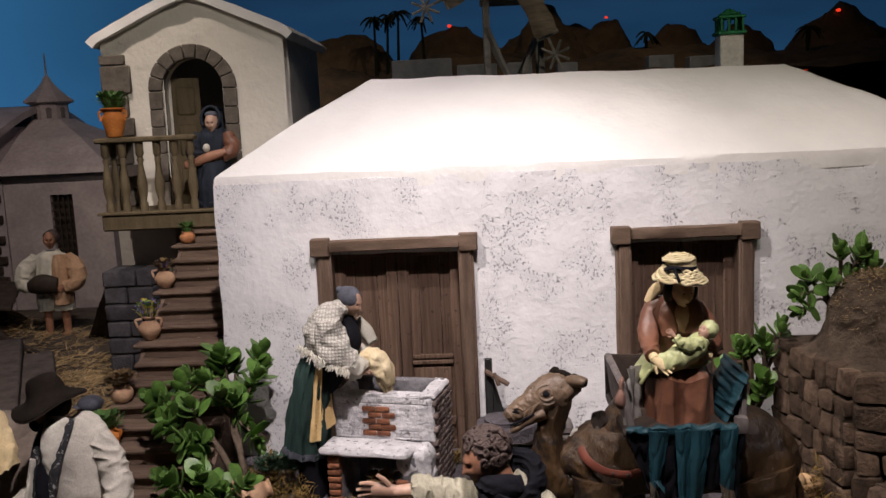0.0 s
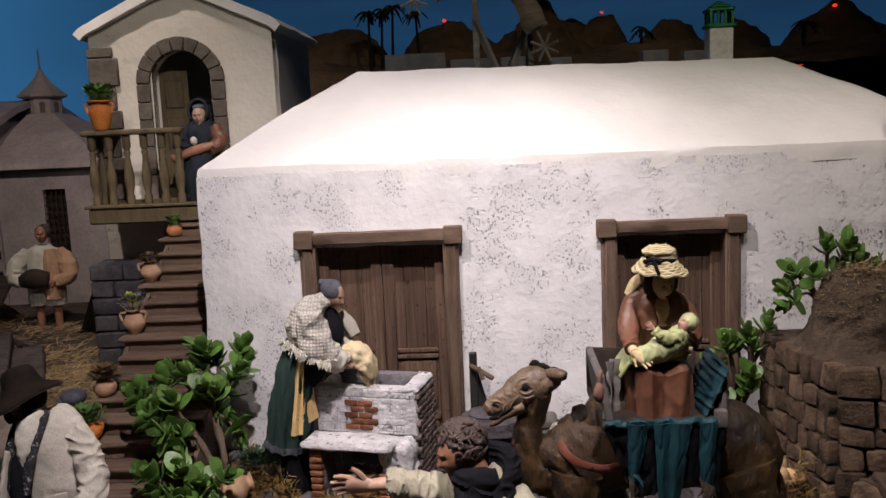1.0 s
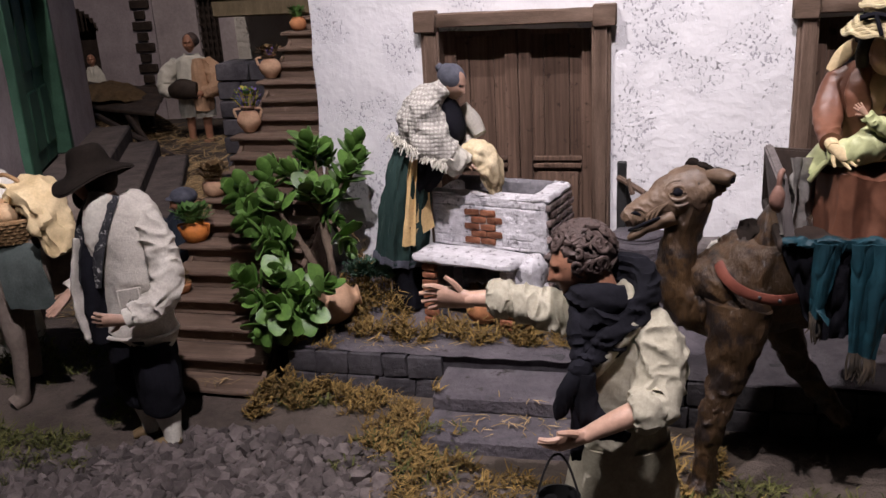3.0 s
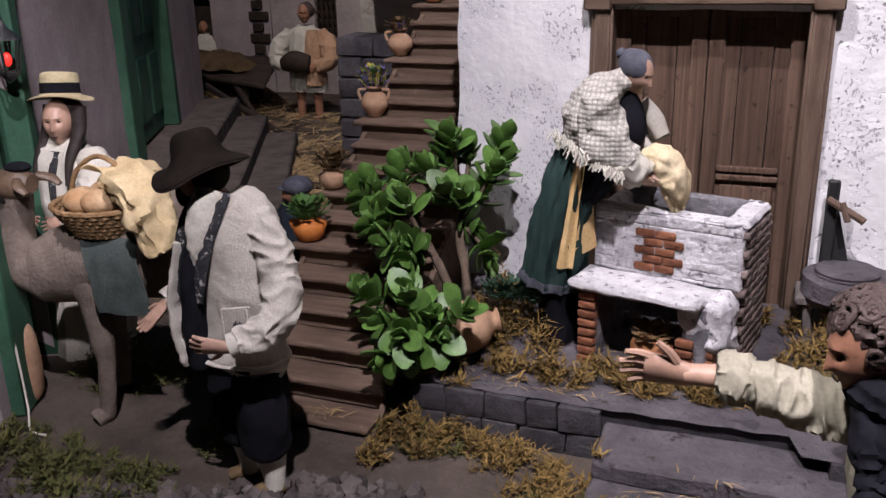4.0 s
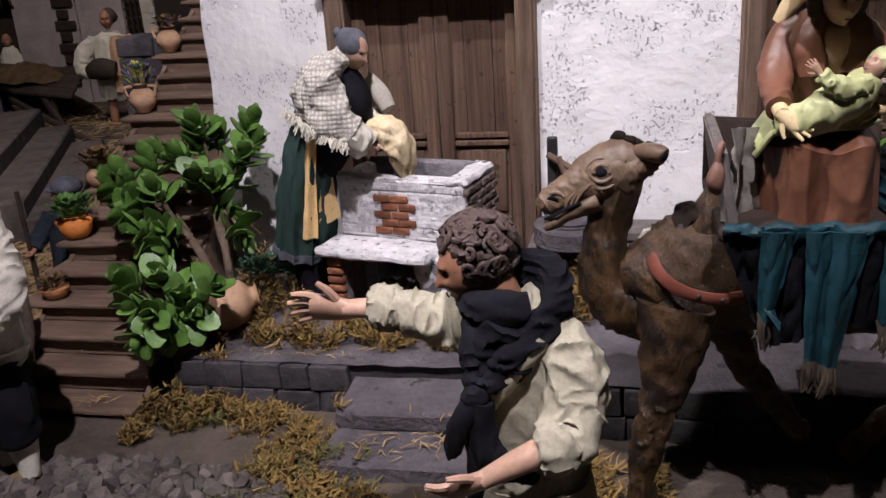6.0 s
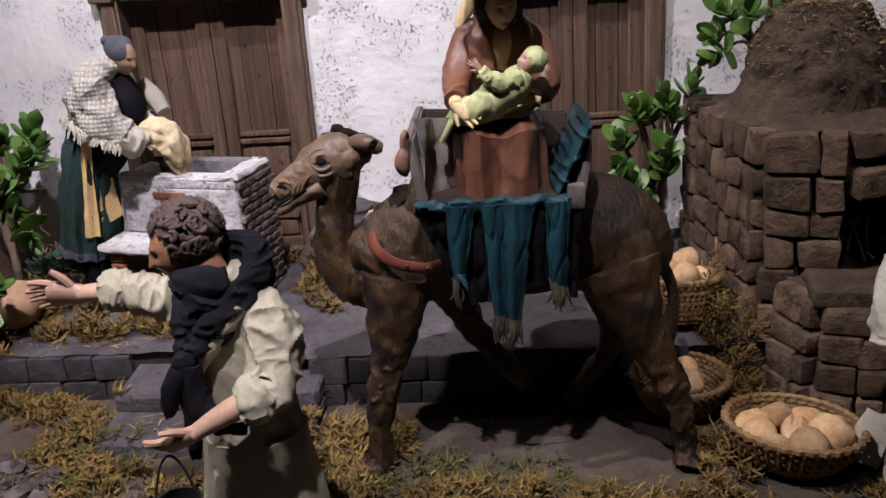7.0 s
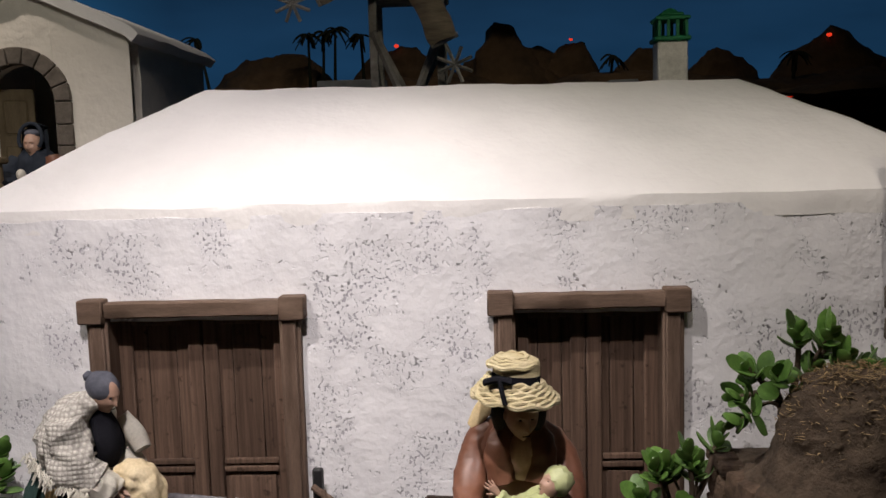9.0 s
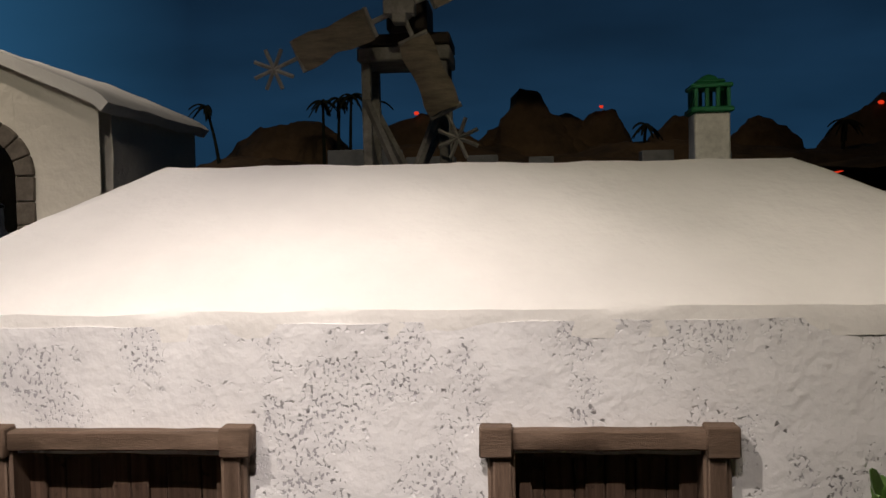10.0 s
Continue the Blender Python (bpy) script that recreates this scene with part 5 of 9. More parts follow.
# the boy with the black scarf who holds out one arm
bm = bmesh.new()
mats = [SMOCK, BLACKCLOTH, TANSKIN, BROWNHAIR, SKIN]
BX, BY = 0.004, 1.000
# wide trousers and smock
for s in (-1, 1):
    vs = sweep(bm, [(BX - 0.004 + 0.024 * s, BY, 0.243, 0.030, 0.030), (BX + 0.026 * s, BY, 0.29, 0.031, 0.032), (BX + 0.022 * s, BY - 0.002, 0.34, 0.032, 0.034), (BX + 0.016 * s, BY - 0.002, 0.40, 0.030, 0.034)], 48, 0, 14, (1, 0, 0))
    folds(bm, vs, 0.0023, 30, 14 + s, (1, 1, 0.35))
vs = sweep(bm, [(BX + 0.004, BY, 0.372, 0.044, 0.038), (BX - 0.002, BY, 0.405, 0.041, 0.037), (BX - 0.002, BY, 0.445, 0.040, 0.036), (BX - 0.003, BY, 0.485, 0.042, 0.036), (BX - 0.004, BY + 0.002, 0.515, 0.038, 0.032), (BX - 0.006, BY + 0.006, 0.535, 0.026, 0.022), (BX - 0.014, BY + 0.006, 0.545, 0.014, 0.013)], 96, 0, 16, (1, 0, 0))
folds(bm, vs, 0.0029, 26, 16, (1, 1, 0.45))
folds(bm, vs, 0.0009, 80, 17, (1, 1, 0.6))
# collar edge of the open smock
vs = sweep(bm, [(BX - 0.034, BY - 0.034, 0.452, 0.006, 0.004), (BX - 0.030, BY - 0.042, 0.480, 0.008, 0.005), (BX - 0.010, BY - 0.040, 0.508, 0.009, 0.006), (BX + 0.012, BY - 0.028, 0.530, 0.008, 0.006)], 20, 0, 8, (0, 0, 1))
folds(bm, vs, 0.0010, 90, 3)
# outstretched arm: gathered sleeve, rolled cuff, forearm and hand
vs = sweep(bm, [(-0.026, BY + 0.020, 0.512, 0.019, 0.019), (-0.048, BY + 0.034, 0.511, 0.023, 0.022), (-0.072, BY + 0.040, 0.513, 0.021, 0.020), (-0.094, BY + 0.042, 0.517, 0.021, 0.020), (-0.112, BY + 0.043, 0.520, 0.016, 0.016)], 56, 0, 16, (0, 1, 0))
folds(bm, vs, 0.0026, 52, 4, (1.5, 0.6, 0.8))
vs = sweep(bm, [(-0.108, BY + 0.043, 0.519, 0.017, 0.017), (-0.114, BY + 0.043, 0.520, 0.0205, 0.0200), (-0.126, BY + 0.043, 0.522, 0.0195, 0.0190), (-0.131, BY + 0.043, 0.522, 0.014, 0.014)], 44, 0, 8, (0, 1, 0))
folds(bm, vs, 0.0016, 80, 6)
sweep(bm, [(-0.122, BY + 0.043, 0.521, 0.0105, 0.0095), (-0.146, BY + 0.043, 0.520, 0.0090, 0.0080), (-0.154, BY + 0.043, 0.519, 0.0088, 0.0072)], 14, 4, 4, (0, 1, 0))
hand(bm, (-0.154, BY + 0.043, 0.519), (-1, 0.04, 0.06), (0.05, 0.25, -0.95), 0.048, 4, 0.25)
# bent arm: full upper sleeve gathered at the shoulder, rolled cuff at the elbow
vs = sweep(bm, [(0.016, BY - 0.006, 0.526, 0.014, 0.017), (0.030, BY - 0.014, 0.516, 0.020, 0.023), (0.038, BY - 0.024, 0.497, 0.022, 0.025), (0.038, BY - 0.036, 0.476, 0.020, 0.023), (0.038, BY - 0.050, 0.464, 0.018, 0.019), (0.030, BY - 0.058, 0.463, 0.015, 0.016)], 64, 0, 16, (0, 1, 0))
folds(bm, vs, 0.0032, 42, 7, (0.8, 0.8, 1.2))
vs = sweep(bm, [(0.0360, BY - 0.054, 0.4660, 0.015, 0.016), (0.0300, BY - 0.058, 0.4630, 0.0195, 0.0205), (0.0190, BY - 0.062, 0.4600, 0.0185, 0.0195), (0.0150, BY - 0.063, 0.4590, 0.013, 0.014)], 44, 0, 8, (0, 1, 0))
folds(bm, vs, 0.0018, 80, 8)
sweep(bm, [(0.0220, BY - 0.061, 0.4610, 0.0120, 0.0110), (0.0000, BY - 0.066, 0.4510, 0.0105, 0.0095), (-0.0180, BY - 0.068, 0.4410, 0.0085, 0.0076), (-0.0240, BY - 0.068, 0.4370, 0.0088, 0.0070)], 16, 4, 6, (0, 1, 0))
hand(bm, (-0.0240, BY - 0.068, 0.4370), (-1, -0.05, -0.42), (0.25, 0.65, -0.70), 0.044, 4, -0.25)
# black shawl: a thick roll round the neck, crossed to a knot, with two hanging ends
vs = sweep(bm, [(-0.0314, BY - 0.040, 0.494, 0.0103, 0.008), (-0.0330, BY - 0.018, 0.524, 0.0172, 0.011), (-0.0250, BY + 0.018, 0.545, 0.0206, 0.012), (0.0006, BY + 0.034, 0.552, 0.0224, 0.013), (0.0230, BY + 0.018, 0.551, 0.0215, 0.013), (0.0214, BY - 0.010, 0.540, 0.0181, 0.011), (0.0006, BY - 0.034, 0.522, 0.0146, 0.009), (-0.0218, BY - 0.044, 0.498, 0.0103, 0.007)], 64, 1, 14, (0, 0, 1))
folds(bm, vs, 0.0029, 44, 17, (0.5, 0.5, 2.0))
vs = sweep(bm, [(-0.0090, BY - 0.030, 0.545, 0.0155, 0.014), (-0.0218, BY - 0.026, 0.520, 0.0172, 0.016), (-0.0282, BY - 0.034, 0.494, 0.0120, 0.012)], 32, 1, 10, (1, 0, 0))
folds(bm, vs, 0.0021, 60, 18)
vs = ball(bm, (-0.031, BY - 0.048, 0.492), (0.011, 0.009, 0.010), 1, 20, 14)
folds(bm, vs, 0.0016, 110, 19)
for rows in ([(-0.0306, BY - 0.050, 0.492, 0.0077, 0.006), (-0.0410, BY - 0.054, 0.474, 0.0086, 0.005), (-0.0482, BY - 0.054, 0.456, 0.0077, 0.004), (-0.0506, BY - 0.052, 0.444, 0.0034, 0.003)], [(-0.0282, BY - 0.050, 0.490, 0.0095, 0.007), (-0.0266, BY - 0.052, 0.466, 0.0112, 0.005), (-0.0202, BY - 0.054, 0.446, 0.0120, 0.005), (-0.0074, BY - 0.052, 0.432, 0.0112, 0.004), (0.0118, BY - 0.048, 0.426, 0.0086, 0.004)], [(-0.0282, BY - 0.048, 0.480, 0.0086, 0.006), (-0.0330, BY - 0.050, 0.440, 0.0077, 0.004), (-0.0346, BY - 0.050, 0.400, 0.0043, 0.003)]):
    vs = sweep(bm, rows, 30, 1, 12, (1, 0, 0))
    folds(bm, vs, 0.0016, 60, rows[1][0], (1.6, 1, 0.3))
vs = sweep(bm, [(0.0060, BY - 0.020, 0.552, 0.012, 0.011), (-0.0160, BY - 0.026, 0.551, 0.014, 0.012), (-0.0330, BY - 0.014, 0.546, 0.013, 0.012), (-0.0400, BY + 0.010, 0.546, 0.011, 0.011)], 40, 1, 12, (0, 0, 1))
folds(bm, vs, 0.0020, 55, 21, (0.6, 0.6, 1.6))
# neck, bowed head, thick curls
HC = Vector((-0.034, 1.014, 0.585))
sweep(bm, [(-0.014, BY + 0.006, 0.540, 0.016), (-0.024, BY + 0.008, 0.568, 0.015)], 14, 2, 3)
head(bm, (-0.041, 1.006, 0.572), 0.0235, -158, 14, 2)
vs = ball(bm, HC, (0.0290, 0.0285, 0.0245), 3, 48, 32, (0, -8, 0))
folds(bm, vs, 0.0026, 85, 18)
random.seed(5)
for k in range(150):
    a, e = random.uniform(0, 2 * math.pi), random.uniform(-0.55, 1.45)
    d = Vector((math.cos(a) * math.cos(e), math.sin(a) * math.cos(e), math.sin(e)))
    if d.x < -0.5 and d.z < 0.25:
        continue
    c = HC + Vector((d.x * 0.0290, d.y * 0.0285, d.z * 0.0250))
    t = d.orthogonal().normalized()
    b = d.cross(t)
    q = random.uniform(0, 6)
    r = random.uniform(0.0048, 0.0085)
    sweep(bm, [(*(c + (t * math.cos(q + w) + b * math.sin(q + w)) * r * (1 - 0.13 * w) + d * (0.0010 + 0.0006 * w)), 0.0026 - 0.0003 * w) for w in (0, 0.8, 1.6, 2.4, 3.3, 4.2)], 7, 3, 2)
statue("boy_figure", bm, mats, (BX, BY, 0.243), "boy figurine in pale linen with black scarf, one arm held out")

# the man in the cream jacket and felt hat
bm = bmesh.new()
mats = [WOOLWHITE, BLACKCLOTH, TANSKIN, DARKFELT, LINEN, SKIN, surface("ochre_shoe_leather", (0.10, 0.065, 0.03), (0.21, 0.145, 0.07), 0.7, 30, 200, 0.3), BRAID]
vs = sweep(bm, [(-0.628, 1.168, 0.408, 0.050, 0.036), (-0.626, 1.168, 0.416, 0.049, 0.036), (-0.624, 1.170, 0.46, 0.046, 0.036), (-0.622, 1.172, 0.51, 0.047, 0.036), (-0.622, 1.176, 0.548, 0.045, 0.034), (-0.626, 1.178, 0.570, 0.034, 0.028), (-0.634, 1.176, 0.584, 0.016, 0.016)], 80, 0, 14, (1, 0, 0))
folds(bm, vs, 0.0024, 20, 20, (1, 1, 0.7))
folds(bm, vs, 0.0007, 70, 21)
# hem band, pocket with a stitched motif
vs = sweep(bm, [(-0.628 + 0.0510 * math.cos(a), 1.168 + 0.0370 * math.sin(a), 0.4085 + 0.001 * math.sin(3 * a), 0.0026, 0.0036) for a in np.linspace(-2.2, 1.4, 30)], 8, 0, 2, (0, 0, 1))
vs = sheet(bm, lambda u, v: Vector((-0.624 + 0.030 * u, 1.1305 + 0.006 * u * u + 0.0012 * math.cos(3 * v), 0.446 + 0.030 * v + 0.004 * u)), 10, 10, 0)
for (x, z, w) in ((-0.624, 0.446, 0), (-0.624, 0.446, 1), (-0.594, 0.450, 1), (-0.624, 0.476, 0)):
    sweep(bm, [(x, 1.1300, z, 0.0012), (x + (0.030 if not w else 0), 1.1300 + (0.006 if not w else 0), z + (0.004 if not w else 0.030), 0.0012)], 6, 0, 3)
for k in range(5):
    sweep(bm, [(-0.612 + 0.002 * k, 1.1300, 0.452, 0.0006), (-0.611 + 0.003 * k, 1.1290, 0.458 + 0.002 * (k % 3), 0.0007), (-0.609 + 0.002 * k, 1.1295, 0.464 + 0.002 * (k % 2), 0.0005)], 5, 1, 3)
# dark waistcoat in the open front, white shirt, braided lapels
vs = sweep(bm, [(-0.664, 1.146, 0.402, 0.014, 0.018), (-0.666, 1.144, 0.45, 0.014, 0.018), (-0.662, 1.146, 0.51, 0.013, 0.018), (-0.650, 1.152, 0.555, 0.010, 0.014)], 28, 1, 8, (1, 0, 0))
folds(bm, vs, 0.0022, 50, 22)
vs = sweep(bm, [(-0.652, 1.139, 0.520, 0.004, 0.006), (-0.650, 1.139, 0.545, 0.012, 0.010), (-0.645, 1.148, 0.575, 0.017, 0.012), (-0.643, 1.160, 0.592, 0.017, 0.014)], 28, 4, 8, (1, 0, 0))
folds(bm, vs, 0.0015, 70, 23)
sweep(bm, [(-0.628, 1.160, 0.592, 0.0085, 0.003), (-0.628, 1.146, 0.576, 0.0085, 0.003), (-0.638, 1.137, 0.545, 0.0085, 0.003), (-0.646, 1.132, 0.510, 0.0070, 0.003), (-0.650, 1.131, 0.480, 0.0040, 0.002)], 14, 7, 8, (1, 0, -0.3))
sweep(bm, [(-0.662, 1.160, 0.588, 0.006, 0.003), (-0.671, 1.147, 0.560, 0.006, 0.003), (-0.679, 1.141, 0.520, 0.006, 0.003), (-0.683, 1.139, 0.48, 0.005, 0.003)], 12, 7, 8, (1, 0, 0))
vs = sweep(bm, [(-0.682, 1.150, 0.402, 0.006, 0.016), (-0.686, 1.146, 0.43, 0.006, 0.018), (-0.686, 1.146, 0.48, 0.005, 0.019), (-0.676, 1.152, 0.54, 0.005, 0.018)], 24, 0, 8, (1, 0, 0))
folds(bm, vs, 0.002, 60, 24)
# near arm bent across, rolled shirt cuff, hand; far arm held low and open
vs = sweep(bm, [(-0.600, 1.172, 0.566, 0.012, 0.016), (-0.584, 1.164, 0.552, 0.0175, 0.0205), (-0.570, 1.156, 0.525, 0.0185, 0.0205), (-0.560, 1.146, 0.496, 0.0185, 0.0195), (-0.560, 1.132, 0.474, 0.0175, 0.0185), (-0.572, 1.116, 0.462, 0.0160, 0.0165), (-0.588, 1.104, 0.456, 0.0140, 0.0145)], 56, 0, 14, (0, 1, 0))
folds(bm, vs, 0.0030, 40, 25, (0.8, 0.8, 1.3))
sweep(bm, [(-0.584, 1.106, 0.457, 0.0125), (-0.596, 1.099, 0.453, 0.0125)], 18, 4, 4)
hand(bm, (-0.600, 1.097, 0.452), (-1, -0.25, 0.05), (0.1, -0.35, 0.95), 0.037, 5, 0.1)
vs = sweep(bm, [(-0.656, 1.196, 0.556, 0.016, 0.018), (-0.678, 1.204, 0.515, 0.017, 0.018), (-0.700, 1.192, 0.478, 0.016, 0.016), (-0.722, 1.170, 0.458, 0.013, 0.013)], 40, 0, 12, (0, 1, 0))
folds(bm, vs, 0.0030, 50, 26)
hand(bm, (-0.724, 1.166, 0.455), (-0.5, -0.45, -0.62), (0.65, -0.55, -0.1), 0.040, 5, 0.15)
# breeches, stockings, shoes
vs = drape(bm, [(-0.628, 1.168, 0.372, 0.046, 0.036), (-0.628, 1.168, 0.412, 0.046, 0.035)], 1, 0.02, 5, seed=21, step=4, amp=0.002)
for x, y in ((-0.606, 1.158), (-0.652, 1.180)):
    vs = sweep(bm, [(x + 0.002, y, 0.306, 0.025, 0.026), (x + 0.002, y, 0.312, 0.027, 0.028), (x, y + 0.002, 0.35, 0.029, 0.031), (x - 0.004, y + 0.004, 0.395, 0.028, 0.030)], 40, 1, 12, (1, 0, 0))
    folds(bm, vs, 0.0022, 40, x, (1, 1, 0.4))
    vs = sweep(bm, [(x + 0.008, y, 0.252, 0.0115, 0.0130), (x + 0.008, y, 0.266, 0.0125, 0.0125), (x + 0.004, y + 0.003, 0.290, 0.0170, 0.0180), (x + 0.002, y, 0.312, 0.0170, 0.0170)], 24, 4, 6, (1, 0, 0))
    sweep(bm, [(x + 0.016, y + 0.006, 0.252, 0.009, 0.008), (x + 0.002, y - 0.004, 0.251, 0.011, 0.009), (x - 0.012, y - 0.014, 0.248, 0.009, 0.006)], 12, 6, 5, (0, 1, 0))
# head in profile, dark beard and hair, floppy felt hat
sweep(bm, [(-0.640, 1.174, 0.575, 0.014), (-0.654, 1.172, 0.598, 0.0135)], 14, 2, 3)
head(bm, (-0.666, 1.170, 0.606), 0.0235, 178, 8, 2)
vs = ball(bm, (-0.652, 1.173, 0.610), (0.0225, 0.0225, 0.0230), 3, 24, 16)
vs = ball(bm, (-0.680, 1.170, 0.588), (0.0105, 0.0130, 0.0150), 3, 20, 14)
roughen(vs, 0.003, 90, 23)
hat(bm, (-0.660, 1.172, 0.618), 0.051, 0.0245, 0.036, 176, 14, 3, None, 0.010, 56, True)
statue("man_in_cream_jacket_figure", bm, mats, (-0.628, 1.168, 0.245), "man figurine in cream wool jacket, black breeches and felt hat")

# the baker in striped trousers
def striped(name, pale, dark, scale, axis_z=False):
    m = surface(name, pale, tuple(min(1, c * 1.25) for c in pale), 0.92, 25, 280, 0.4)
    nt = m.node_tree
    b = nt.nodes["Principled BSDF"]
    old = b.inputs["Base Color"].links[0].from_socket
    co = nt.nodes.new("ShaderNodeTexCoord").outputs["Object"]
    w = nt.nodes.new("ShaderNodeTexWave")
    w.bands_direction = "Z" if axis_z else "X"
    w.inputs["Scale"].default_value, w.inputs["Distortion"].default_value = scale, 0.35
    nt.links.new(co, w.inputs["Vector"])
    r = ramp(m, ((0.38, 0.0), (0.5, 1.0)))
    nt.links.new(w.outputs["Fac"], r.inputs["Fac"])
    nt.links.new(mix(m, "MIX", r.outputs[0], old, dark), b.inputs["Base Color"])
    return m


STRIPES = striped("striped_trouser_cloth", (0.17, 0.14, 0.11), (0.035, 0.028, 0.024), 38)
PLAID = striped("green_plaid_sash", (0.026, 0.034, 0.022), (0.10, 0.11, 0.075), 24)
bm = bmesh.new()
mats = [STRIPES, LINEN, TANSKIN, DARKFELT, DARKWOOD, PLAID, REDLEATHER, SKIN, HAIR, surface("olive_felt", (0.028, 0.026, 0.018), (0.060, 0.054, 0.038), 0.95, 25, 220, 0.5, spec=0.1)]
for x in (0.632, 0.702):
    drape(bm, [(x, 1.065, 0.285, 0.034, 0.034), (x, 1.065, 0.33, 0.034, 0.034), (x + (0.003 if x < 0.66 else -0.003), 1.066, 0.39, 0.037, 0.037), (x + (0.008 if x < 0.66 else -0.008), 1.068, 0.425, 0.036, 0.036)], 0, 0.04, 5, seed=24 + x)
    drape(bm, [(x, 1.065, 0.272, 0.033, 0.033), (x, 1.065, 0.290, 0.0345, 0.0345)], 1, 0.04, 5, seed=24 + x, step=3)
    sweep(bm, [(x, 1.066, 0.245, 0.020, 0.022), (x, 1.066, 0.275, 0.019, 0.020)], 16, 6, 4, (1, 0, 0), 0.03, 5)
    sweep(bm, [(x, 1.075, 0.250, 0.016, 0.010), (x - 0.004, 1.05, 0.250, 0.018, 0.011), (x - 0.008, 1.028, 0.247, 0.014, 0.006)], 12, 6, 4, (1, 0, 0))
vs = drape(bm, [(0.667, 1.068, 0.405, 0.066, 0.042), (0.667, 1.068, 0.43, 0.064, 0.043)], 0, 0.03, 6, seed=26, step=3)
vs = drape(bm, [(0.667, 1.066, 0.425, 0.063, 0.044), (0.667, 1.066, 0.45, 0.063, 0.045), (0.667, 1.066, 0.472, 0.061, 0.044)], 5, 0.02, 6, seed=27, step=4)
vs = drape(bm, [(0.667, 1.068, 0.468, 0.058, 0.041), (0.667, 1.070, 0.51, 0.060, 0.042), (0.668, 1.075, 0.54, 0.060, 0.036), (0.668, 1.078, 0.556, 0.036, 0.026)], 1, 0.04, 6, seed=28)
for s in (-1, 1):
    vs = sweep(bm, [(0.667 + 0.050 * s, 1.046, 0.462, 0.013, 0.020), (0.667 + 0.050 * s, 1.044, 0.50, 0.013, 0.022), (0.667 + 0.047 * s, 1.056, 0.54, 0.012, 0.020), (0.667 + 0.040 * s, 1.07, 0.556, 0.010, 0.016)], 16, 4, 6, (1, 0, 0), 0.03, 4)
    for k in range(7):
        ball(bm, (0.667 + 0.036 * s, 1.0245 + 0.0016 * k, 0.474 + 0.010 * k), (0.0045, 0.002, 0.0022), 1, 8, 6)
sweep(bm, [(0.668, 1.0265, 0.482, 0.003, 0.004), (0.667, 1.030, 0.515, 0.013, 0.008), (0.666, 1.045, 0.556, 0.020, 0.012)], 14, 2, 5, (1, 0, 0))
sleeve(bm, [(0.612, 1.075, 0.542, 0.022, 0.022), (0.590, 1.060, 0.512, 0.027, 0.026), (0.578, 1.045, 0.480, 0.026, 0.025), (0.574, 1.038, 0.458, 0.023, 0.022), (0.573, 1.036, 0.452, 0.025, 0.024)], 1, 0.07, 5)
sweep(bm, [(0.574, 1.036, 0.458, 0.012), (0.590, 1.022, 0.438, 0.011), (0.606, 1.010, 0.428, 0.0095)], 10, 7, 3)
hand(bm, (0.606, 1.010, 0.428), (0.9, -0.4, -0.1), (-0.3, -0.8, 0.2), 0.034, 7, 0.0)
sleeve(bm, [(0.722, 1.075, 0.542, 0.022, 0.022), (0.744, 1.060, 0.50, 0.026, 0.026), (0.748, 1.05, 0.465, 0.024, 0.024)], 1, 0.07, 5)
sweep(bm, [(0.748, 1.05, 0.47, 0.012), (0.740, 1.03, 0.43, 0.010)], 10, 7, 3)
hand(bm, (0.740, 1.03, 0.43), (-0.3, -0.4, -0.8), (0.3, 0.8, 0.2), 0.032, 7)
head(bm, (0.668, 1.058, 0.572), 0.0245, -75, 14, 2)
vs = ball(bm, (0.671, 1.046, 0.556), (0.019, 0.013, 0.013), 8, 16, 12)
roughen(vs, 0.003, 80, 29)
ball(bm, (0.666, 1.072, 0.578), (0.024, 0.022, 0.025), 8, 14, 10)
hat(bm, (0.664, 1.064, 0.584), 0.048, 0.027, 0.032, -75, 10, 9, None, 0.008, 48, True)
shift_from(bm, (0.667, 1.067, 0.245), (0.0, 0.0, 0.0), 0.94)
statue("baker_figure", bm, mats, (0.667, 1.067, 0.245), "baker figurine in white shirt, striped trousers, red stockings and felt hat")

# the woman in white behind the grey camel
bm = bmesh.new()
mats = [LINEN, HAIR, SKIN, STRAWHAT, BLACKCLOTH, LINEN, BRAID]
drape(bm, [(-1.06, 1.43, 0.245, 0.070, 0.062), (-1.055, 1.43, 0.33, 0.060, 0.055), (-1.045, 1.425, 0.42, 0.046, 0.042), (-1.04, 1.42, 0.45, 0.038, 0.032)], 5, 0.06, 8, seed=30)
vs = drape(bm, [(-1.04, 1.42, 0.44, 0.044, 0.036), (-1.04, 1.418, 0.49, 0.050, 0.040), (-1.04, 1.420, 0.54, 0.058, 0.040), (-1.038, 1.425, 0.565, 0.046, 0.030), (-1.034, 1.43, 0.58, 0.016, 0.014)], 0, 0.04, 6, seed=31)
drape(bm, [(-1.03, 1.385, 0.36, 0.040, 0.012), (-1.03, 1.382, 0.42, 0.034, 0.014), (-1.035, 1.388, 0.455, 0.026, 0.012)], 0, 0.06, 5, seed=32)
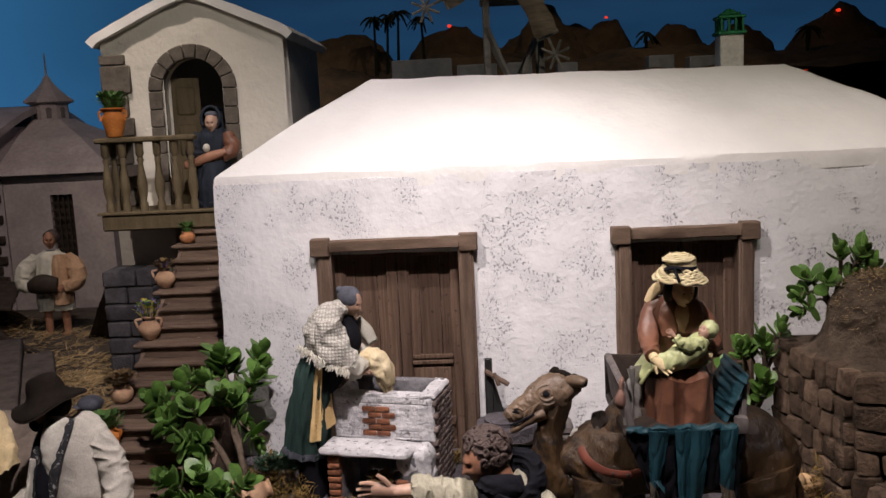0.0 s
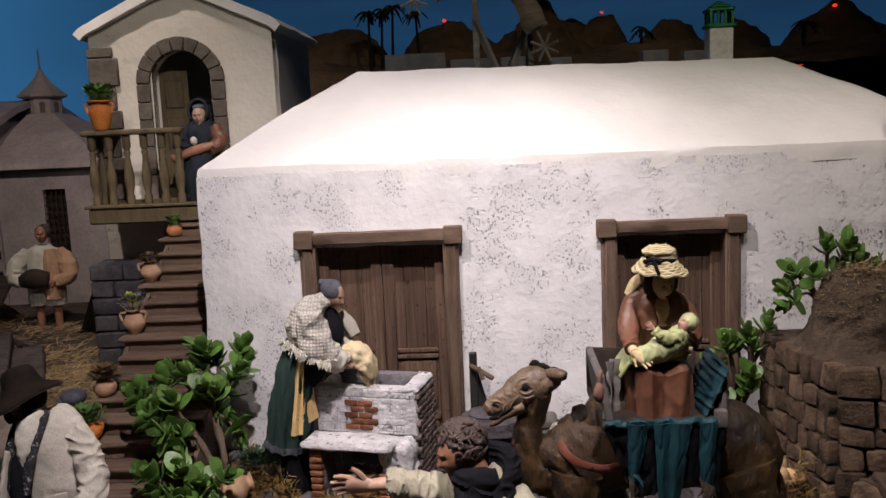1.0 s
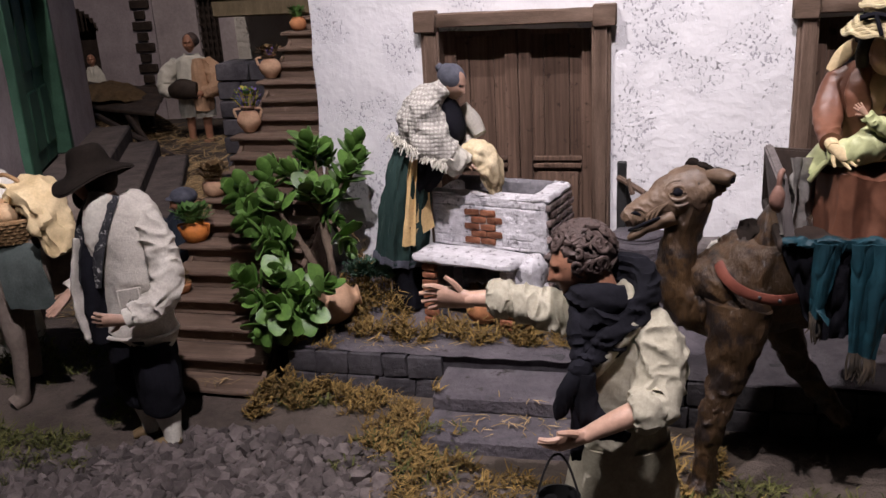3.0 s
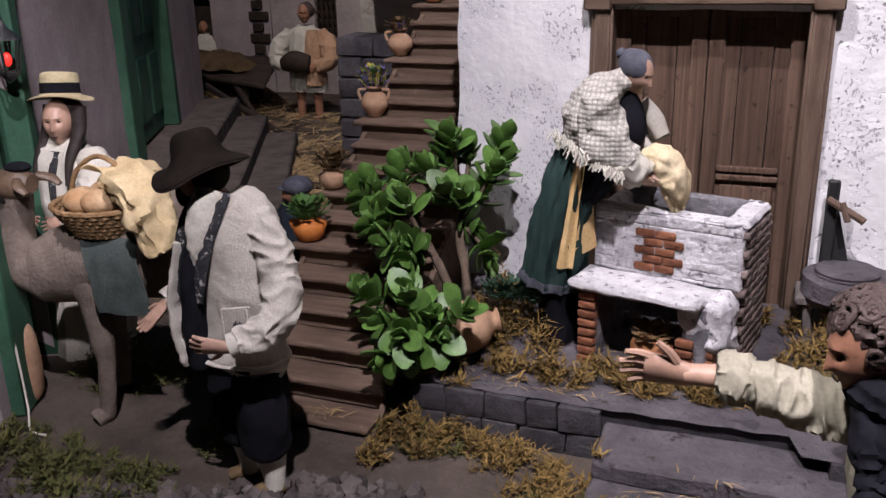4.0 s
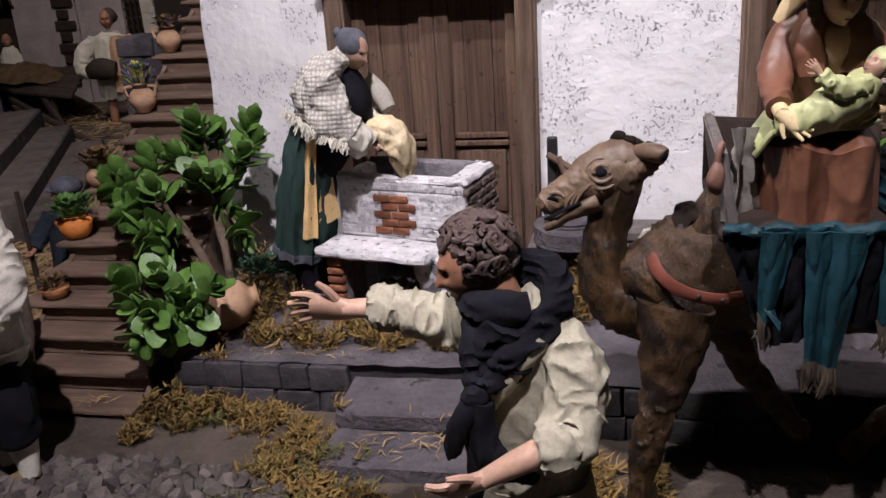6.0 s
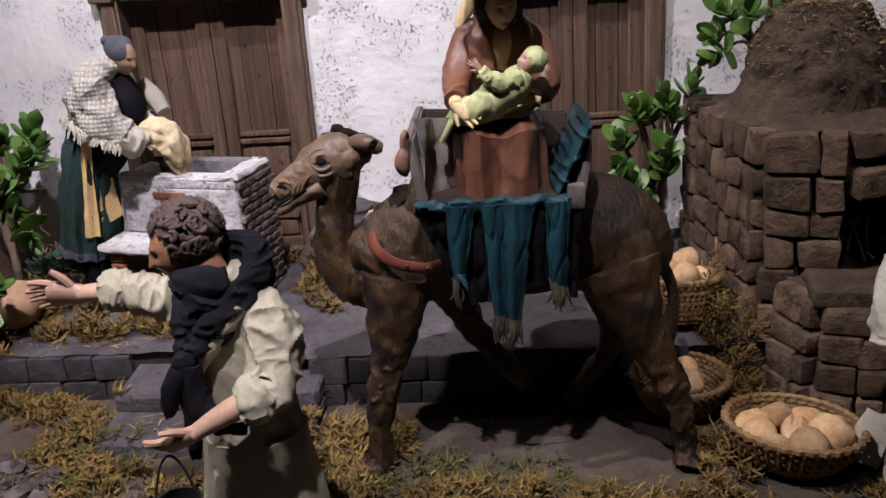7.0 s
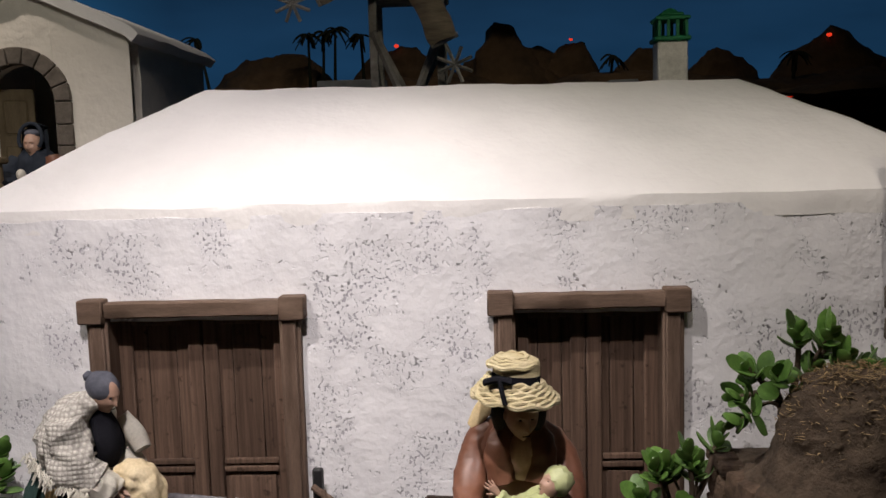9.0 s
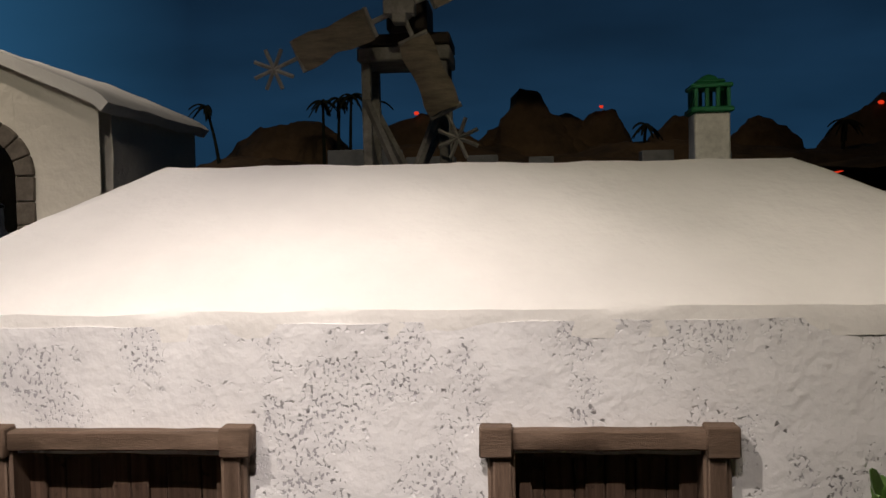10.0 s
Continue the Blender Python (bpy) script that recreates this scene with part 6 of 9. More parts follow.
for s in (-1, 1):
    sleeve(bm, [(-1.04 + 0.044 * s, 1.420, 0.556, 0.022, 0.022), (-1.04 + 0.072 * s, 1.400, 0.522, 0.030, 0.030), (-1.04 + 0.068 * s, 1.372, 0.486, 0.028, 0.028), (-1.04 + 0.040 * s, 1.352, 0.474, 0.018, 0.018)], 0, 0.06, 5)
    hand(bm, (-1.04 + 0.030 * s, 1.358, 0.474), (-s, -0.3, -0.1), (0, 0.5, 0.8), 0.030, 2)
    sweep(bm, [(-1.034 + 0.023 * s, 1.424, 0.625, 0.010, 0.013), (-1.034 + 0.027 * s, 1.414, 0.59, 0.009, 0.011), (-1.034 + 0.028 * s, 1.388, 0.556, 0.006, 0.007), (-1.034 + 0.030 * s, 1.374, 0.522, 0.003, 0.003)], 12, 1, 5)
sweep(bm, [(-1.034, 1.392, 0.566, 0.010, 0.004), (-1.034, 1.378, 0.53, 0.006, 0.004), (-1.034, 1.374, 0.49, 0.005, 0.003)], 10, 6, 4, (1, 0, 0))
head(bm, (-1.034, 1.408, 0.606), 0.0255, -68, 4, 2)
ball(bm, (-1.036, 1.428, 0.612), (0.027, 0.024, 0.031), 1, 18, 14)
hat(bm, (-1.036, 1.422, 0.639), 0.044, 0.027, 0.034, -70, -10, 3, 4, 0.004)
shift_from(bm, (-1.045, 1.425, 0.245), (-0.022, -0.012, -0.004))
statue("woman_in_white_figure", bm, mats, (-1.075, 1.425, 0.241), "woman figurine in white blouse with straw hat and long black hair")

# the man with the water skin, in the yard
bm = bmesh.new()
mats = [LINEN, TANSKIN, BROWNHAIR, CREAMCLOTH, DARKWOOD, PALECLAY]
X, Y, Z = -1.465, 2.87, 0.306
for s, dx in ((-1, 0.0), (1, 0.0)):
    drape(bm, [(X + 0.030 * s, Y, Z + 0.085, 0.032, 0.032), (X + 0.029 * s, Y, Z + 0.12, 0.033, 0.033), (X + 0.022 * s, Y, Z + 0.18, 0.034, 0.034)], 0, 0.05, 5, seed=33 + s)
    sweep(bm, [(X + 0.032 * s, Y, Z, 0.012), (X + 0.031 * s, Y, Z + 0.04, 0.013), (X + 0.030 * s, Y, Z + 0.1, 0.016)], 12, 1, 4)
    sweep(bm, [(X + 0.032 * s, Y + 0.012, Z + 0.006, 0.012, 0.008), (X + 0.036 * s, Y - 0.03, Z + 0.005, 0.012, 0.006)], 10, 1, 3)
    sleeve(bm, [(X + 0.050 * s, Y, Z + 0.265, 0.024, 0.024), (X + 0.085 * s, Y - 0.01, Z + 0.225, 0.030, 0.030), (X + 0.090 * s, Y - 0.03, Z + 0.185, 0.026, 0.026), (X + 0.056 * s, Y - 0.05, Z + 0.17, 0.016, 0.016)], 0 if s < 0 else 5, 0.07, 5)
    hand(bm, (X + 0.054 * s, Y - 0.05, Z + 0.17), (-s, -0.1, -0.1), (0, 0.4, 0.9), 0.034, 1)
drape(bm, [(X, Y, Z + 0.16, 0.055, 0.042), (X, Y, Z + 0.22, 0.056, 0.042), (X, Y, Z + 0.265, 0.056, 0.036), (X, Y, Z + 0.29, 0.026, 0.022)], 0, 0.04, 6, seed=35)
drape(bm, [(X + 0.034, Y - 0.012, Z + 0.11, 0.028, 0.036), (X + 0.036, Y - 0.012, Z + 0.20, 0.030, 0.038), (X + 0.036, Y - 0.006, Z + 0.275, 0.024, 0.032)], 5, 0.05, 5, seed=36)
vs = sweep(bm, [(X - 0.055, Y - 0.06, Z + 0.175, 0.012, 0.020), (X - 0.01, Y - 0.065, Z + 0.185, 0.022, 0.034), (X + 0.04, Y - 0.06, Z + 0.18, 0.014, 0.026)], 18, 4, 6, (0, 1, 0))
head(bm, (X + 0.004, Y - 0.008, Z + 0.325), 0.0245, -70, 6, 1)
vs = ball(bm, (X + 0.006, Y + 0.004, Z + 0.334), (0.026, 0.025, 0.026), 2, 16, 12)
roughen(vs, 0.003, 80, 37)
shift_from(bm, (X, Y, Z), (-0.195, 0.34, -0.058), 1.12)
statue("water_carrier_figure", bm, mats, (X - 0.195, Y + 0.34, Z - 0.058), "man figurine in white shirt and pink vest holding a basin")

# a small figure sitting behind the hay
bm = bmesh.new()
drape(bm, [(-2.44, 3.46, 0.40, 0.05, 0.04), (-2.44, 3.46, 0.46, 0.042, 0.034), (-2.44, 3.46, 0.50, 0.02, 0.02)], 0, 0.06, 6, seed=39)
head(bm, (-2.44, 3.455, 0.525), 0.022, -70, 0, 1)
shift_from(bm, (-2.44, 3.46, 0.40), (0.095, 0.13, 0.000))
statue("hay_worker_figure", bm, [LINEN, TANSKIN], (-2.345, 3.59, 0.40), "small figurine in white shirt sitting on the hay")

# the child with blue cap and stick beside the stair
bm = bmesh.new()
mats = [NAVYCLOTH, SCARFGREY, TANSKIN, DARKWOOD]
drape(bm, [(-0.850, 1.66, 0.262, 0.042, 0.040), (-0.845, 1.66, 0.33, 0.036, 0.036), (-0.838, 1.66, 0.40, 0.034, 0.030), (-0.832, 1.655, 0.425, 0.018, 0.016)], 0, 0.05, 6, seed=40)
head(bm, (-0.832, 1.650, 0.448), 0.021, -150, 10, 2)
vs = ball(bm, (-0.828, 1.652, 0.458), (0.026, 0.025, 0.017), 1, 16, 10)
ball(bm, (-0.846, 1.648, 0.455), (0.016, 0.018, 0.004), 1, 12, 8)
sleeve(bm, [(-0.865, 1.65, 0.41, 0.015), (-0.885, 1.635, 0.375, 0.015), (-0.888, 1.620, 0.36, 0.011)], 0, 0.05, 4)
hand(bm, (-0.888, 1.618, 0.36), (-0.1, -0.8, -0.3), (1, 0, 0), 0.022, 2)
sweep(bm, [(-0.890, 1.612, 0.262, 0.0045), (-0.892, 1.612, 0.462, 0.004)], 8, 3, 2)
statue("seated_child_figure", bm, mats, (-0.85, 1.66, 0.262), "child figurine in dark coat and blue cap leaning on a stick")

# the old woman with an infant on the balcony
bm = bmesh.new()
mats = [NAVYCLOTH, SKIN, SCARFGREY, TANSKIN, LINEN, REDBROWN]
X, Y, Z = -0.690, 2.235, 0.799
drape(bm, [(X - 0.012, Y - 0.045, Z, 0.034, 0.030), (X - 0.008, Y - 0.045, Z + 0.06, 0.034, 0.032), (X, Y - 0.025, Z + 0.105, 0.042, 0.042), (X, Y, Z + 0.13, 0.044, 0.036), (X, Y + 0.005, Z + 0.19, 0.044, 0.034), (X, Y + 0.005, Z + 0.215, 0.026, 0.022)], 0, 0.05, 6, seed=41)
head(bm, (X, Y - 0.008, Z + 0.228), 0.023, -92, 8, 1)
vs = sheet(bm, lambda u, v: Vector((X + (0.027 + 0.014 * v ** 2) * math.cos(math.pi * (u * 1.24 - 0.12)), Y + 0.006 + 0.022 * math.sin(math.pi * u) * (1 - 0.2 * v) - 0.020 * (1 - math.sin(math.pi * min(1, max(0, u)))) * (0.4 + 0.6 * v), Z + 0.266 - 0.090 * v - 0.006 * math.cos(2 * math.pi * u) * (1 - v))), 26, 16, 0)
vs += sheet(bm, lambda u, v: Vector((X + 0.027 * (1 - v) * math.cos(math.pi * (u * 1.24 - 0.12)), Y + 0.006 + 0.022 * math.sin(math.pi * u) * (1 - v) - 0.012 * v, Z + 0.266 + 0.010 * math.sin(v * 1.57))), 26, 6, 0)
folds(bm, vs, 0.0016, 60, 42)
sweep(bm, [(X + 0.026 * math.cos(a), Y - 0.018 + 0.006 * math.sin(a), Z + 0.242 + 0.032 * math.sin(a), 0.0042) for a in np.linspace(-0.7, math.pi + 0.7, 22)], 10, 0, 2)
ball(bm, (X, Y - 0.006, Z + 0.252), (0.019, 0.016, 0.010), 2, 18, 12)
for s in (-1, 1):
    sleeve(bm, [(X + 0.040 * s, Y, Z + 0.195, 0.019), (X + 0.055 * s, Y - 0.02, Z + 0.155, 0.021), (X + 0.030 * s, Y - 0.05, Z + 0.135, 0.015)], 0 if s < 0 else 5, 0.05, 4)
    hand(bm, (X + 0.028 * s, Y - 0.052, Z + 0.135), (-s, -0.1, 0.1), (0, 0.3, 0.9), 0.026, 1)
sweep(bm, [(X - 0.046, Y - 0.058, Z + 0.118, 0.008), (X - 0.02, Y - 0.062, Z + 0.130, 0.013), (X + 0.02, Y - 0.06, Z + 0.142, 0.013), (X + 0.046, Y - 0.055, Z + 0.15, 0.008)], 14, 3, 5)
ball(bm, (X - 0.058, Y - 0.058, Z + 0.118), 0.014, 3, 14, 10)
ball(bm, (X - 0.004, Y - 0.062, Z + 0.162), (0.010, 0.010, 0.012), 4, 12, 8)
for s in (-0.5, 0.5):
    sweep(bm, [(X - 0.012 + 0.03 * s, Y - 0.06, Z + 0.012, 0.010), (X - 0.016 + 0.03 * s, Y - 0.085, Z + 0.006, 0.009, 0.006)], 10, 0, 3)
shift_from(bm, (X, Y, Z), (-0.014, -0.012, 0.0), 0.92)
statue("old_woman_figure", bm, mats, (X, Y, Z), "old woman figurine in a dark hooded shawl holding an infant")


# ---- camels ----
bm = bmesh.new()
mats = [CAMELHIDE, HEADHIDE, BLACKCLOTH, DARKFELT]
vs = sweep(bm, [(0.080, 1.205, 0.462, 0.018, 0.020), (0.098, 1.205, 0.478, 0.036, 0.042), (0.130, 1.205, 0.488, 0.048, 0.058), (0.180, 1.205, 0.498, 0.051, 0.062), (0.240, 1.205, 0.504, 0.052, 0.066), (0.300, 1.205, 0.502, 0.052, 0.066), (0.350, 1.205, 0.490, 0.050, 0.060), (0.385, 1.205, 0.468, 0.038, 0.046), (0.402, 1.205, 0.455, 0.014, 0.018)], 56, 0, 12, (0, 1, 0))
roughen(vs, 0.005, 24, 50)
folds(bm, vs, 0.0022, 46, 50, (0.7, 1, 1))
vs = sweep(bm, [(0.140, 1.205, 0.488, 0.034, 0.044), (0.100, 1.205, 0.462, 0.031, 0.040), (0.068, 1.205, 0.466, 0.026, 0.031), (0.054, 1.205, 0.500, 0.021, 0.024), (0.060, 1.205, 0.545, 0.018, 0.0205), (0.071, 1.205, 0.585, 0.018, 0.020), (0.068, 1.205, 0.608, 0.014, 0.014)], 44, 0, 12, (0, 1, 0))
roughen(vs, 0.003, 36, 51)
folds(bm, vs, 0.0030, 44, 52, (1.2, 1, 0.45))
# shoulder and thigh muscle
for c, r in (((0.128, 1.172, 0.462), (0.030, 0.020, 0.050)), ((0.358, 1.172, 0.470), (0.036, 0.020, 0.052)), ((0.152, 1.236, 0.465), (0.026, 0.018, 0.040))):
    vs = ball(bm, c, r, 0, 26, 18, (0, 12, 0))
    roughen(vs, 0.004, 40, c[0])
vs = ball(bm, (0.176, 1.205, 0.548), (0.050, 0.043, 0.036), 0, 30, 20, (0, -28, 0))
roughen(vs, 0.005, 40, 52)
vs = ball(bm, (0.140, 1.205, 0.545), (0.022, 0.022, 0.016), 3, 26, 18)
roughen(vs, 0.007, 90, 53)
vs = ball(bm, (0.235, 1.205, 0.545), (0.075, 0.045, 0.035), 0, 20, 14)
HEADFROM = len(bm.verts)
vs = sweep(bm, [(0.104, 1.205, 0.604, 0.011, 0.012), (0.092, 1.205, 0.604, 0.020, 0.020), (0.072, 1.205, 0.600, 0.0215, 0.0290), (0.048, 1.205, 0.590, 0.0200, 0.0260), (0.028, 1.205, 0.579, 0.0165, 0.0195), (0.010, 1.205, 0.5695, 0.0140, 0.0160), (-0.002, 1.205, 0.563, 0.0115, 0.0125), (-0.008, 1.205, 0.559, 0.005, 0.007)], 48, 1, 14, (0, 1, 0))
roughen(vs, 0.0018, 60, 54)
folds(bm, vs, 0.0010, 130, 55)
# lower jaw with a hanging lip
vs = sweep(bm, [(0.050, 1.205, 0.567, 0.015, 0.012), (0.030, 1.205, 0.557, 0.0135, 0.0085), (0.012, 1.205, 0.547, 0.0105, 0.0065), (0.002, 1.205, 0.541, 0.0085, 0.0060), (-0.003, 1.205, 0.538, 0.004, 0.003)], 24, 1, 8, (0, 1, 0))
roughen(vs, 0.0016, 90, 56)
for s in (-1, 1):
    # eye between heavy lids
    ball(bm, (0.054, 1.205 + 0.0185 * s, 0.594), (0.0066, 0.0040, 0.0058), 2, 16, 12)
    for k in range(4):
        w, h = 0.0078 + 0.0034 * k, 0.0068 + 0.0032 * k
        a0, a1 = ((-0.2, 3.4), (2.9, 6.6), (-0.1, 3.0), (3.2, 5.6))[k]
        sweep(bm, [(0.054 + w * math.cos(q), 1.205 + (0.0205 - 0.0011 * k - 0.12 * abs(math.cos(q)) * w) * s, 0.594 + h * math.sin(q), 0.0024 - 0.0002 * k) for q in np.linspace(a0, a1, 10)], 8, 1, 3)
    # cheek creases
    for k in range(3):
        sweep(bm, [(0.044 - 0.006 * k, 1.205 + 0.0180 * s, 0.582 - 0.003 * k, 0.0012), (0.034 - 0.006 * k, 1.205 + (0.0172 - 0.001 * k) * s, 0.573 - 0.003 * k, 0.0022), (0.028 - 0.005 * k, 1.205 + (0.0150 - 0.001 * k) * s, 0.562 - 0.003 * k, 0.0010)], 7, 1, 4)
    # cupped ear with a dark hollow
    sweep(bm, [(0.086, 1.205 + 0.013 * s, 0.613, 0.0050, 0.0060), (0.095, 1.205 + 0.019 * s, 0.613, 0.0080, 0.0085), (0.105, 1.205 + 0.025 * s, 0.611, 0.0098, 0.0092), (0.112, 1.205 + 0.029 * s, 0.609, 0.0088, 0.0080), (0.114, 1.205 + 0.030 * s, 0.608, 0.0060, 0.0056)], 22, 1, 6, (0, 1, 0))
    ball(bm, (0.1130, 1.205 + 0.0297 * s, 0.6085), (0.0026, 0.0060, 0.0056), 2, 14, 10, (0, 0, 30 * s))
    # nostril and mouth line
    sweep(bm, [(-0.001, 1.205 + 0.0098 * s, 0.567, 0.0012), (0.006, 1.205 + 0.0128 * s, 0.569, 0.0024), (0.012, 1.205 + 0.0142 * s, 0.5665, 0.0010)], 8, 2, 4)
    sweep(bm, [(0.004, 1.205 + 0.0122 * s, 0.5735, 0.0016), (0.011, 1.205 + 0.0146 * s, 0.5740, 0.0020), (0.017, 1.205 + 0.0150 * s, 0.5700, 0.0012)], 8, 1, 4)
    sweep(bm, [(0.034, 1.205 + 0.0155 * s, 0.5645, 0.0016), (0.018, 1.205 + 0.0142 * s, 0.557, 0.0020), (0.006, 1.205 + 0.0110 * s, 0.551, 0.0020), (-0.002, 1.205 + 0.0060 * s, 0.548, 0.0016)], 7, 2, 4)
for k in range(7):
    vs = ball(bm, (0.070 + 0.006 * k, 1.205 + 0.005 * math.sin(2 * k), 0.6285 - 0.0022 * k), (0.009, 0.010, 0.0050), 3, 16, 10, (0, 20, 0))
    roughen(vs, 0.003, 120, 56 + k)
for v in list(bm.verts)[HEADFROM:]:
    v.co = Vector((0.083, 1.205, 0.596)) + Matrix.Rotation(radians(-18), 3, "X") @ (v.co - Vector((0.086, 1.205, 0.600))) * 0.93
for rows in ([(0.122, 1.168, 0.475, 0.028, 0.036), (0.116, 1.158, 0.42, 0.020, 0.026), (0.106, 1.151, 0.375, 0.0135, 0.017), (0.100, 1.149, 0.350, 0.0150, 0.0175), (0.096, 1.148, 0.334, 0.0125, 0.0140), (0.092, 1.147, 0.30, 0.0105, 0.0115), (0.090, 1.146, 0.268, 0.0115, 0.0125), (0.084, 1.142, 0.250, 0.0170, 0.0120)],
             [(0.150, 1.236, 0.46, 0.022, 0.030), (0.182, 1.24, 0.41, 0.017, 0.020), (0.200, 1.245, 0.368, 0.013, 0.015), (0.226, 1.245, 0.335, 0.011, 0.012), (0.246, 1.245, 0.31, 0.012, 0.012), (0.256, 1.24, 0.296, 0.009, 0.010)],
             [(0.352, 1.170, 0.475, 0.030, 0.044), (0.366, 1.162, 0.43, 0.024, 0.032), (0.392, 1.155, 0.375, 0.0155, 0.020), (0.408, 1.151, 0.342, 0.0130, 0.0165), (0.414, 1.150, 0.322, 0.0105, 0.0125), (0.420, 1.149, 0.290, 0.0100, 0.0105), (0.424, 1.147, 0.264, 0.0110, 0.0115), (0.422, 1.140, 0.250, 0.0165, 0.0130)],
             [(0.345, 1.238, 0.47, 0.028, 0.036), (0.355, 1.25, 0.40, 0.020, 0.024), (0.360, 1.258, 0.345, 0.013, 0.014), (0.338, 1.27, 0.30, 0.011, 0.012), (0.322, 1.28, 0.268, 0.012, 0.013), (0.312, 1.28, 0.252, 0.016, 0.012)]):
    vs = sweep(bm, rows, 30, 0, 12, (0, 1, 0))
    roughen(vs, 0.0035, 45, rows[0][0])
    folds(bm, vs, 0.0022, 70, rows[0][0], (1, 1, 0.6))
sweep(bm, [(0.398, 1.205, 0.47, 0.008), (0.416, 1.203, 0.43, 0.006), (0.414, 1.200, 0.385, 0.008), (0.412, 1.200, 0.360, 0.003)], 12, 0, 6)
statue("camel_figure", bm, mats, (0.24, 1.205, 0.247), "brown painted walking camel figurine with a pale face")

bm = bmesh.new()
mats = [GREYHIDE, HEADHIDE, BLACKCLOTH, IRON]
vs = sweep(bm, [(-1.010, 1.260, 0.432, 0.018, 0.022), (-0.985, 1.262, 0.435, 0.036, 0.044), (-0.940, 1.27, 0.445, 0.045, 0.054), (-0.880, 1.28, 0.462, 0.050, 0.062), (-0.810, 1.295, 0.475, 0.052, 0.068), (-0.740, 1.31, 0.470, 0.048, 0.060), (-0.700, 1.32, 0.455, 0.025, 0.03)], 28, 0, 6, (0, 1, 0))
roughen(vs, 0.004, 30, 60)
ball(bm, (-0.82, 1.293, 0.525), (0.070, 0.040, 0.040), 0, 18, 12)
vs = sweep(bm, [(-0.950, 1.265, 0.455, 0.032, 0.040), (-0.990, 1.255, 0.436, 0.028, 0.038), (-1.012, 1.25, 0.455, 0.023, 0.030), (-1.010, 1.248, 0.50, 0.020, 0.024), (-0.996, 1.246, 0.535, 0.018, 0.020), (-0.992, 1.246, 0.555, 0.012, 0.012)], 20, 0, 6, (0, 1, 0))
roughen(vs, 0.003, 45, 61)
vs = sweep(bm, [(-0.968, 1.246, 0.556, 0.012, 0.012), (-0.985, 1.244, 0.556, 0.021, 0.022), (-1.008, 1.242, 0.552, 0.020, 0.020), (-1.030, 1.240, 0.540, 0.015, 0.015), (-1.048, 1.239, 0.528, 0.012, 0.012), (-1.054, 1.239, 0.524, 0.005, 0.005)], 20, 1, 6, (0, 1, 0))
for s in (-1, 1):
    sweep(bm, [(-0.975, 1.245 + 0.016 * s, 0.562, 0.006), (-0.962, 1.245 + 0.026 * s, 0.558, 0.008, 0.005), (-0.950, 1.245 + 0.028 * s, 0.550, 0.004, 0.003)], 10, 1, 4)
    ball(bm, (-1.008, 1.243 + 0.019 * s, 0.557), (0.005, 0.004, 0.004), 2, 8, 6)
ball(bm, (-0.986, 1.245, 0.576), (0.018, 0.015, 0.007), 2, 12, 8)
# halter and lead
for x in (-1.000, -1.030):
    z = 0.5515 if x > -1.01 else 0.540
    r = 0.0215 if x > -1.01 else 0.0162
    sweep(bm, [(x, 1.2415 + r * math.cos(a), z + r * math.sin(a), 0.0022) for a in np.linspace(0, 2 * math.pi, 13)], 6, 3, 2)
for rows in ([(-0.905, 1.252, 0.44, 0.022, 0.030), (-0.895, 1.243, 0.38, 0.016, 0.019), (-0.890, 1.238, 0.330, 0.012, 0.013), (-0.892, 1.236, 0.28, 0.010, 0.011), (-0.895, 1.235, 0.255, 0.012, 0.012), (-0.905, 1.225, 0.246, 0.015, 0.012)],
             [(-0.935, 1.300, 0.43, 0.020, 0.026), (-0.93, 1.31, 0.36, 0.014, 0.015), (-0.93, 1.312, 0.29, 0.010, 0.011), (-0.935, 1.31, 0.252, 0.014, 0.012)],
             [(-0.735, 1.280, 0.44, 0.024, 0.034), (-0.72, 1.275, 0.38, 0.018, 0.022), (-0.715, 1.272, 0.31, 0.011, 0.012), (-0.72, 1.27, 0.250, 0.014, 0.012)],
             [(-0.735, 1.345, 0.44, 0.024, 0.032), (-0.725, 1.35, 0.36, 0.016, 0.018), (-0.73, 1.35, 0.29, 0.011, 0.012), (-0.73, 1.35, 0.250, 0.014, 0.012)]):
    vs = sweep(bm, rows, 16, 0, 6, (0, 1, 0))
    roughen(vs, 0.003, 40, rows[0][0])
statue("grey_camel_figure", bm, mats, (-0.87, 1.28, 0.247), "grey-brown standing camel figurine with a dark halter")


# ---- the brick washing trough ----
O2, U2, V2 = Vector((-0.312, 1.492)), Vector((0.973, -0.232)), Vector((0.232, 0.973))


def tplace(u, v, z):
    p = O2 + U2 * u + V2 * v
    return Vector((p.x, p.y, z))


def tbox(bm, u0, u1, v0, v1, z0, z1, bev=0.003, cuts=0):
    vs = box(bm, u0, u1, v0, v1, z0, z1, bev)
    if cuts:
        bmesh.ops.subdivide_edges(bm, edges=list({e for v in vs for e in v.link_edges if e.calc_length() > 0.02}), cuts=cuts, use_grid_fill=True)
        vs = bm.verts[:]
    for v in vs:
        v.co = tplace(*v.co)
    return vs


trough = thing("washing_trough", (-0.21, 1.52, 0.315), "whitewashed brick washing trough with flaked paint and a front shelf", "trough")
TV = 0.014


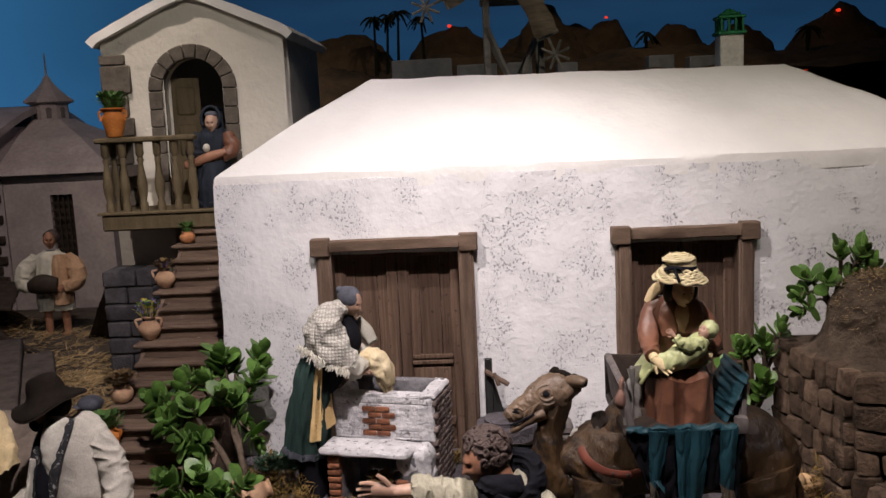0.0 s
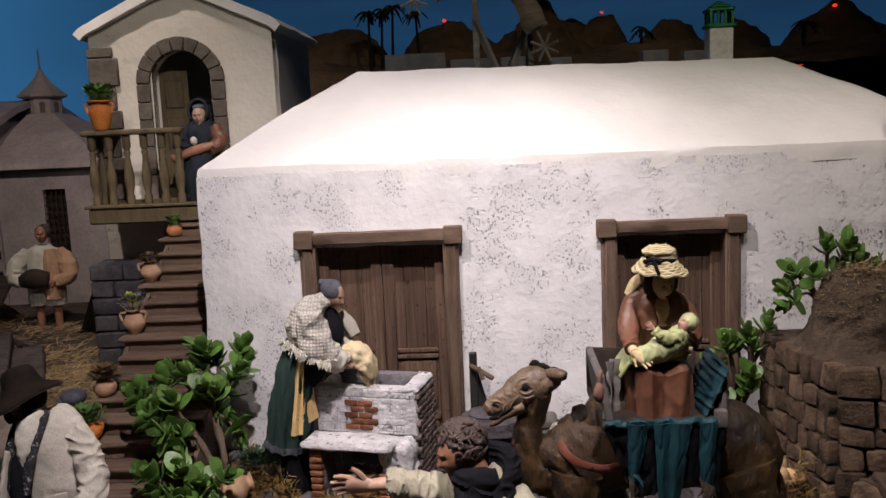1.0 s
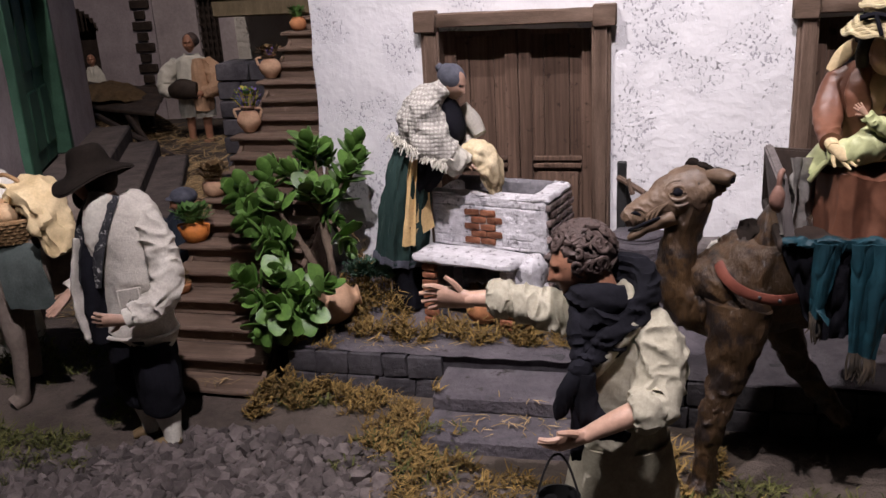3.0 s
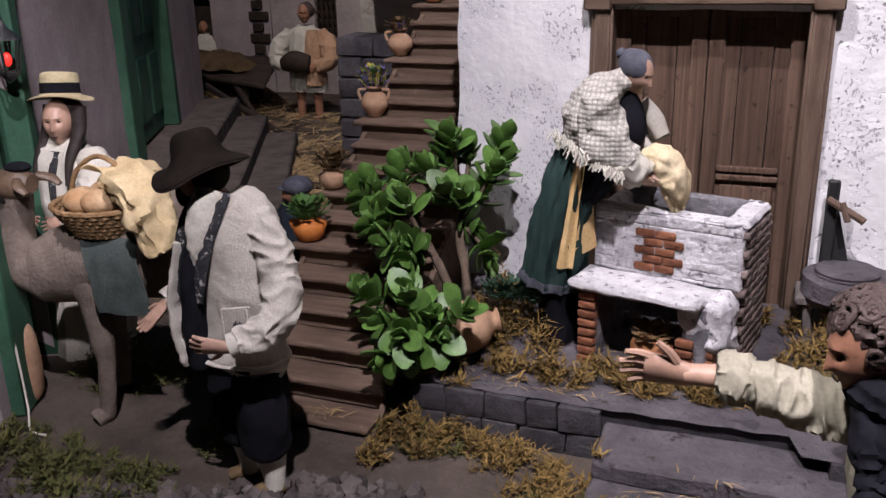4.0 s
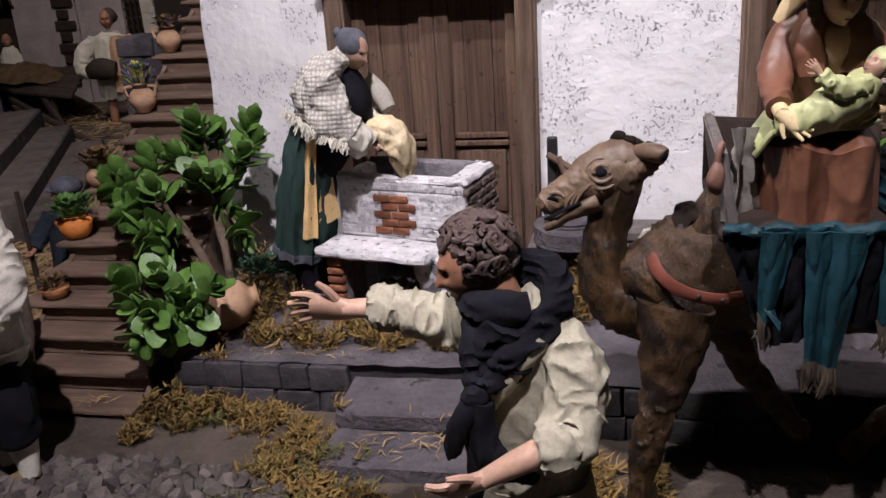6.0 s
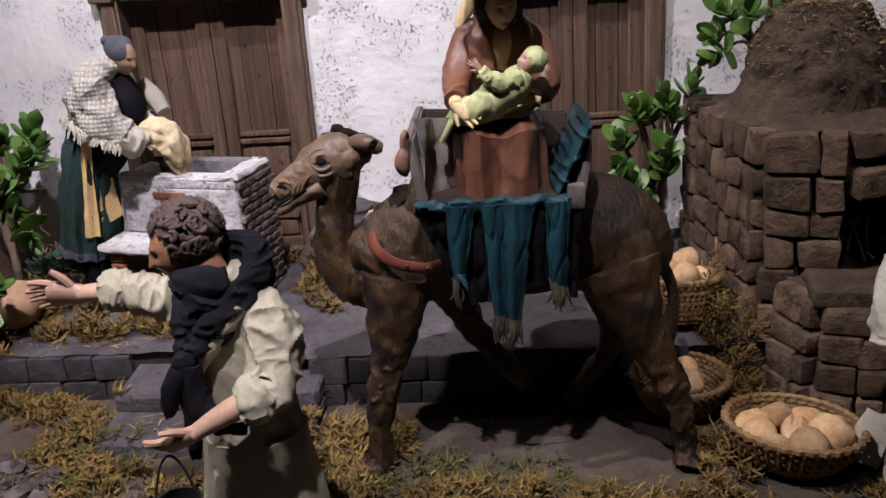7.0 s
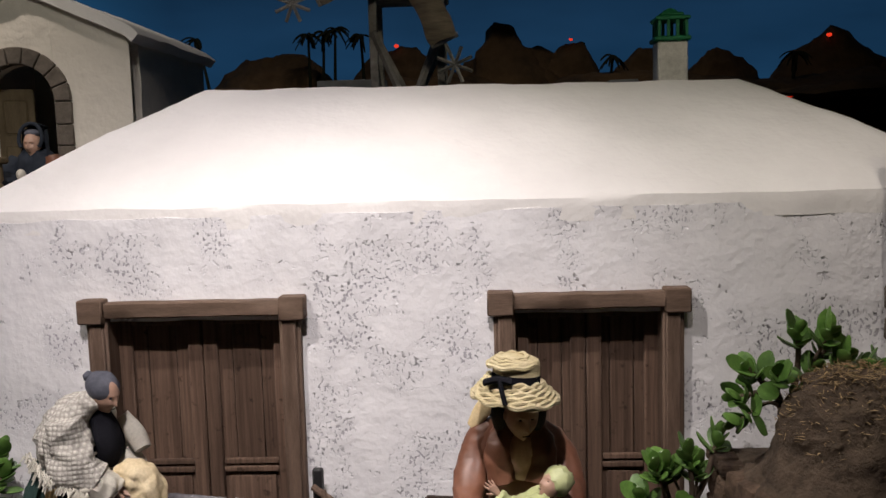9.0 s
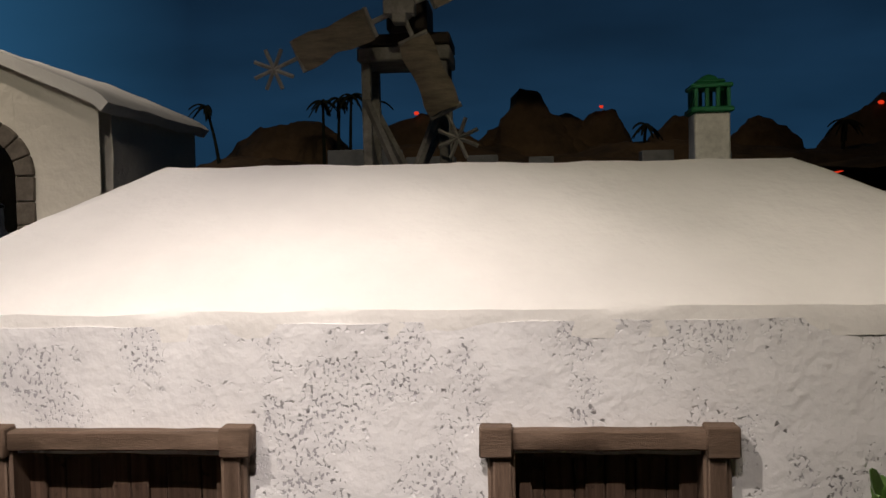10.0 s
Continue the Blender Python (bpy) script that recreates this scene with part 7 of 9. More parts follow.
def whitewashed(name, u0, u1, v, z0, z1, deep, mat, out=(0, -1), seed=0.0, relief=0.0016):
    """A block whose outer face shows the brick courses under thick whitewash; out: the face's way in (u, v)."""
    bm = bmesh.new()

    def at(s, t):
        z = z0 + (z1 - z0) * t
        a = u0 + (u1 - u0) * s
        row = math.floor(z / 0.0123)
        jz = abs((z / 0.0123) % 1 - 0.5) * 2
        jx = abs((a / 0.027 + 0.5 * (row % 2)) % 1 - 0.5) * 2
        joint = max(max(0.0, jz - 0.78) / 0.22, max(0.0, jx - 0.90) / 0.10)
        n = noise.noise(Vector((a * 70, z * 70, seed)))
        h = -relief * joint * (0.55 + 0.9 * noise.noise(Vector((a * 25, z * 25, seed + 4)))) + 0.0016 * n + 0.0008 * noise.noise(Vector((a * 190, z * 190, seed)))
        edge = min(s, 1 - s) * abs(u1 - u0), min(t, 1 - t) * (z1 - z0)
        h -= 0.0030 * max(0.0, 1 - min(edge) / 0.004) ** 2
        return a, h, z

    def place(s, t):
        a, h, z = at(s, t)
        return tplace(a, v - h, z) if out[1] else tplace(v + h, a, z)
    nu, nz = max(8, int(abs(u1 - u0) / 0.0017)), max(6, int((z1 - z0) / 0.0017))
    sheet(bm, place, nu, nz)
    back = (lambda s, t: tplace(u0 + (u1 - u0) * s, v + deep, z0 + (z1 - z0) * t)) if out[1] else (lambda s, t: tplace(v - deep, u0 + (u1 - u0) * s, z0 + (z1 - z0) * t))
    sheet(bm, back, nu, nz)
    rim = [e for e in bm.edges if len(e.link_faces) == 1]
    bmesh.ops.bridge_loops(bm, edges=rim)
    return part(name, bm, mat, trough)


def lump(name, b, mat, rough=0.0030, freq=48, cuts=9):
    bm = bmesh.new()
    tbox(bm, *b, 0.004, cuts)
    roughen(bm.verts[:], rough, freq, b[0] + b[2])
    roughen(bm.verts[:], rough * 0.4, freq * 3.1, b[0])
    return part(name, bm, mat, trough)


whitewashed("front_panel", -0.002, 0.187, TV, 0.424, 0.509, 0.014, SINKWASH)
lump("front_rim", (-0.002, 0.170, TV + 0.001, TV + 0.017, 0.504, 0.513), SINKWASH, 0.0018)
lump("back_panel", (0.0, 0.187, 0.100, 0.114, 0.315, 0.514), SINKSHADE, 0.0022)
lump("side_panel", (-0.002, 0.016, TV + 0.014, 0.100, 0.420, 0.510), SINKWASH, 0.0022)
lump("side_panel", (0.163, 0.184, TV + 0.002, 0.112, 0.315, 0.505), SINKSHADE, 0.0016)
lump("side_rim", (0.161, 0.192, TV - 0.002, 0.116, 0.503, 0.514), SINKWASH, 0.0030)
lump("basin_floor", (0.016, 0.163, TV + 0.014, 0.100, 0.420, 0.440), SINKSHADE, 0.0015)
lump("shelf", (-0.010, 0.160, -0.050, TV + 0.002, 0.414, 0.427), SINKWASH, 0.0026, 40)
lump("pier", (0.004, 0.024, -0.034, 0.030, 0.313, 0.416), SINKSHADE, 0.0020)
lump("pier", (0.134, 0.166, -0.030, 0.100, 0.313, 0.416), SINKSHADE, 0.0022)
lump("under_wall", (0.020, 0.140, 0.060, 0.075, 0.313, 0.416), SINKSHADE, 0.0015)
bm = bmesh.new()
vs = tbox(bm, 0.128, 0.188, -0.030, TV + 0.004, 0.356, 0.424, 0.008, 12)
for v in vs:
    d = v.co - tplace(0.128, 0, 0.356)
    v.co.z += 0.022 * max(0.0, -d.dot(Vector((U2.x, U2.y, 0))) + 0.034) / 0.034 * (1 - min(1.0, max(0.0, d.z) / 0.068))
roughen(vs, 0.0050, 42, 3)
roughen(vs, 0.0022, 120, 4)
part("plaster_haunch", bm, SINKWASH, trough, "thick whitewashed plaster corner")
bm = bmesh.new()
vs = tbox(bm, 0.164, 0.189, -0.012, 0.030, 0.313, 0.380, 0.006, 8)
roughen(vs, 0.0045, 50, 6)
part("plaster_foot", bm, SINKWASH, trough)


def brick_mesh(name, w, d, h, mat):
    bm = bmesh.new()
    box(bm, -w / 2, w / 2, -d / 2, d / 2, -h / 2, h / 2, 0.0016)
    roughen(bm.verts[:], 0.0009, 90, w)
    return finish(name, bm, mat)


def lay(me, name, parent, at, yaw, sx=1.0):
    ob = new(name, me)
    ob.parent = parent
    ob.location = Vector(at) - base_of(parent)
    ob.rotation_euler = (0, 0, radians(yaw))
    ob.scale = (sx, 1, 1)
    return ob


random.seed(21)
RB = brick_mesh("brick", 0.026, 0.012, 0.0100, BRICK)
GB = brick_mesh("brick", 0.024, 0.012, 0.0100, GREYBRICK)
YAW = math.degrees(math.atan2(U2.y, U2.x))
for k in range(5):
    for j in range(2):
        lay(RB, "brick", trough, tplace(0.066 + 0.0262 * j + (0.011 if k % 2 else 0), TV + 0.0034, 0.4375 + 0.0111 * k), YAW + random.uniform(-1, 1), random.uniform(0.95, 1.0))
for k in range(8):
    lay(RB, "brick", trough, tplace(0.0135, -0.0345, 0.317 + 0.0124 * k), YAW + random.uniform(-3, 3), random.uniform(0.80, 0.92))
for k in range(5):
    for j in range(2):
        lay(RB, "brick", trough, tplace(0.140 + 0.022 * j, -0.033 + 0.012 * j, 0.317 + 0.0124 * k), YAW + random.uniform(-2, 2), 0.82)
for k in range(15):
    for j in range(4):
        lay(GB, "brick", trough, tplace(0.187, 0.026 + 0.0250 * j + (0.008 if k % 2 else 0), 0.324 + 0.0123 * k), YAW + 90 + random.uniform(-2, 2), random.uniform(0.82, 0.96))


# ---- pots and their plants ----
def pot(name, at, prof, mat, label, handles=0, tilt=None, rim=0.0, n=28):
    ob = thing(name, at, label, "pot")
    bm = bmesh.new()
    lathe(bm, spline(prof, 4), at, n)
    if tilt:
        turned(bm, bm.verts[:], at, tilt)
    roughen(bm.verts[:], 0.0006, 60, at[0])
    part("body", bm, mat, ob)
    r = max(p[0] for p in prof)
    rr, h = prof[-1]
    bm = bmesh.new()
    sweep(bm, [(at[0] + rr * math.cos(w), at[1] + rr * math.sin(w), at[2] + h, r * 0.07) for w in np.linspace(0, 2 * math.pi, 25)], 8, 0, 1, (0, 0, 1))
    if tilt:
        turned(bm, bm.verts[:], at, tilt)
    part("rim", bm, mat, ob)
    for k in range(handles):
        a = radians(200 + 160 * k)
        bm = bmesh.new()
        c, s = math.cos(a), math.sin(a)
        sweep(bm, [(at[0] + c * r * 0.62, at[1] + s * r * 0.62, at[2] + h * 0.92, 0.0035), (at[0] + c * r * 1.15, at[1] + s * r * 1.15, at[2] + h * 0.88, 0.0035), (at[0] + c * r * 1.02, at[1] + s * r * 1.02, at[2] + h * 0.58, 0.0035)], 8, 0, 5)
        part("handle", bm, mat, ob)
    if name == "flower_pot":
        ob.scale = (0.76, 0.76, 0.76)
    return ob


def tuft(bm, c, r, h, count, leaf, mi, up=0.7):
    """Small bent leaves round a point."""
    for _ in range(count):
        a = random.uniform(0, 2 * math.pi)
        d = Vector((math.cos(a), math.sin(a), 0))
        p = Vector(c) + d * random.uniform(0, r * 0.5)
        q = p + d * random.uniform(0.2, 1.0) * r + Vector((0, 0, random.uniform(0.25, 1.0) * h))
        s = d.cross(Vector((0, 0, 1))) * leaf * 0.5
        m = p.lerp(q, 0.55) + Vector((0, 0, h * 0.12))
        e = (q - m).normalized() * leaf
        vs = [bm.verts.new(x) for x in (m, m + e * 0.5 + s, m + e * 1.1, m + e * 0.5 - s)]
        bm.faces.new(vs).material_index = mi
        w = (q - p).normalized().orthogonal() * 0.0006
        vs = [bm.verts.new(x) for x in (p - w, p + w, m + w, m - w)]
        bm.faces.new(vs).material_index = mi


def planted(ob, at, h, specs):
    for nm, mat, r, hh, count, leaf in specs:
        bm = bmesh.new()
        tuft(bm, (at[0], at[1], at[2] + h), r, hh, count, leaf, 0)
        part(nm, bm, mat, ob)
    bm = bmesh.new()
    lathe(bm, ((0.001, 0), (specs[0][2] * 0.55, 0.0), (specs[0][2] * 0.5, 0.003), (0.001, 0.004)), (at[0], at[1], at[2] + h - 0.006), 14)
    part("soil", bm, SOIL, ob)


random.seed(31)
BOWL = ((0.012, 0), (0.022, 0.004), (0.030, 0.018), (0.030, 0.032), (0.022, 0.043), (0.020, 0.046))
JAR = ((0.012, 0), (0.016, 0.004), (0.029, 0.022), (0.031, 0.036), (0.022, 0.052), (0.014, 0.058), (0.016, 0.066), (0.018, 0.068))
z = lambda k: 0.257 + 0.0289 * k
p = (-0.748, 2.085, z(16) + 0.001)
ob = pot("flower_pot", p, [(r * 0.78, h * 0.78) for r, h in BOWL], TERRACOTTA, "small terracotta pot with a green sprig on the stair")
planted(ob, p, 0.036, [("foliage", FINELEAF, 0.022, 0.035, 60, 0.013)])
p = (-0.765, 1.955, z(13) + 0.001)
ob = pot("flower_pot", p, [(r * 0.98, h * 0.92) for r, h in JAR], PALECLAY, "pale clay jar with withered flowers on the stair", 1)
planted(ob, p, 0.062, [("foliage", DRYLEAF, 0.030, 0.03, 60, 0.013), ("blossom", VIOLET, 0.022, 0.03, 14, 0.008)])
p = (-0.755, 1.81, z(10) + 0.001)
ob = pot("flower_pot", p, JAR, PALECLAY, "two-handled clay jar with violet and yellow flowers on the stair", 2)
planted(ob, p, 0.064, [("foliage", FINELEAF, 0.030, 0.06, 60, 0.012), ("yellow_blossom", YELLOWPETAL, 0.034, 0.07, 50, 0.009), ("violet_blossom", VIOLET, 0.034, 0.065, 60, 0.010)])
p = (-0.760, 1.648, z(7) + 0.001)
ob = pot("flower_pot", p, [(r * 0.95, h * 0.95) for r, h in BOWL], PALECLAY, "round clay pot with a withered plant on the stair")
planted(ob, p, 0.044, [("foliage", DRYLEAF, 0.038, 0.045, 110, 0.014)])
p = (-0.757, 1.556, z(5) + 0.001)
ob = pot("flower_pot", p, [(r * 1.05, h * 1.0) for r, h in BOWL], ORANGECLAY, "round orange clay pot with leafy green plant on the stair", 2)
planted(ob, p, 0.046, [("foliage", FINELEAF, 0.040, 0.05, 130, 0.014)])
p = (-0.742, 1.456, z(3) + 0.001)
ob = pot("flower_pot", p, ((0.014, 0), (0.020, 0.003), (0.026, 0.014), (0.026, 0.020)), TERRACOTTA, "small shallow terracotta bowl with a dry plant on the stair")
planted(ob, p, 0.019, [("foliage", DRYLEAF, 0.024, 0.03, 50, 0.012)])
AMPH = ((0.014, 0), (0.018, 0.003), (0.026, 0.03), (0.028, 0.048), (0.022, 0.060), (0.022, 0.066), (0.028, 0.070))
p = (-0.925, 2.139, 0.985)
ob = pot("amphora", p, AMPH, ORANGECLAY, "bright orange clay amphora with green plant on the handrail", 2)
planted(ob, p, 0.068, [("foliage", FINELEAF, 0.042, 0.055, 150, 0.013)])
p = (-0.224, 1.455, 0.318)
ob = pot("clay_pot", p, [(r * 0.88, h * 0.95) for r, h in BOWL], TERRACOTTA, "round red clay pot with dry sprigs under the trough")
planted(ob, p, 0.042, [("sprig", DRYLEAF, 0.028, 0.012, 50, 0.012)])
p = (-0.462, 1.436, 0.348)
ob = pot("fallen_jar", p, [(r * 0.76, h * 0.76) for r, h in ((0.010, -0.050), (0.026, -0.046), (0.044, -0.022), (0.046, 0.004), (0.036, 0.030), (0.020, 0.042), (0.017, 0.050), (0.023, 0.055), (0.021, 0.056), (0.014, 0.05))], PALECLAY, "large round clay jar lying on its side by the jade plant", 0, Matrix.Rotation(radians(28), 3, "Z") @ Matrix.Rotation(radians(82), 3, "Y"))
p = (-1.045, 1.235, 0.245)
ob = pot("tall_jar", p, ((0.02, 0), (0.03, 0.01), (0.034, 0.06), (0.03, 0.10), (0.018, 0.125), (0.022, 0.135)), PALECLAY, "tall brown clay jar beside the grey camel")


# ---- jade plants ----
def leaf_mesh(length, width, thick, bend):
    bm = bmesh.new()
    rows = []
    n = 8
    for i in range(7):
        t = i / 6
        w = width * (0.12 + 0.88 * math.sin(math.pi * min(1.0, t ** 1.25 * 0.80 + 0.10)) ** 0.9) * (1 if t < 0.97 else 0.55)
        c = Vector((0, length * t, bend * t * t))
        h = thick * (0.5 + 0.5 * math.sin(math.pi * t))
        rows.append([bm.verts.new(c + Vector((w / 2 * math.cos(a), 0, h / 2 * math.sin(a) + 0.10 * abs(w) * math.cos(a) ** 2))) for a in [2 * math.pi * k / n for k in range(n)]])
    for a, b in zip(rows, rows[1:]):
        for k in range(n):
            bm.faces.new((a[k], a[(k + 1) % n], b[(k + 1) % n], b[k]))
    bm.faces.new(rows[0])
    bm.faces.new(rows[-1])
    return finish("leaf", bm, LEAF)


LEAVES = [leaf_mesh(0.042, 0.027, 0.0055, 0.008), leaf_mesh(0.034, 0.023, 0.005, 0.010), leaf_mesh(0.026, 0.018, 0.0045, 0.005), leaf_mesh(0.046, 0.030, 0.0055, -0.006)]


def jade(at, label, stems, size=1.0, seed=1, count=11, twins=1, shrink=1.0):
    """stems: branch lines that end in rosettes of thick leaves."""
    random.seed(seed)
    ob = thing("jade_plant", at, label, "plant")
    twigs = []
    for st in stems:
        st = [tuple(Vector(at) + (Vector(p) - Vector(at)) * shrink) for p in st]
        twigs.append((st, True))
        for _ in range(twins):
            j = Vector((random.uniform(-1, 1), random.uniform(-1, 0.4), random.uniform(-1, 1))) * 0.042 * size
            twigs.append(([st[-3] if len(st) > 3 else st[0], tuple(Vector(st[-2]) + j * 0.4), tuple(Vector(st[-1]) + j)], False))
    for st, main in twigs:
        bm = bmesh.new()
        pts = [Vector(p) for p in st]
        rows = [(*p, (0.0075 if main else 0.004) * size * (1 - 0.55 * i / max(1, len(pts) - 1))) for i, p in enumerate(pts)]
        sweep(bm, rows, 9, 0, 5)
        roughen(bm.verts[:], 0.0012, 90, st[0][0])
        part("stem", bm, BARK, ob)
        tip, d = pts[-1], (pts[-1] - pts[-2]).normalized()
        side = d.orthogonal().normalized()
        for j in range(count):
            lvl = j / count
            a = j * 2.4 + random.uniform(-0.3, 0.3)
            out = (side * math.cos(a) + d.cross(side) * math.sin(a))
            lift = 0.15 + 0.85 * lvl
            way = (out * (1.15 - 0.75 * lvl) + d * lift + Vector((0, -0.12, 0.12))).normalized()
            base = tip - d * 0.030 * size * (1 - lvl)
            normal = (d * 1.0 - way * d.dot(way) + Vector((random.uniform(-0.3, 0.3), random.uniform(-0.35, 0.1), random.uniform(-0.2, 0.3))))
            normal = (normal - way * normal.dot(way)).normalized()
            x = way.cross(normal).normalized()
            m = Matrix((x, way, normal)).transposed().to_4x4()
            lf = new("leaf", LEAVES[(j + int(lvl * 3)) % 4 if lvl < 0.8 else 2])
            lf.parent = ob
            k = size * random.uniform(0.85, 1.12)
            lf.matrix_basis = Matrix.Translation(base - Vector(at)) @ m @ Matrix.Scale(k, 4)
    return ob


B1 = (-0.470, 1.470, 0.314)
TRUNKS = ([B1, (-0.490, 1.465, 0.37), (-0.520, 1.470, 0.43)], [B1, (-0.485, 1.500, 0.39), (-0.505, 1.530, 0.46)], [B1, (-0.490, 1.440, 0.335), (-0.515, 1.400, 0.350)])
TIPS = ((0, -0.621, 1.500, 0.535), (0, -0.590, 1.520, 0.548), (0, -0.560, 1.470, 0.523), (0, -0.603, 1.470, 0.490), (0, -0.565, 1.450, 0.462), (0, -0.538, 1.420, 0.447), (1, -0.531, 1.560, 0.570), (1, -0.551, 1.540, 0.550), (1, -0.503, 1.580, 0.570), (1, -0.452, 1.585, 0.560), (1, -0.511, 1.500, 0.530), (1, -0.478, 1.560, 0.520), (1, -0.480, 1.535, 0.463), (2, -0.583, 1.400, 0.412), (2, -0.528, 1.400, 0.424), (2, -0.545, 1.370, 0.384), (2, -0.495, 1.368, 0.388), (2, -0.470, 1.360, 0.380), (2, -0.514, 1.345, 0.372), (2, -0.535, 1.325, 0.355))
stems = []
for k, x, y, z in TIPS:
    st = TRUNKS[k]
    f = st[-1]
    stems.append([*st, (f[0] + (x - f[0]) * 0.55, f[1] + (y - f[1]) * 0.55, f[2] + (z - f[2]) * 0.40 - 0.004), (x, y - 0.004, z - 0.012)])
jade((-0.470, 1.470, 0.314), "large green jade plant with thick glossy round leaves on the terrace", stems, 0.92, 3, 11, 1, 1.0)
jade((0.455, 1.56, 0.33), "jade plant with round green leaves beside the house door", [
    [(0.455, 1.565, 0.33), (0.455, 1.565, 0.42), (0.45, 1.56, 0.49), (0.435, 1.55, 0.555)],
    [(0.455, 1.565, 0.33), (0.46, 1.565, 0.44), (0.475, 1.555, 0.51), (0.470, 1.545, 0.575)],
    [(0.455, 1.565, 0.33), (0.465, 1.565, 0.46), (0.495, 1.565, 0.53), (0.512, 1.565, 0.590)],
    [(0.455, 1.565, 0.33), (0.45, 1.56, 0.43), (0.425, 1.55, 0.48), (0.405, 1.54, 0.520)],
    [(0.455, 1.565, 0.33), (0.46, 1.56, 0.42), (0.475, 1.545, 0.47), (0.470, 1.53, 0.505)],
    [(0.455, 1.565, 0.33), (0.455, 1.555, 0.37), (0.445, 1.54, 0.40), (0.440, 1.53, 0.430)],
    [(0.455, 1.565, 0.33), (0.45, 1.55, 0.35), (0.43, 1.535, 0.36), (0.420, 1.525, 0.375)],
], 0.86, 7, 9, 1)
jade((0.60, 1.56, 0.56), "jade plant with a bare dark branch growing behind the oven", [
    [(0.60, 1.56, 0.52), (0.592, 1.545, 0.62), (0.565, 1.53, 0.655), (0.520, 1.515, 0.655)],
    [(0.60, 1.56, 0.52), (0.592, 1.545, 0.62), (0.56, 1.53, 0.665), (0.535, 1.52, 0.690)],
    [(0.60, 1.56, 0.52), (0.598, 1.545, 0.63), (0.600, 1.53, 0.69), (0.595, 1.52, 0.735)],
    [(0.60, 1.56, 0.52), (0.602, 1.55, 0.63), (0.62, 1.535, 0.68), (0.635, 1.525, 0.720)],
    [(0.60, 1.56, 0.52), (0.605, 1.55, 0.62), (0.64, 1.535, 0.65), (0.665, 1.525, 0.675)],
    [(0.60, 1.56, 0.52), (0.602, 1.55, 0.62), (0.61, 1.525, 0.66), (0.612, 1.51, 0.690)],
], 0.84, 9, 8, 1)
jade((0.725, 1.56, 0.50), "small jade plant with dark green leaves by the stone corner", [
    [(0.725, 1.57, 0.52), (0.722, 1.565, 0.60), (0.715, 1.555, 0.665)],
    [(0.725, 1.57, 0.52), (0.728, 1.565, 0.59), (0.738, 1.545, 0.640)],
    [(0.725, 1.57, 0.52), (0.722, 1.56, 0.57), (0.712, 1.535, 0.620)],
], 0.84, 12, 8, 1)
random.seed(41)
bm = bmesh.new()
for k in range(5):
    tuft(bm, (-0.435 + 0.014 * k, 1.485 + 0.01 * (k % 2), 0.375), 0.024, 0.03, 90, 0.007, 0)
shrub = solid("small_shrub", bm, surface("blue_green_needles", (0.02, 0.05, 0.03), (0.05, 0.10, 0.06), 0.7, 40, 150, 0.2, vary=0.3, island=True), (-0.41, 1.49, 0.36), "small blue-green needle shrub in the moss", "plant")

# ---- the stone oven ----
oven = thing("stone_oven", (0.66, 1.42, 0.25), "round-topped mud oven on a base of rough brown stones", "oven")
bm = bmesh.new()
pts = [(0.55, 1.345), (0.635, 1.318), (0.80, 1.338), (0.835, 1.46), (0.75, 1.46), (0.748, 1.60), (0.52, 1.60), (0.520, 1.52)]
core = [(Vector(q) - Vector((0.67, 1.44))) * 0.965 + Vector((0.67, 1.44)) for q in pts]
for z0, z1 in ((0.24, 0.39), (0.505, 0.553)):
    lo = [bm.verts.new((q.x, q.y, z0)) for q in core]
    hi = [bm.verts.new((q.x, q.y, z1)) for q in core]
    bm.faces.new(lo)
    bm.faces.new(hi)
    for i in range(len(core)):
        j = (i + 1) % len(core)
        bm.faces.new((lo[i], lo[j], hi[j], hi[i]))
box(bm, 0.535, 0.648, 1.352, 1.59, 0.39, 0.505)
box(bm, 0.785, 0.815, 1.352, 1.455, 0.39, 0.505)
box(bm, 0.648, 0.785, 1.46, 1.59, 0.39, 0.505)
part("core", bm, MUD, oven)
bm = bmesh.new()


def dome(u, v):
    a = 2 * math.pi * u
    k = math.cos(v * math.pi / 2)
    r = 0.100 * k ** 0.70 + 0.030 * max(0.0, 1 - v * 5) ** 2
    h = 0.138 * math.sin(v * math.pi / 2) ** 1.05
    return Vector((0.645 + r * 1.0 * math.cos(a), 1.465 + r * 0.85 * math.sin(a), 0.560 + h))


sheet(bm, dome, 90, 34)
bmesh.ops.remove_doubles(bm, verts=bm.verts[:], dist=0.0006)
roughen(bm.verts[:], 0.010, 22, 70)
roughen(bm.verts[:], 0.006, 60, 71)
roughen(bm.verts[:], 0.003, 130, 72)
part("dome", bm, MUD, oven, "lumpy mud and straw dome")
bm = bmesh.new()
n = 26
top = []
for i in range(len(pts)):
    a, b = Vector(pts[i]), Vector(pts[(i + 1) % len(pts)])
    top += [a.lerp(b, k / 8) for k in range(8)]
ctr = Vector((0.66, 1.45))
sheet(bm, lambda u, v: (lambda q: Vector((q.x, q.y, 0.562 + 0.014 * v + 0.003 * noise.noise(Vector((q.x * 40, q.y * 40, 1))))))(top[int(u * 64) % 64].lerp(ctr, 0.03 + v * 0.6)), 64, 12)
roughen(bm.verts[:], 0.003, 50, 73)
part("mud_top", bm, MUD, oven)


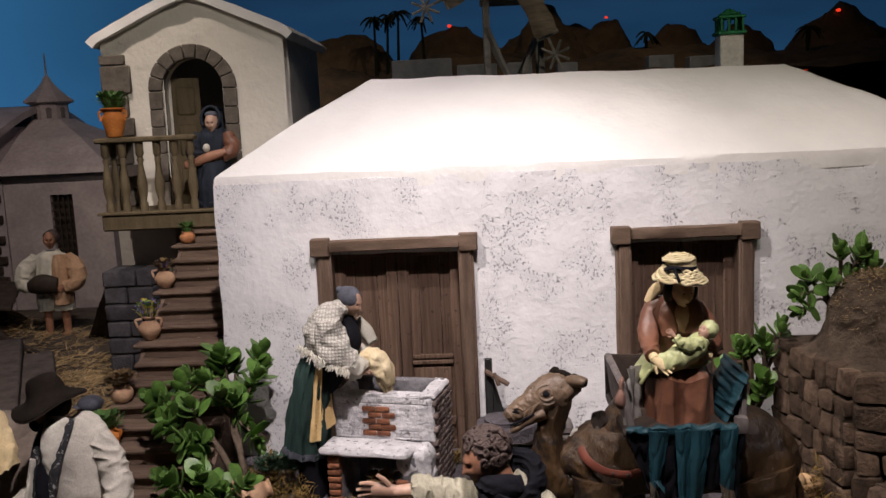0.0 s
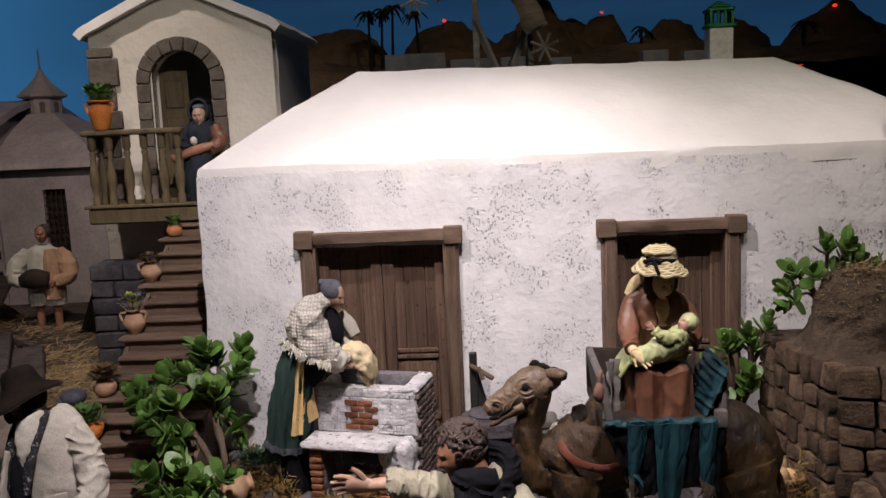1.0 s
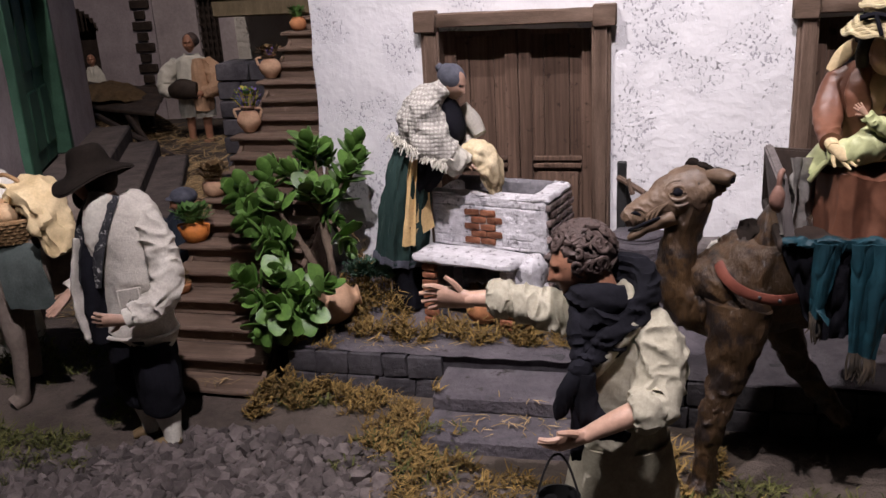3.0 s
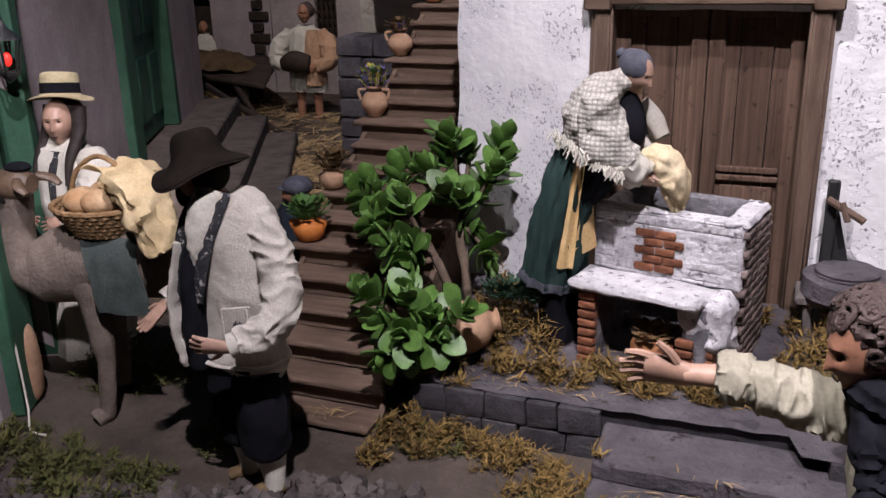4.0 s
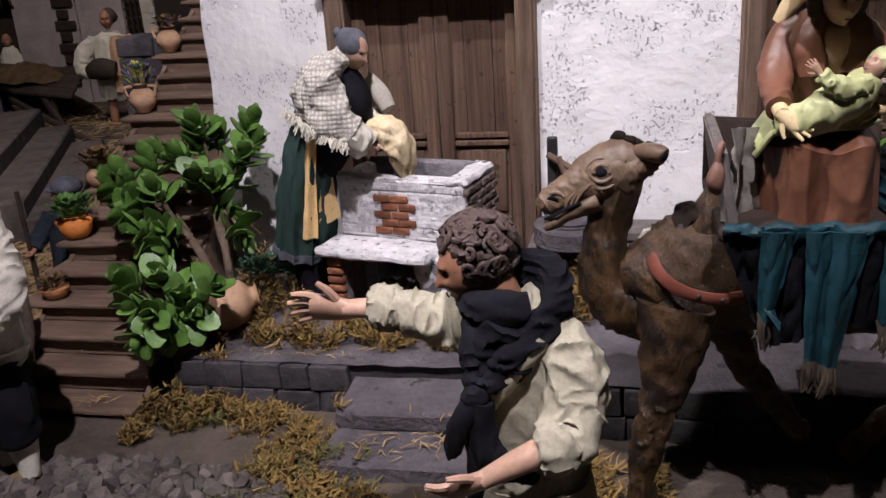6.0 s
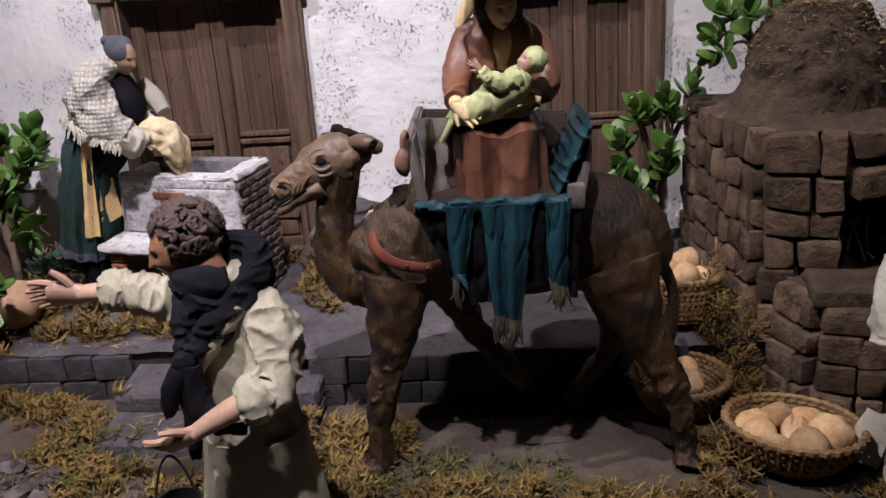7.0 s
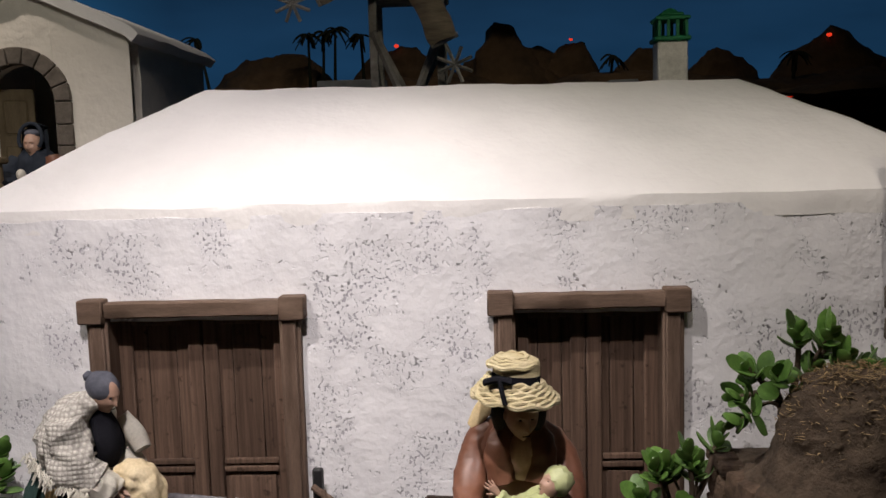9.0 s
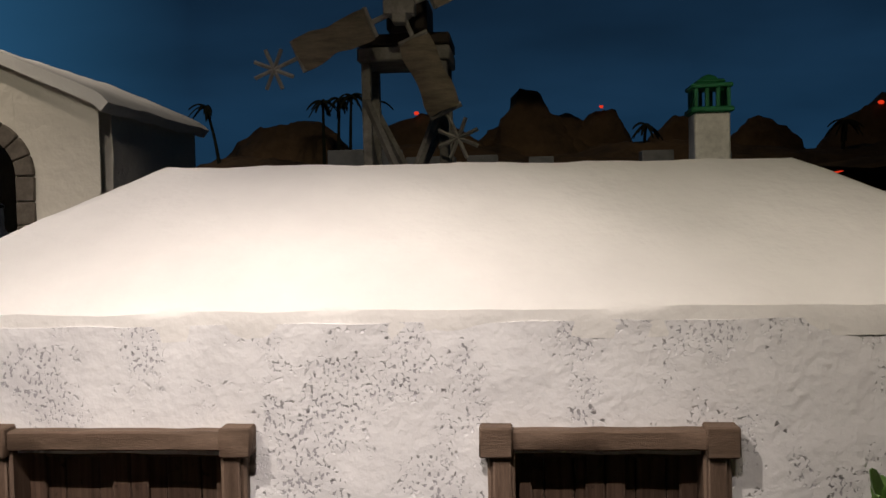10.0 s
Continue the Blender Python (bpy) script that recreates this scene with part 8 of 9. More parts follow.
def rough_stone(w, d, h, seed, soft=1.0):
    bm = bmesh.new()
    box(bm, -w / 2, w / 2, -d / 2, d / 2, -h / 2, h / 2, min(w, h) * (0.05 + 0.13 * soft), 0, 2)
    roughen(bm.verts[:], min(w, h) * (0.05 + 0.15 * soft), 1.1 / min(w, h), seed)
    return bm


def place_stone(parent, mat, name, w, d, h, at, yaw, pitch=0.0, seed=0.0):
    me = finish(name, rough_stone(w, d, h, seed, 0.15 if mat is LAVA else 1.0), mat)
    ob = new(name, me)
    ob.parent = parent
    ob.location = Vector(at) - base_of(parent)
    ob.rotation_euler = (0, radians(pitch), radians(yaw))
    return ob


random.seed(17)


def course(parent, mat, a, b, z0, z1, wmin, wmax, gap=None, depth=0.03, name="stone", clear=0.0022):
    """A row of uneven stones along a line; gap: a stretch (from, to) left open."""
    a, b = Vector(a), Vector(b)
    L = (b - a).length
    d = (b - a) / L
    yaw = math.degrees(math.atan2(d.y, d.x))
    s = 0.0
    while s < L - 0.006:
        w = min(random.uniform(wmin, wmax), L - s)
        if L - s - w < wmin * 0.5:
            w = L - s
        if gap and s < gap[1] and s + w > gap[0]:
            if s < gap[0] - 0.012:
                w = gap[0] - s
            else:
                s = gap[1]
                continue
        q = a + d * (s + w / 2)
        place_stone(parent, mat, name, w - clear, depth, z1 - z0 - clear, (q.x, q.y, (z0 + z1) / 2), yaw + random.uniform(-4, 4), random.uniform(-3, 3), random.uniform(0, 50))
        s += w


def uneven_rows(z, top):
    rows = [z]
    while top - rows[-1] > 0.050:
        rows.append(rows[-1] + random.uniform(0.026, 0.046))
    return rows[:-1] + [top] if top - rows[-1] < 0.020 else rows + [top]


for i0, i1, wmin, wmax in ((7, 0, 0.022, 0.052), (6, 7, 0.024, 0.050), (0, 1, 0.028, 0.062), (2, 3, 0.030, 0.064)):
    rows = uneven_rows(0.245, 0.568)
    for z0, z1 in zip(rows, rows[1:]):
        course(oven, OVENSTONE, pts[i0], pts[i1], z0, z1, wmin, wmax, clear=0.0034)
for z0, z1 in ((0.245, 0.290), (0.290, 0.324), (0.324, 0.366), (0.366, 0.394), (0.394, 0.424), (0.424, 0.466), (0.466, 0.500), (0.500, 0.534), (0.534, 0.568)):
    course(oven, OVENSTONE, pts[1], pts[2], z0, z1, 0.030, 0.066, (0.012, 0.135) if 0.39 < z0 < 0.49 else ((0.0, 0.145) if 0.49 < z0 < 0.52 else None), clear=0.0034)
place_stone(oven, OVENSTONE, "lintel_stone", 0.135, 0.04, 0.036, (0.706, 1.322, 0.515), 7, -7, 8)
# hearth step before the mouth
hp = [(0.560, 1.315), (0.585, 1.245), (0.66, 1.215), (0.80, 1.235)]
for k in range(4):
    z0 = 0.243 + 0.036 * k
    for a, b in zip(hp, hp[1:]):
        f = 1 - 0.03 * k
        c0 = Vector((0.70, 1.33))
        course(oven, OVENSTONE, (Vector(a) - c0) * f + c0, (Vector(b) - c0) * f + c0, z0, z0 + 0.036, 0.035, 0.06)
bm = bmesh.new()
lo = [(0.575, 1.32), (0.600, 1.262), (0.665, 1.235), (0.79, 1.255), (0.80, 1.33)]
va = [bm.verts.new((q[0], q[1], 0.245)) for q in lo]
vb = [bm.verts.new((q[0], q[1], 0.390)) for q in lo]
bm.faces.new(vb)
for i in range(5):
    bm.faces.new((va[i], va[(i + 1) % 5], vb[(i + 1) % 5], vb[i]))
part("hearth_fill", bm, MUD, oven)
place_stone(oven, MUD, "hearth_slab", 0.115, 0.075, 0.018, (0.645, 1.272, 0.392), -8, 0, 3)
random.seed(8)
sticks = thing("kindling", (0.70, 1.37, 0.40), "dry twigs laid in the oven mouth", "twigs")
for k in range(14):
    a = Vector((random.uniform(0.65, 0.74), random.uniform(1.33, 1.40), 0.402))
    b = a + Vector((random.uniform(-0.05, 0.05), random.uniform(-0.03, 0.03), random.uniform(0.01, 0.06)))
    bm = bmesh.new()
    sweep(bm, [(*a, 0.002), (*(a.lerp(b, 0.5) + Vector((0, 0.004, 0.004))), 0.0016), (*b, 0.001)], 5, 0, 3)
    part("twig", bm, STRAW if k % 3 else GREYWOOD, sticks)


# ---- bread baskets ----
def basket(at, r, h, label, loaves, tilt=(0, 0), handle=False, seed=1):
    random.seed(seed)
    ob = thing("bread_basket", at, label, "basket")
    c = Vector(at)
    m = Matrix.Rotation(radians(tilt[0]), 3, "X") @ Matrix.Rotation(radians(tilt[1]), 3, "Y")
    n = 36
    for j in range(9):
        t = j / 8
        rr = r * (0.62 + 0.38 * t ** 0.7)
        bm = bmesh.new()
        rows = []
        for k in range(2 * n + 1):
            a = 2 * math.pi * k / (2 * n)
            q = m @ Vector(((rr + 0.0016 * (1 if (k + j) % 2 else -1)) * math.cos(a), (rr + 0.0016 * (1 if (k + j) % 2 else -1)) * math.sin(a), h * t))
            rows.append((*(c + q), 0.0030 if j < 8 else 0.0042))
        sweep(bm, rows, 6, 0, 1, (0, 0, 1))
        part("weave", bm, WICKER, ob)
    bm = bmesh.new()
    for k in range(n):
        a = 2 * math.pi * k / n
        sweep(bm, [(*(c + m @ Vector((r * f * math.cos(a), r * f * math.sin(a), h * z))), 0.0014) for f, z in ((0.63, 0.0), (0.86, 0.35), (0.965, 0.72), (1.0, 1.0))], 5, 0, 2)
    part("wicker_frame", bm, WICKER, ob)
    bm = bmesh.new()
    lathe(bm, ((0.002, 0), (r * 0.64, 0), (r * 0.64, 0.004), (0.002, 0.005)), at, 24)
    turned(bm, bm.verts[:], at, m)
    part("base", bm, WICKER, ob)
    for x, y, z, a, b, d, yaw, kind in loaves:
        bm = bmesh.new()
        a, b, d = a * 0.80, b * 0.80, d * 0.92
        q = c + m @ Vector((x * 0.88, y * 0.88, z))
        vs = ball(bm, q, (a, b, d), 0, 20, 14, (0, 0, yaw))
        if kind == "plait":
            for v in vs:
                w = v.co - q
                v.co += w * 0.12 * math.sin(w.x * 260) * math.cos(w.y * 200)
        elif kind == "split":
            for v in vs:
                w = v.co - q
                s = Vector((math.cos(radians(yaw)), math.sin(radians(yaw)), 0))
                across = w - s * w.dot(s)
                if w.z > 0 and abs(across.x * -s.y + across.y * s.x) < b * 0.28:
                    v.co.z -= d * 0.22
        roughen(vs, 0.0022, 60, x * 90)
        loaf = new("bread_loaf", finish("bread_loaf", bm, BREAD))
        me = loaf.data
        me.transform(Matrix.Translation(-q))
        loaf.location = q
        tagged(loaf, {"plait": "knotted golden bread loaf in a wicker basket", "split": "long split bread loaf in a wicker basket"}.get(kind, "round golden bread roll in a wicker basket"), "bread", "loaves in the baskets")
    return ob


basket((0.536, 1.150, 0.250), 0.071, 0.040, "wide wicker basket full of golden bread loaves on the moss", [
    (-0.044, -0.012, 0.030, 0.024, 0.022, 0.018, 0, "roll"), (-0.040, 0.026, 0.026, 0.030, 0.022, 0.018, 30, "split"), (-0.010, 0.040, 0.030, 0.030, 0.018, 0.017, 20, "split"), (0.004, 0.004, 0.028, 0.034, 0.018, 0.018, 65, "split"),
    (0.028, 0.034, 0.030, 0.024, 0.018, 0.016, -20, "roll"), (0.040, -0.010, 0.032, 0.032, 0.028, 0.022, 70, "plait"), (0.004, -0.044, 0.032, 0.027, 0.025, 0.021, 0, "roll"), (-0.028, -0.038, 0.024, 0.024, 0.019, 0.016, -30, "split")], (-6, 4), seed=3)
basket((0.462, 1.372, 0.318), 0.046, 0.055, "deep round basket with bread loaves against the oven", [
    (-0.022, 0.004, 0.060, 0.024, 0.022, 0.022, 0, "roll"), (0.004, -0.018, 0.058, 0.024, 0.020, 0.020, 20, "split"), (0.012, 0.018, 0.068, 0.028, 0.022, 0.020, 40, "plait"), (0.026, -0.006, 0.052, 0.018, 0.016, 0.016, 0, "roll")], (-8, 0), seed=4)
basket((0.440, 1.265, 0.250), 0.056, 0.042, "small dark basket of loaves behind the camel", [
    (-0.018, 0.0, 0.034, 0.026, 0.018, 0.018, 60, "split"), (0.014, -0.008, 0.036, 0.026, 0.018, 0.018, 100, "split"), (0.010, 0.024, 0.036, 0.024, 0.020, 0.018, 20, "roll")], seed=5)
random.seed(6)
sk = thing("bread_cloth", (0.618, 1.135, 0.25), "crumpled pale sack cloth beside the basket", "cloth")
bm = bmesh.new()
vs = sweep(bm, [(0.612, 1.13, 0.252, 0.014, 0.012), (0.618, 1.137, 0.278, 0.02, 0.014), (0.622, 1.145, 0.305, 0.013, 0.01)], 18, 0, 6, (1, 0, 0), 0.10, 4)
roughen(bm.verts[:], 0.006, 60, 4)
part("sack", bm, LINEN, sk)


# ---- camel furniture ----
seat = thing("camel_saddle", (0.23, 1.205, 0.545), "dark wooden camel saddle tray with grey side boards and leather pouch", "saddle")


def panel4(name, corners, mat, thick=0.010):
    bm = bmesh.new()
    bm.faces.new([bm.verts.new(q) for q in corners])
    thicken(bm, thick)
    bmesh.ops.bevel(bm, geom=bm.edges[:], offset=0.002, segments=2, affect="EDGES")
    return part(name, bm, mat, seat)


panel4("side_board", ((0.156, 1.116, 0.566), (0.156, 1.270, 0.566), (0.146, 1.262, 0.632), (0.145, 1.122, 0.628)), GREYWOOD)
panel4("side_board", ((0.306, 1.126, 0.566), (0.306, 1.270, 0.566), (0.318, 1.262, 0.615), (0.316, 1.150, 0.612)), GREYWOOD)
panel4("back_board", ((0.150, 1.276, 0.555), (0.310, 1.276, 0.555), (0.312, 1.280, 0.615), (0.150, 1.280, 0.625)), DARKWOOD)
bm = bmesh.new()
box(bm, 0.150, 0.311, 1.116, 1.280, 0.552, 0.566, 0.003)
part("seat_board", bm, DARKWOOD, seat)
bm = bmesh.new()
box(bm, 0.298, 0.314, 1.108, 1.124, 0.556, 0.580, 0.005, 0, 2)
roughen(bm.verts[:], 0.0015, 80, 2)
part("corner_post", bm, GREYWOOD, seat)
bm = bmesh.new()
sweep(bm, [(0.150, 1.120, 0.632, 0.0026), (0.149, 1.113, 0.637, 0.0030), (0.147, 1.109, 0.633, 0.0030), (0.146, 1.108, 0.622, 0.0026)], 12, 0, 5)
vs = sweep(bm, [(0.146, 1.108, 0.624, 0.0028, 0.0028), (0.146, 1.107, 0.618, 0.0062, 0.0055), (0.145, 1.107, 0.610, 0.0074, 0.0062), (0.146, 1.108, 0.602, 0.0060, 0.0052), (0.147, 1.109, 0.597, 0.0020, 0.0020)], 26, 0, 7, (1, 0, 0))
roughen(vs, 0.0010, 70, 4)
part("leather_pouch", bm, surface("dull_pink_leather", (0.15, 0.075, 0.055), (0.27, 0.15, 0.115), 0.55, 30, 150, 0.4), seat, "dull reddish leather pouch")
bm = bmesh.new()
vs = sheet(bm, lambda u, v: Vector((0.155 + 0.030 * u + 0.006 * math.sin(7 * u + 3 * v), 1.122 + 0.065 * u, 0.648 - 0.014 * u - (0.080 - 0.010 * u) * v)), 18, 26)
folds(bm, vs, 0.004, 45, 5, (1.5, 1.5, 0.4))
thicken(bm, 0.0015)
part("pale_lining", bm, surface("dirty_grey_lining", (0.17, 0.155, 0.14), (0.33, 0.31, 0.285), 0.8, 40, 200, 0.4), seat)
bm = bmesh.new()
strap = [(0.178, 1.148, 0.496, 0.0065, 0.002), (0.156, 1.146, 0.493, 0.0065, 0.002), (0.133, 1.148, 0.496, 0.0065, 0.002), (0.116, 1.155, 0.502, 0.0065, 0.002), (0.104, 1.168, 0.510, 0.0065, 0.002), (0.098, 1.185, 0.519, 0.0060, 0.002)]
sweep(bm, [(x, y - 0.009, z, b, a) for x, y, z, a, b in strap], 10, 0, 8, (0, 1, 0.2))
part("breast_strap", bm, REDLEATHER, seat, "red leather breast strap")
bm = bmesh.new()
for x, y, z in ((0.158, 1.1340, 0.4935), (0.138, 1.1360, 0.4955)):
    ball(bm, (x, y, z), (0.0022, 0.0012, 0.0022), 0, 10, 8)
part("strap_rivet", bm, IRON, seat)
bm = bmesh.new()
vs = sweep(bm, [(0.090, 1.196, 0.490, 0.008, 0.010), (0.092, 1.204, 0.508, 0.011, 0.012), (0.100, 1.215, 0.524, 0.009, 0.010), (0.104, 1.220, 0.532, 0.004, 0.005)], 26, 0, 8, (1, 0, 0))
folds(bm, vs, 0.003, 80, 4)
part("pale_cloth", bm, LINEN, seat)

cush = thing("teal_cushion", (0.318, 1.20, 0.566), "teal ribbed cloth folded over the side of the saddle tray", "cushion")
bm = bmesh.new()
vs = sweep(bm, [(0.290 + 0.030 * k / 36, 1.186, 0.567 + 0.062 * k / 36, 0.060 - 0.004 * k / 36, 0.0075 + 0.0008 * math.sin(k * 1.05)) for k in range(37)], 60, 0, 2, (0, 1, 0))
folds(bm, vs, 0.0022, 26, 6, (1, 0.5, 2.5))
part("cover", bm, TEAL, cush)

cloth = thing("teal_saddle_cloth", (0.235, 1.11, 0.55), "dark teal cloth draped over the saddle tray with fringed ends", "cloth")
bm = bmesh.new()
vs = sheet(bm, lambda u, v: Vector((0.152 + 0.158 * u + 0.036 * v * (1 - u) ** 2 - 0.004 * v * u, 1.1125 + 0.020 * v + 0.0030 * math.sin(u * 31) * v, 0.562 - (0.098 + 0.010 * math.sin(u * 7)) * v)), 70, 30)
folds(bm, vs, 0.003, 40, 7, (1.4, 1, 0.4))
thicken(bm, 0.0015)
part("black_apron", bm, BLACKCLOTH, cloth, "black under-cloth")
bm = bmesh.new()
vs = sweep(bm, [(0.154 + 0.146 * k / 20, 1.1120 - 0.0015 * math.sin(k), 0.5655 + 0.0015 * math.sin(k * 1.3), 0.0050 + 0.0012 * math.sin(k * 2.1), 0.0048) for k in range(21)], 14, 0, 3, (0, 1, 0))
folds(bm, vs, 0.002, 90, 8)
part("rolled_edge", bm, TEAL, cloth)
random.seed(62)
for x0, w, x1, w1, ln in ((0.182, 0.030, 0.184, 0.012, 0.076), (0.216, 0.052, 0.224, 0.026, 0.116), (0.276, 0.024, 0.278, 0.018, 0.080)):
    bm = bmesh.new()

    def fold_at(u, v):
        a, b = x0 + (x1 - x0) * v, w + (w1 - w) * v ** 0.8
        pleat = 0.5 + 0.5 * math.sin(u * (11 if w > 0.05 else 7) + x0 * 60)
        return Vector((a + b * u, 1.1075 + 0.010 * v - 0.0065 * pleat * (0.35 + 0.65 * min(1, v * 2.5)), 0.566 - ln * v - 0.010 * u * v))
    vs = sheet(bm, fold_at, 40, 46)
    folds(bm, vs, 0.0016, 60, x0, (1.6, 1, 0.3))
    thicken(bm, 0.0018)
    part("hanging_fold", bm, TEAL, cloth)
    bm = bmesh.new()
    n = int(w1 * 900)
    for k in range(n):
        u = (k + 0.5) / n
        p = fold_at(u, 1.0)
        sweep(bm, [(*p, 0.0013), (p.x + random.uniform(-0.003, 0.003), p.y - 0.003, p.z - 0.012, 0.0015), (p.x + random.uniform(-0.006, 0.006), p.y - random.uniform(0, 0.004), p.z - random.uniform(0.020, 0.030), 0.0007)], 5, 0, 2)
    part("fringe", bm, FRINGE, cloth, "dark brown tasselled fringe")

# load of the grey camel
load = thing("camel_pannier", (-0.86, 1.30, 0.52), "round wicker pannier with bread and pale cloth on the grey camel", "basket")
for j in range(7):
    t = j / 6
    rr = 0.044 + 0.022 * t
    bm = bmesh.new()
    sweep(bm, [(-0.905 + (rr + 0.0014 * (-1) ** (k + j)) * math.cos(math.pi * k / 30), 1.275 + (rr + 0.0014 * (-1) ** (k + j)) * math.sin(math.pi * k / 30), 0.505 + 0.034 * t, 0.0034) for k in range(61)], 6, 0, 1, (0, 0, 1))
    part("weave", bm, WICKER, load)
bm = bmesh.new()
sweep(bm, [(-0.965, 1.275, 0.538, 0.0032), (-0.945, 1.272, 0.575, 0.0032), (-0.905, 1.270, 0.596, 0.0032), (-0.865, 1.272, 0.572, 0.0032), (-0.845, 1.275, 0.538, 0.0032)], 8, 0, 6)
part("hoop_handle", bm, WICKER, load)
bm = bmesh.new()
lathe(bm, ((0.002, 0), (0.045, 0), (0.058, 0.022), (0.002, 0.024)), (-0.905, 1.275, 0.503), 20)
part("base", bm, WICKER, load)
for q, r in (((-0.932, 1.262, 0.541), (0.026, 0.020, 0.016)), ((-0.900, 1.252, 0.543), (0.022, 0.018, 0.015)), ((-0.912, 1.290, 0.546), (0.028, 0.020, 0.016))):
    bm = bmesh.new()
    vs = ball(bm, (0, 0, 0), r, 0, 18, 12, (0, 0, 20))
    roughen(vs, 0.002, 60, q[0])
    ob = new("bread_loaf", finish("bread_loaf", bm, BREAD))
    ob.location = q
    tagged(ob, "pale split bread loaf in the camel's pannier", "bread", "loaves in the baskets")
wrap = thing("cream_cloth_bundle", (-0.85, 1.28, 0.53), "crumpled cream cloth bundle hanging over the pannier", "cloth")
bm = bmesh.new()
vs = sweep(bm, [(-0.905, 1.300, 0.556, 0.020, 0.014), (-0.870, 1.275, 0.572, 0.034, 0.020), (-0.838, 1.258, 0.560, 0.038, 0.024), (-0.818, 1.250, 0.525, 0.034, 0.022), (-0.802, 1.245, 0.492, 0.024, 0.016)], 34, 0, 9, (0, 1, 0), 0.09, 5)
crumple(bm, vs, 0.009, 48, 12)
roughen(vs, 0.003, 80, 12)
part("wrapped_cloth", bm, CREAMCLOTH, wrap)
bm = bmesh.new()
sheet(bm, lambda u, v: Vector((-0.900 + 0.075 * u - 0.012 * v, 1.262 - 0.02 * v + 0.10 * u * 0.2, 0.578 + 0.006 * math.sin(u * 8) + 0.010 * v * math.sin(u * 5 + 1))), 16, 10)
roughen(bm.verts[:], 0.004, 50, 13)
thicken(bm, 0.0016)
part("corner_flap", bm, CREAMCLOTH, wrap)
for ob in list(bpy.data.objects):
    if ob.name.startswith(("camel_pannier", "cream_cloth_bundle")) or ob.name.startswith("bread_loaf") and ob.location.x < -0.8:
        ob.location += Vector((0.030, -0.004, -0.004))
blank = thing("camel_blanket", (-0.86, 1.25, 0.45), "dull green-grey blanket over the grey camel's flank", "blanket")
bm = bmesh.new()
sheet(bm, lambda u, v: Vector((-0.905 + 0.075 * u + 0.035 * v, 1.290 - 0.065 * math.sin(min(1.0, v * 1.6) * 1.57) + 0.010 * u - 0.006, 0.530 - 0.125 * v ** 1.3)), 20, 24)
roughen(bm.verts[:], 0.003, 40, 14)
thicken(bm, 0.002)
part("cover", bm, surface("grey_green_cloth", (0.05, 0.065, 0.06), (0.10, 0.12, 0.11), 0.9, 20, 260, 0.4), blank)
rope = thing("lead_rope", (-0.99, 1.21, 0.25), "thin pale lead rope hanging from the halter to the ground", "rope")
bm = bmesh.new()
sweep(bm, [(-1.034, 1.228, 0.520, 0.0016), (-1.022, 1.215, 0.44, 0.0016), (-1.004, 1.205, 0.35, 0.0016), (-0.985, 1.19, 0.27, 0.0016), (-0.965, 1.17, 0.2495, 0.0016), (-0.935, 1.165, 0.2495, 0.0016)], 6, 0, 6)
part("cord", bm, LINEN, rope)
pail = thing("small_bucket", (-0.050, 0.930, 0.35), "small dark green bucket hanging from the boy's hand", "bucket")
bm = bmesh.new()
lathe(bm, ((0.002, 0.0), (0.016, 0), (0.021, 0.034), (0.019, 0.034), (0.015, 0.004), (0.002, 0.004)), (-0.050, 0.930, 0.338), 20)
part("body", bm, IRON, pail)
bm = bmesh.new()
sweep(bm, [(-0.070, 0.930, 0.371, 0.0012), (-0.060, 0.930, 0.405, 0.0012), (-0.050, 0.931, 0.416, 0.0012), (-0.040, 0.930, 0.405, 0.0012), (-0.030, 0.930, 0.371, 0.0012)], 6, 0, 4)
part("bail", bm, IRON, pail)

# ---- the hand mill between the doors ----
mill = thing("stone_quern", (0.03, 1.59, 0.335), "low round stone quern with a dark post and wooden crank", "quern")
bm = bmesh.new()
lathe(bm, spline(((0.002, 0.0), (0.054, 0.0), (0.058, 0.006), (0.058, 0.022), (0.052, 0.027), (0.002, 0.028)), 2), (0.005, 1.60, 0.385), 36)
roughen(bm.verts[:], 0.002, 40, 1)
part("lower_stone", bm, PAVING, mill)
bm = bmesh.new()
lathe(bm, spline(((0.002, 0.0), (0.036, 0.0), (0.038, 0.004), (0.036, 0.010), (0.002, 0.010)), 2), (0.000, 1.60, 0.412), 30)
part("upper_stone", bm, PAVING, mill)
bm = bmesh.new()
box(bm, -0.06, 0.13, 1.575, 1.635, 0.372, 0.386, 0.003)
box(bm, 0.06, 0.13, 1.58, 1.63, 0.386, 0.408, 0.006)
part("bench", bm, GREYWOOD, mill)
for x in (-0.045, 0.012, 0.115):
    for y in (1.585, 1.625):
        bm = bmesh.new()
        sweep(bm, [(x + 0.006, y, 0.318, 0.006), (x, y, 0.374, 0.006)], 8, 0, 2)
        part("leg", bm, GREYWOOD, mill)
bm = bmesh.new()
box(bm, -0.034, -0.019, 1.622, 1.632, 0.386, 0.530, 0.002)
f = bm.faces.new([bm.verts.new(q) for q in ((-0.020, 1.626, 0.395), (0.008, 1.626, 0.395), (-0.020, 1.626, 0.50))])
part("post", bm, IRON, mill, "black upright post")
bm = bmesh.new()
sweep(bm, [(-0.032, 1.618, 0.506, 0.005), (-0.004, 1.600, 0.494, 0.005), (0.010, 1.592, 0.487, 0.005)], 8, 0, 3)
sweep(bm, [(-0.016, 1.606, 0.506, 0.004), (-0.008, 1.596, 0.484, 0.004)], 8, 0, 3)
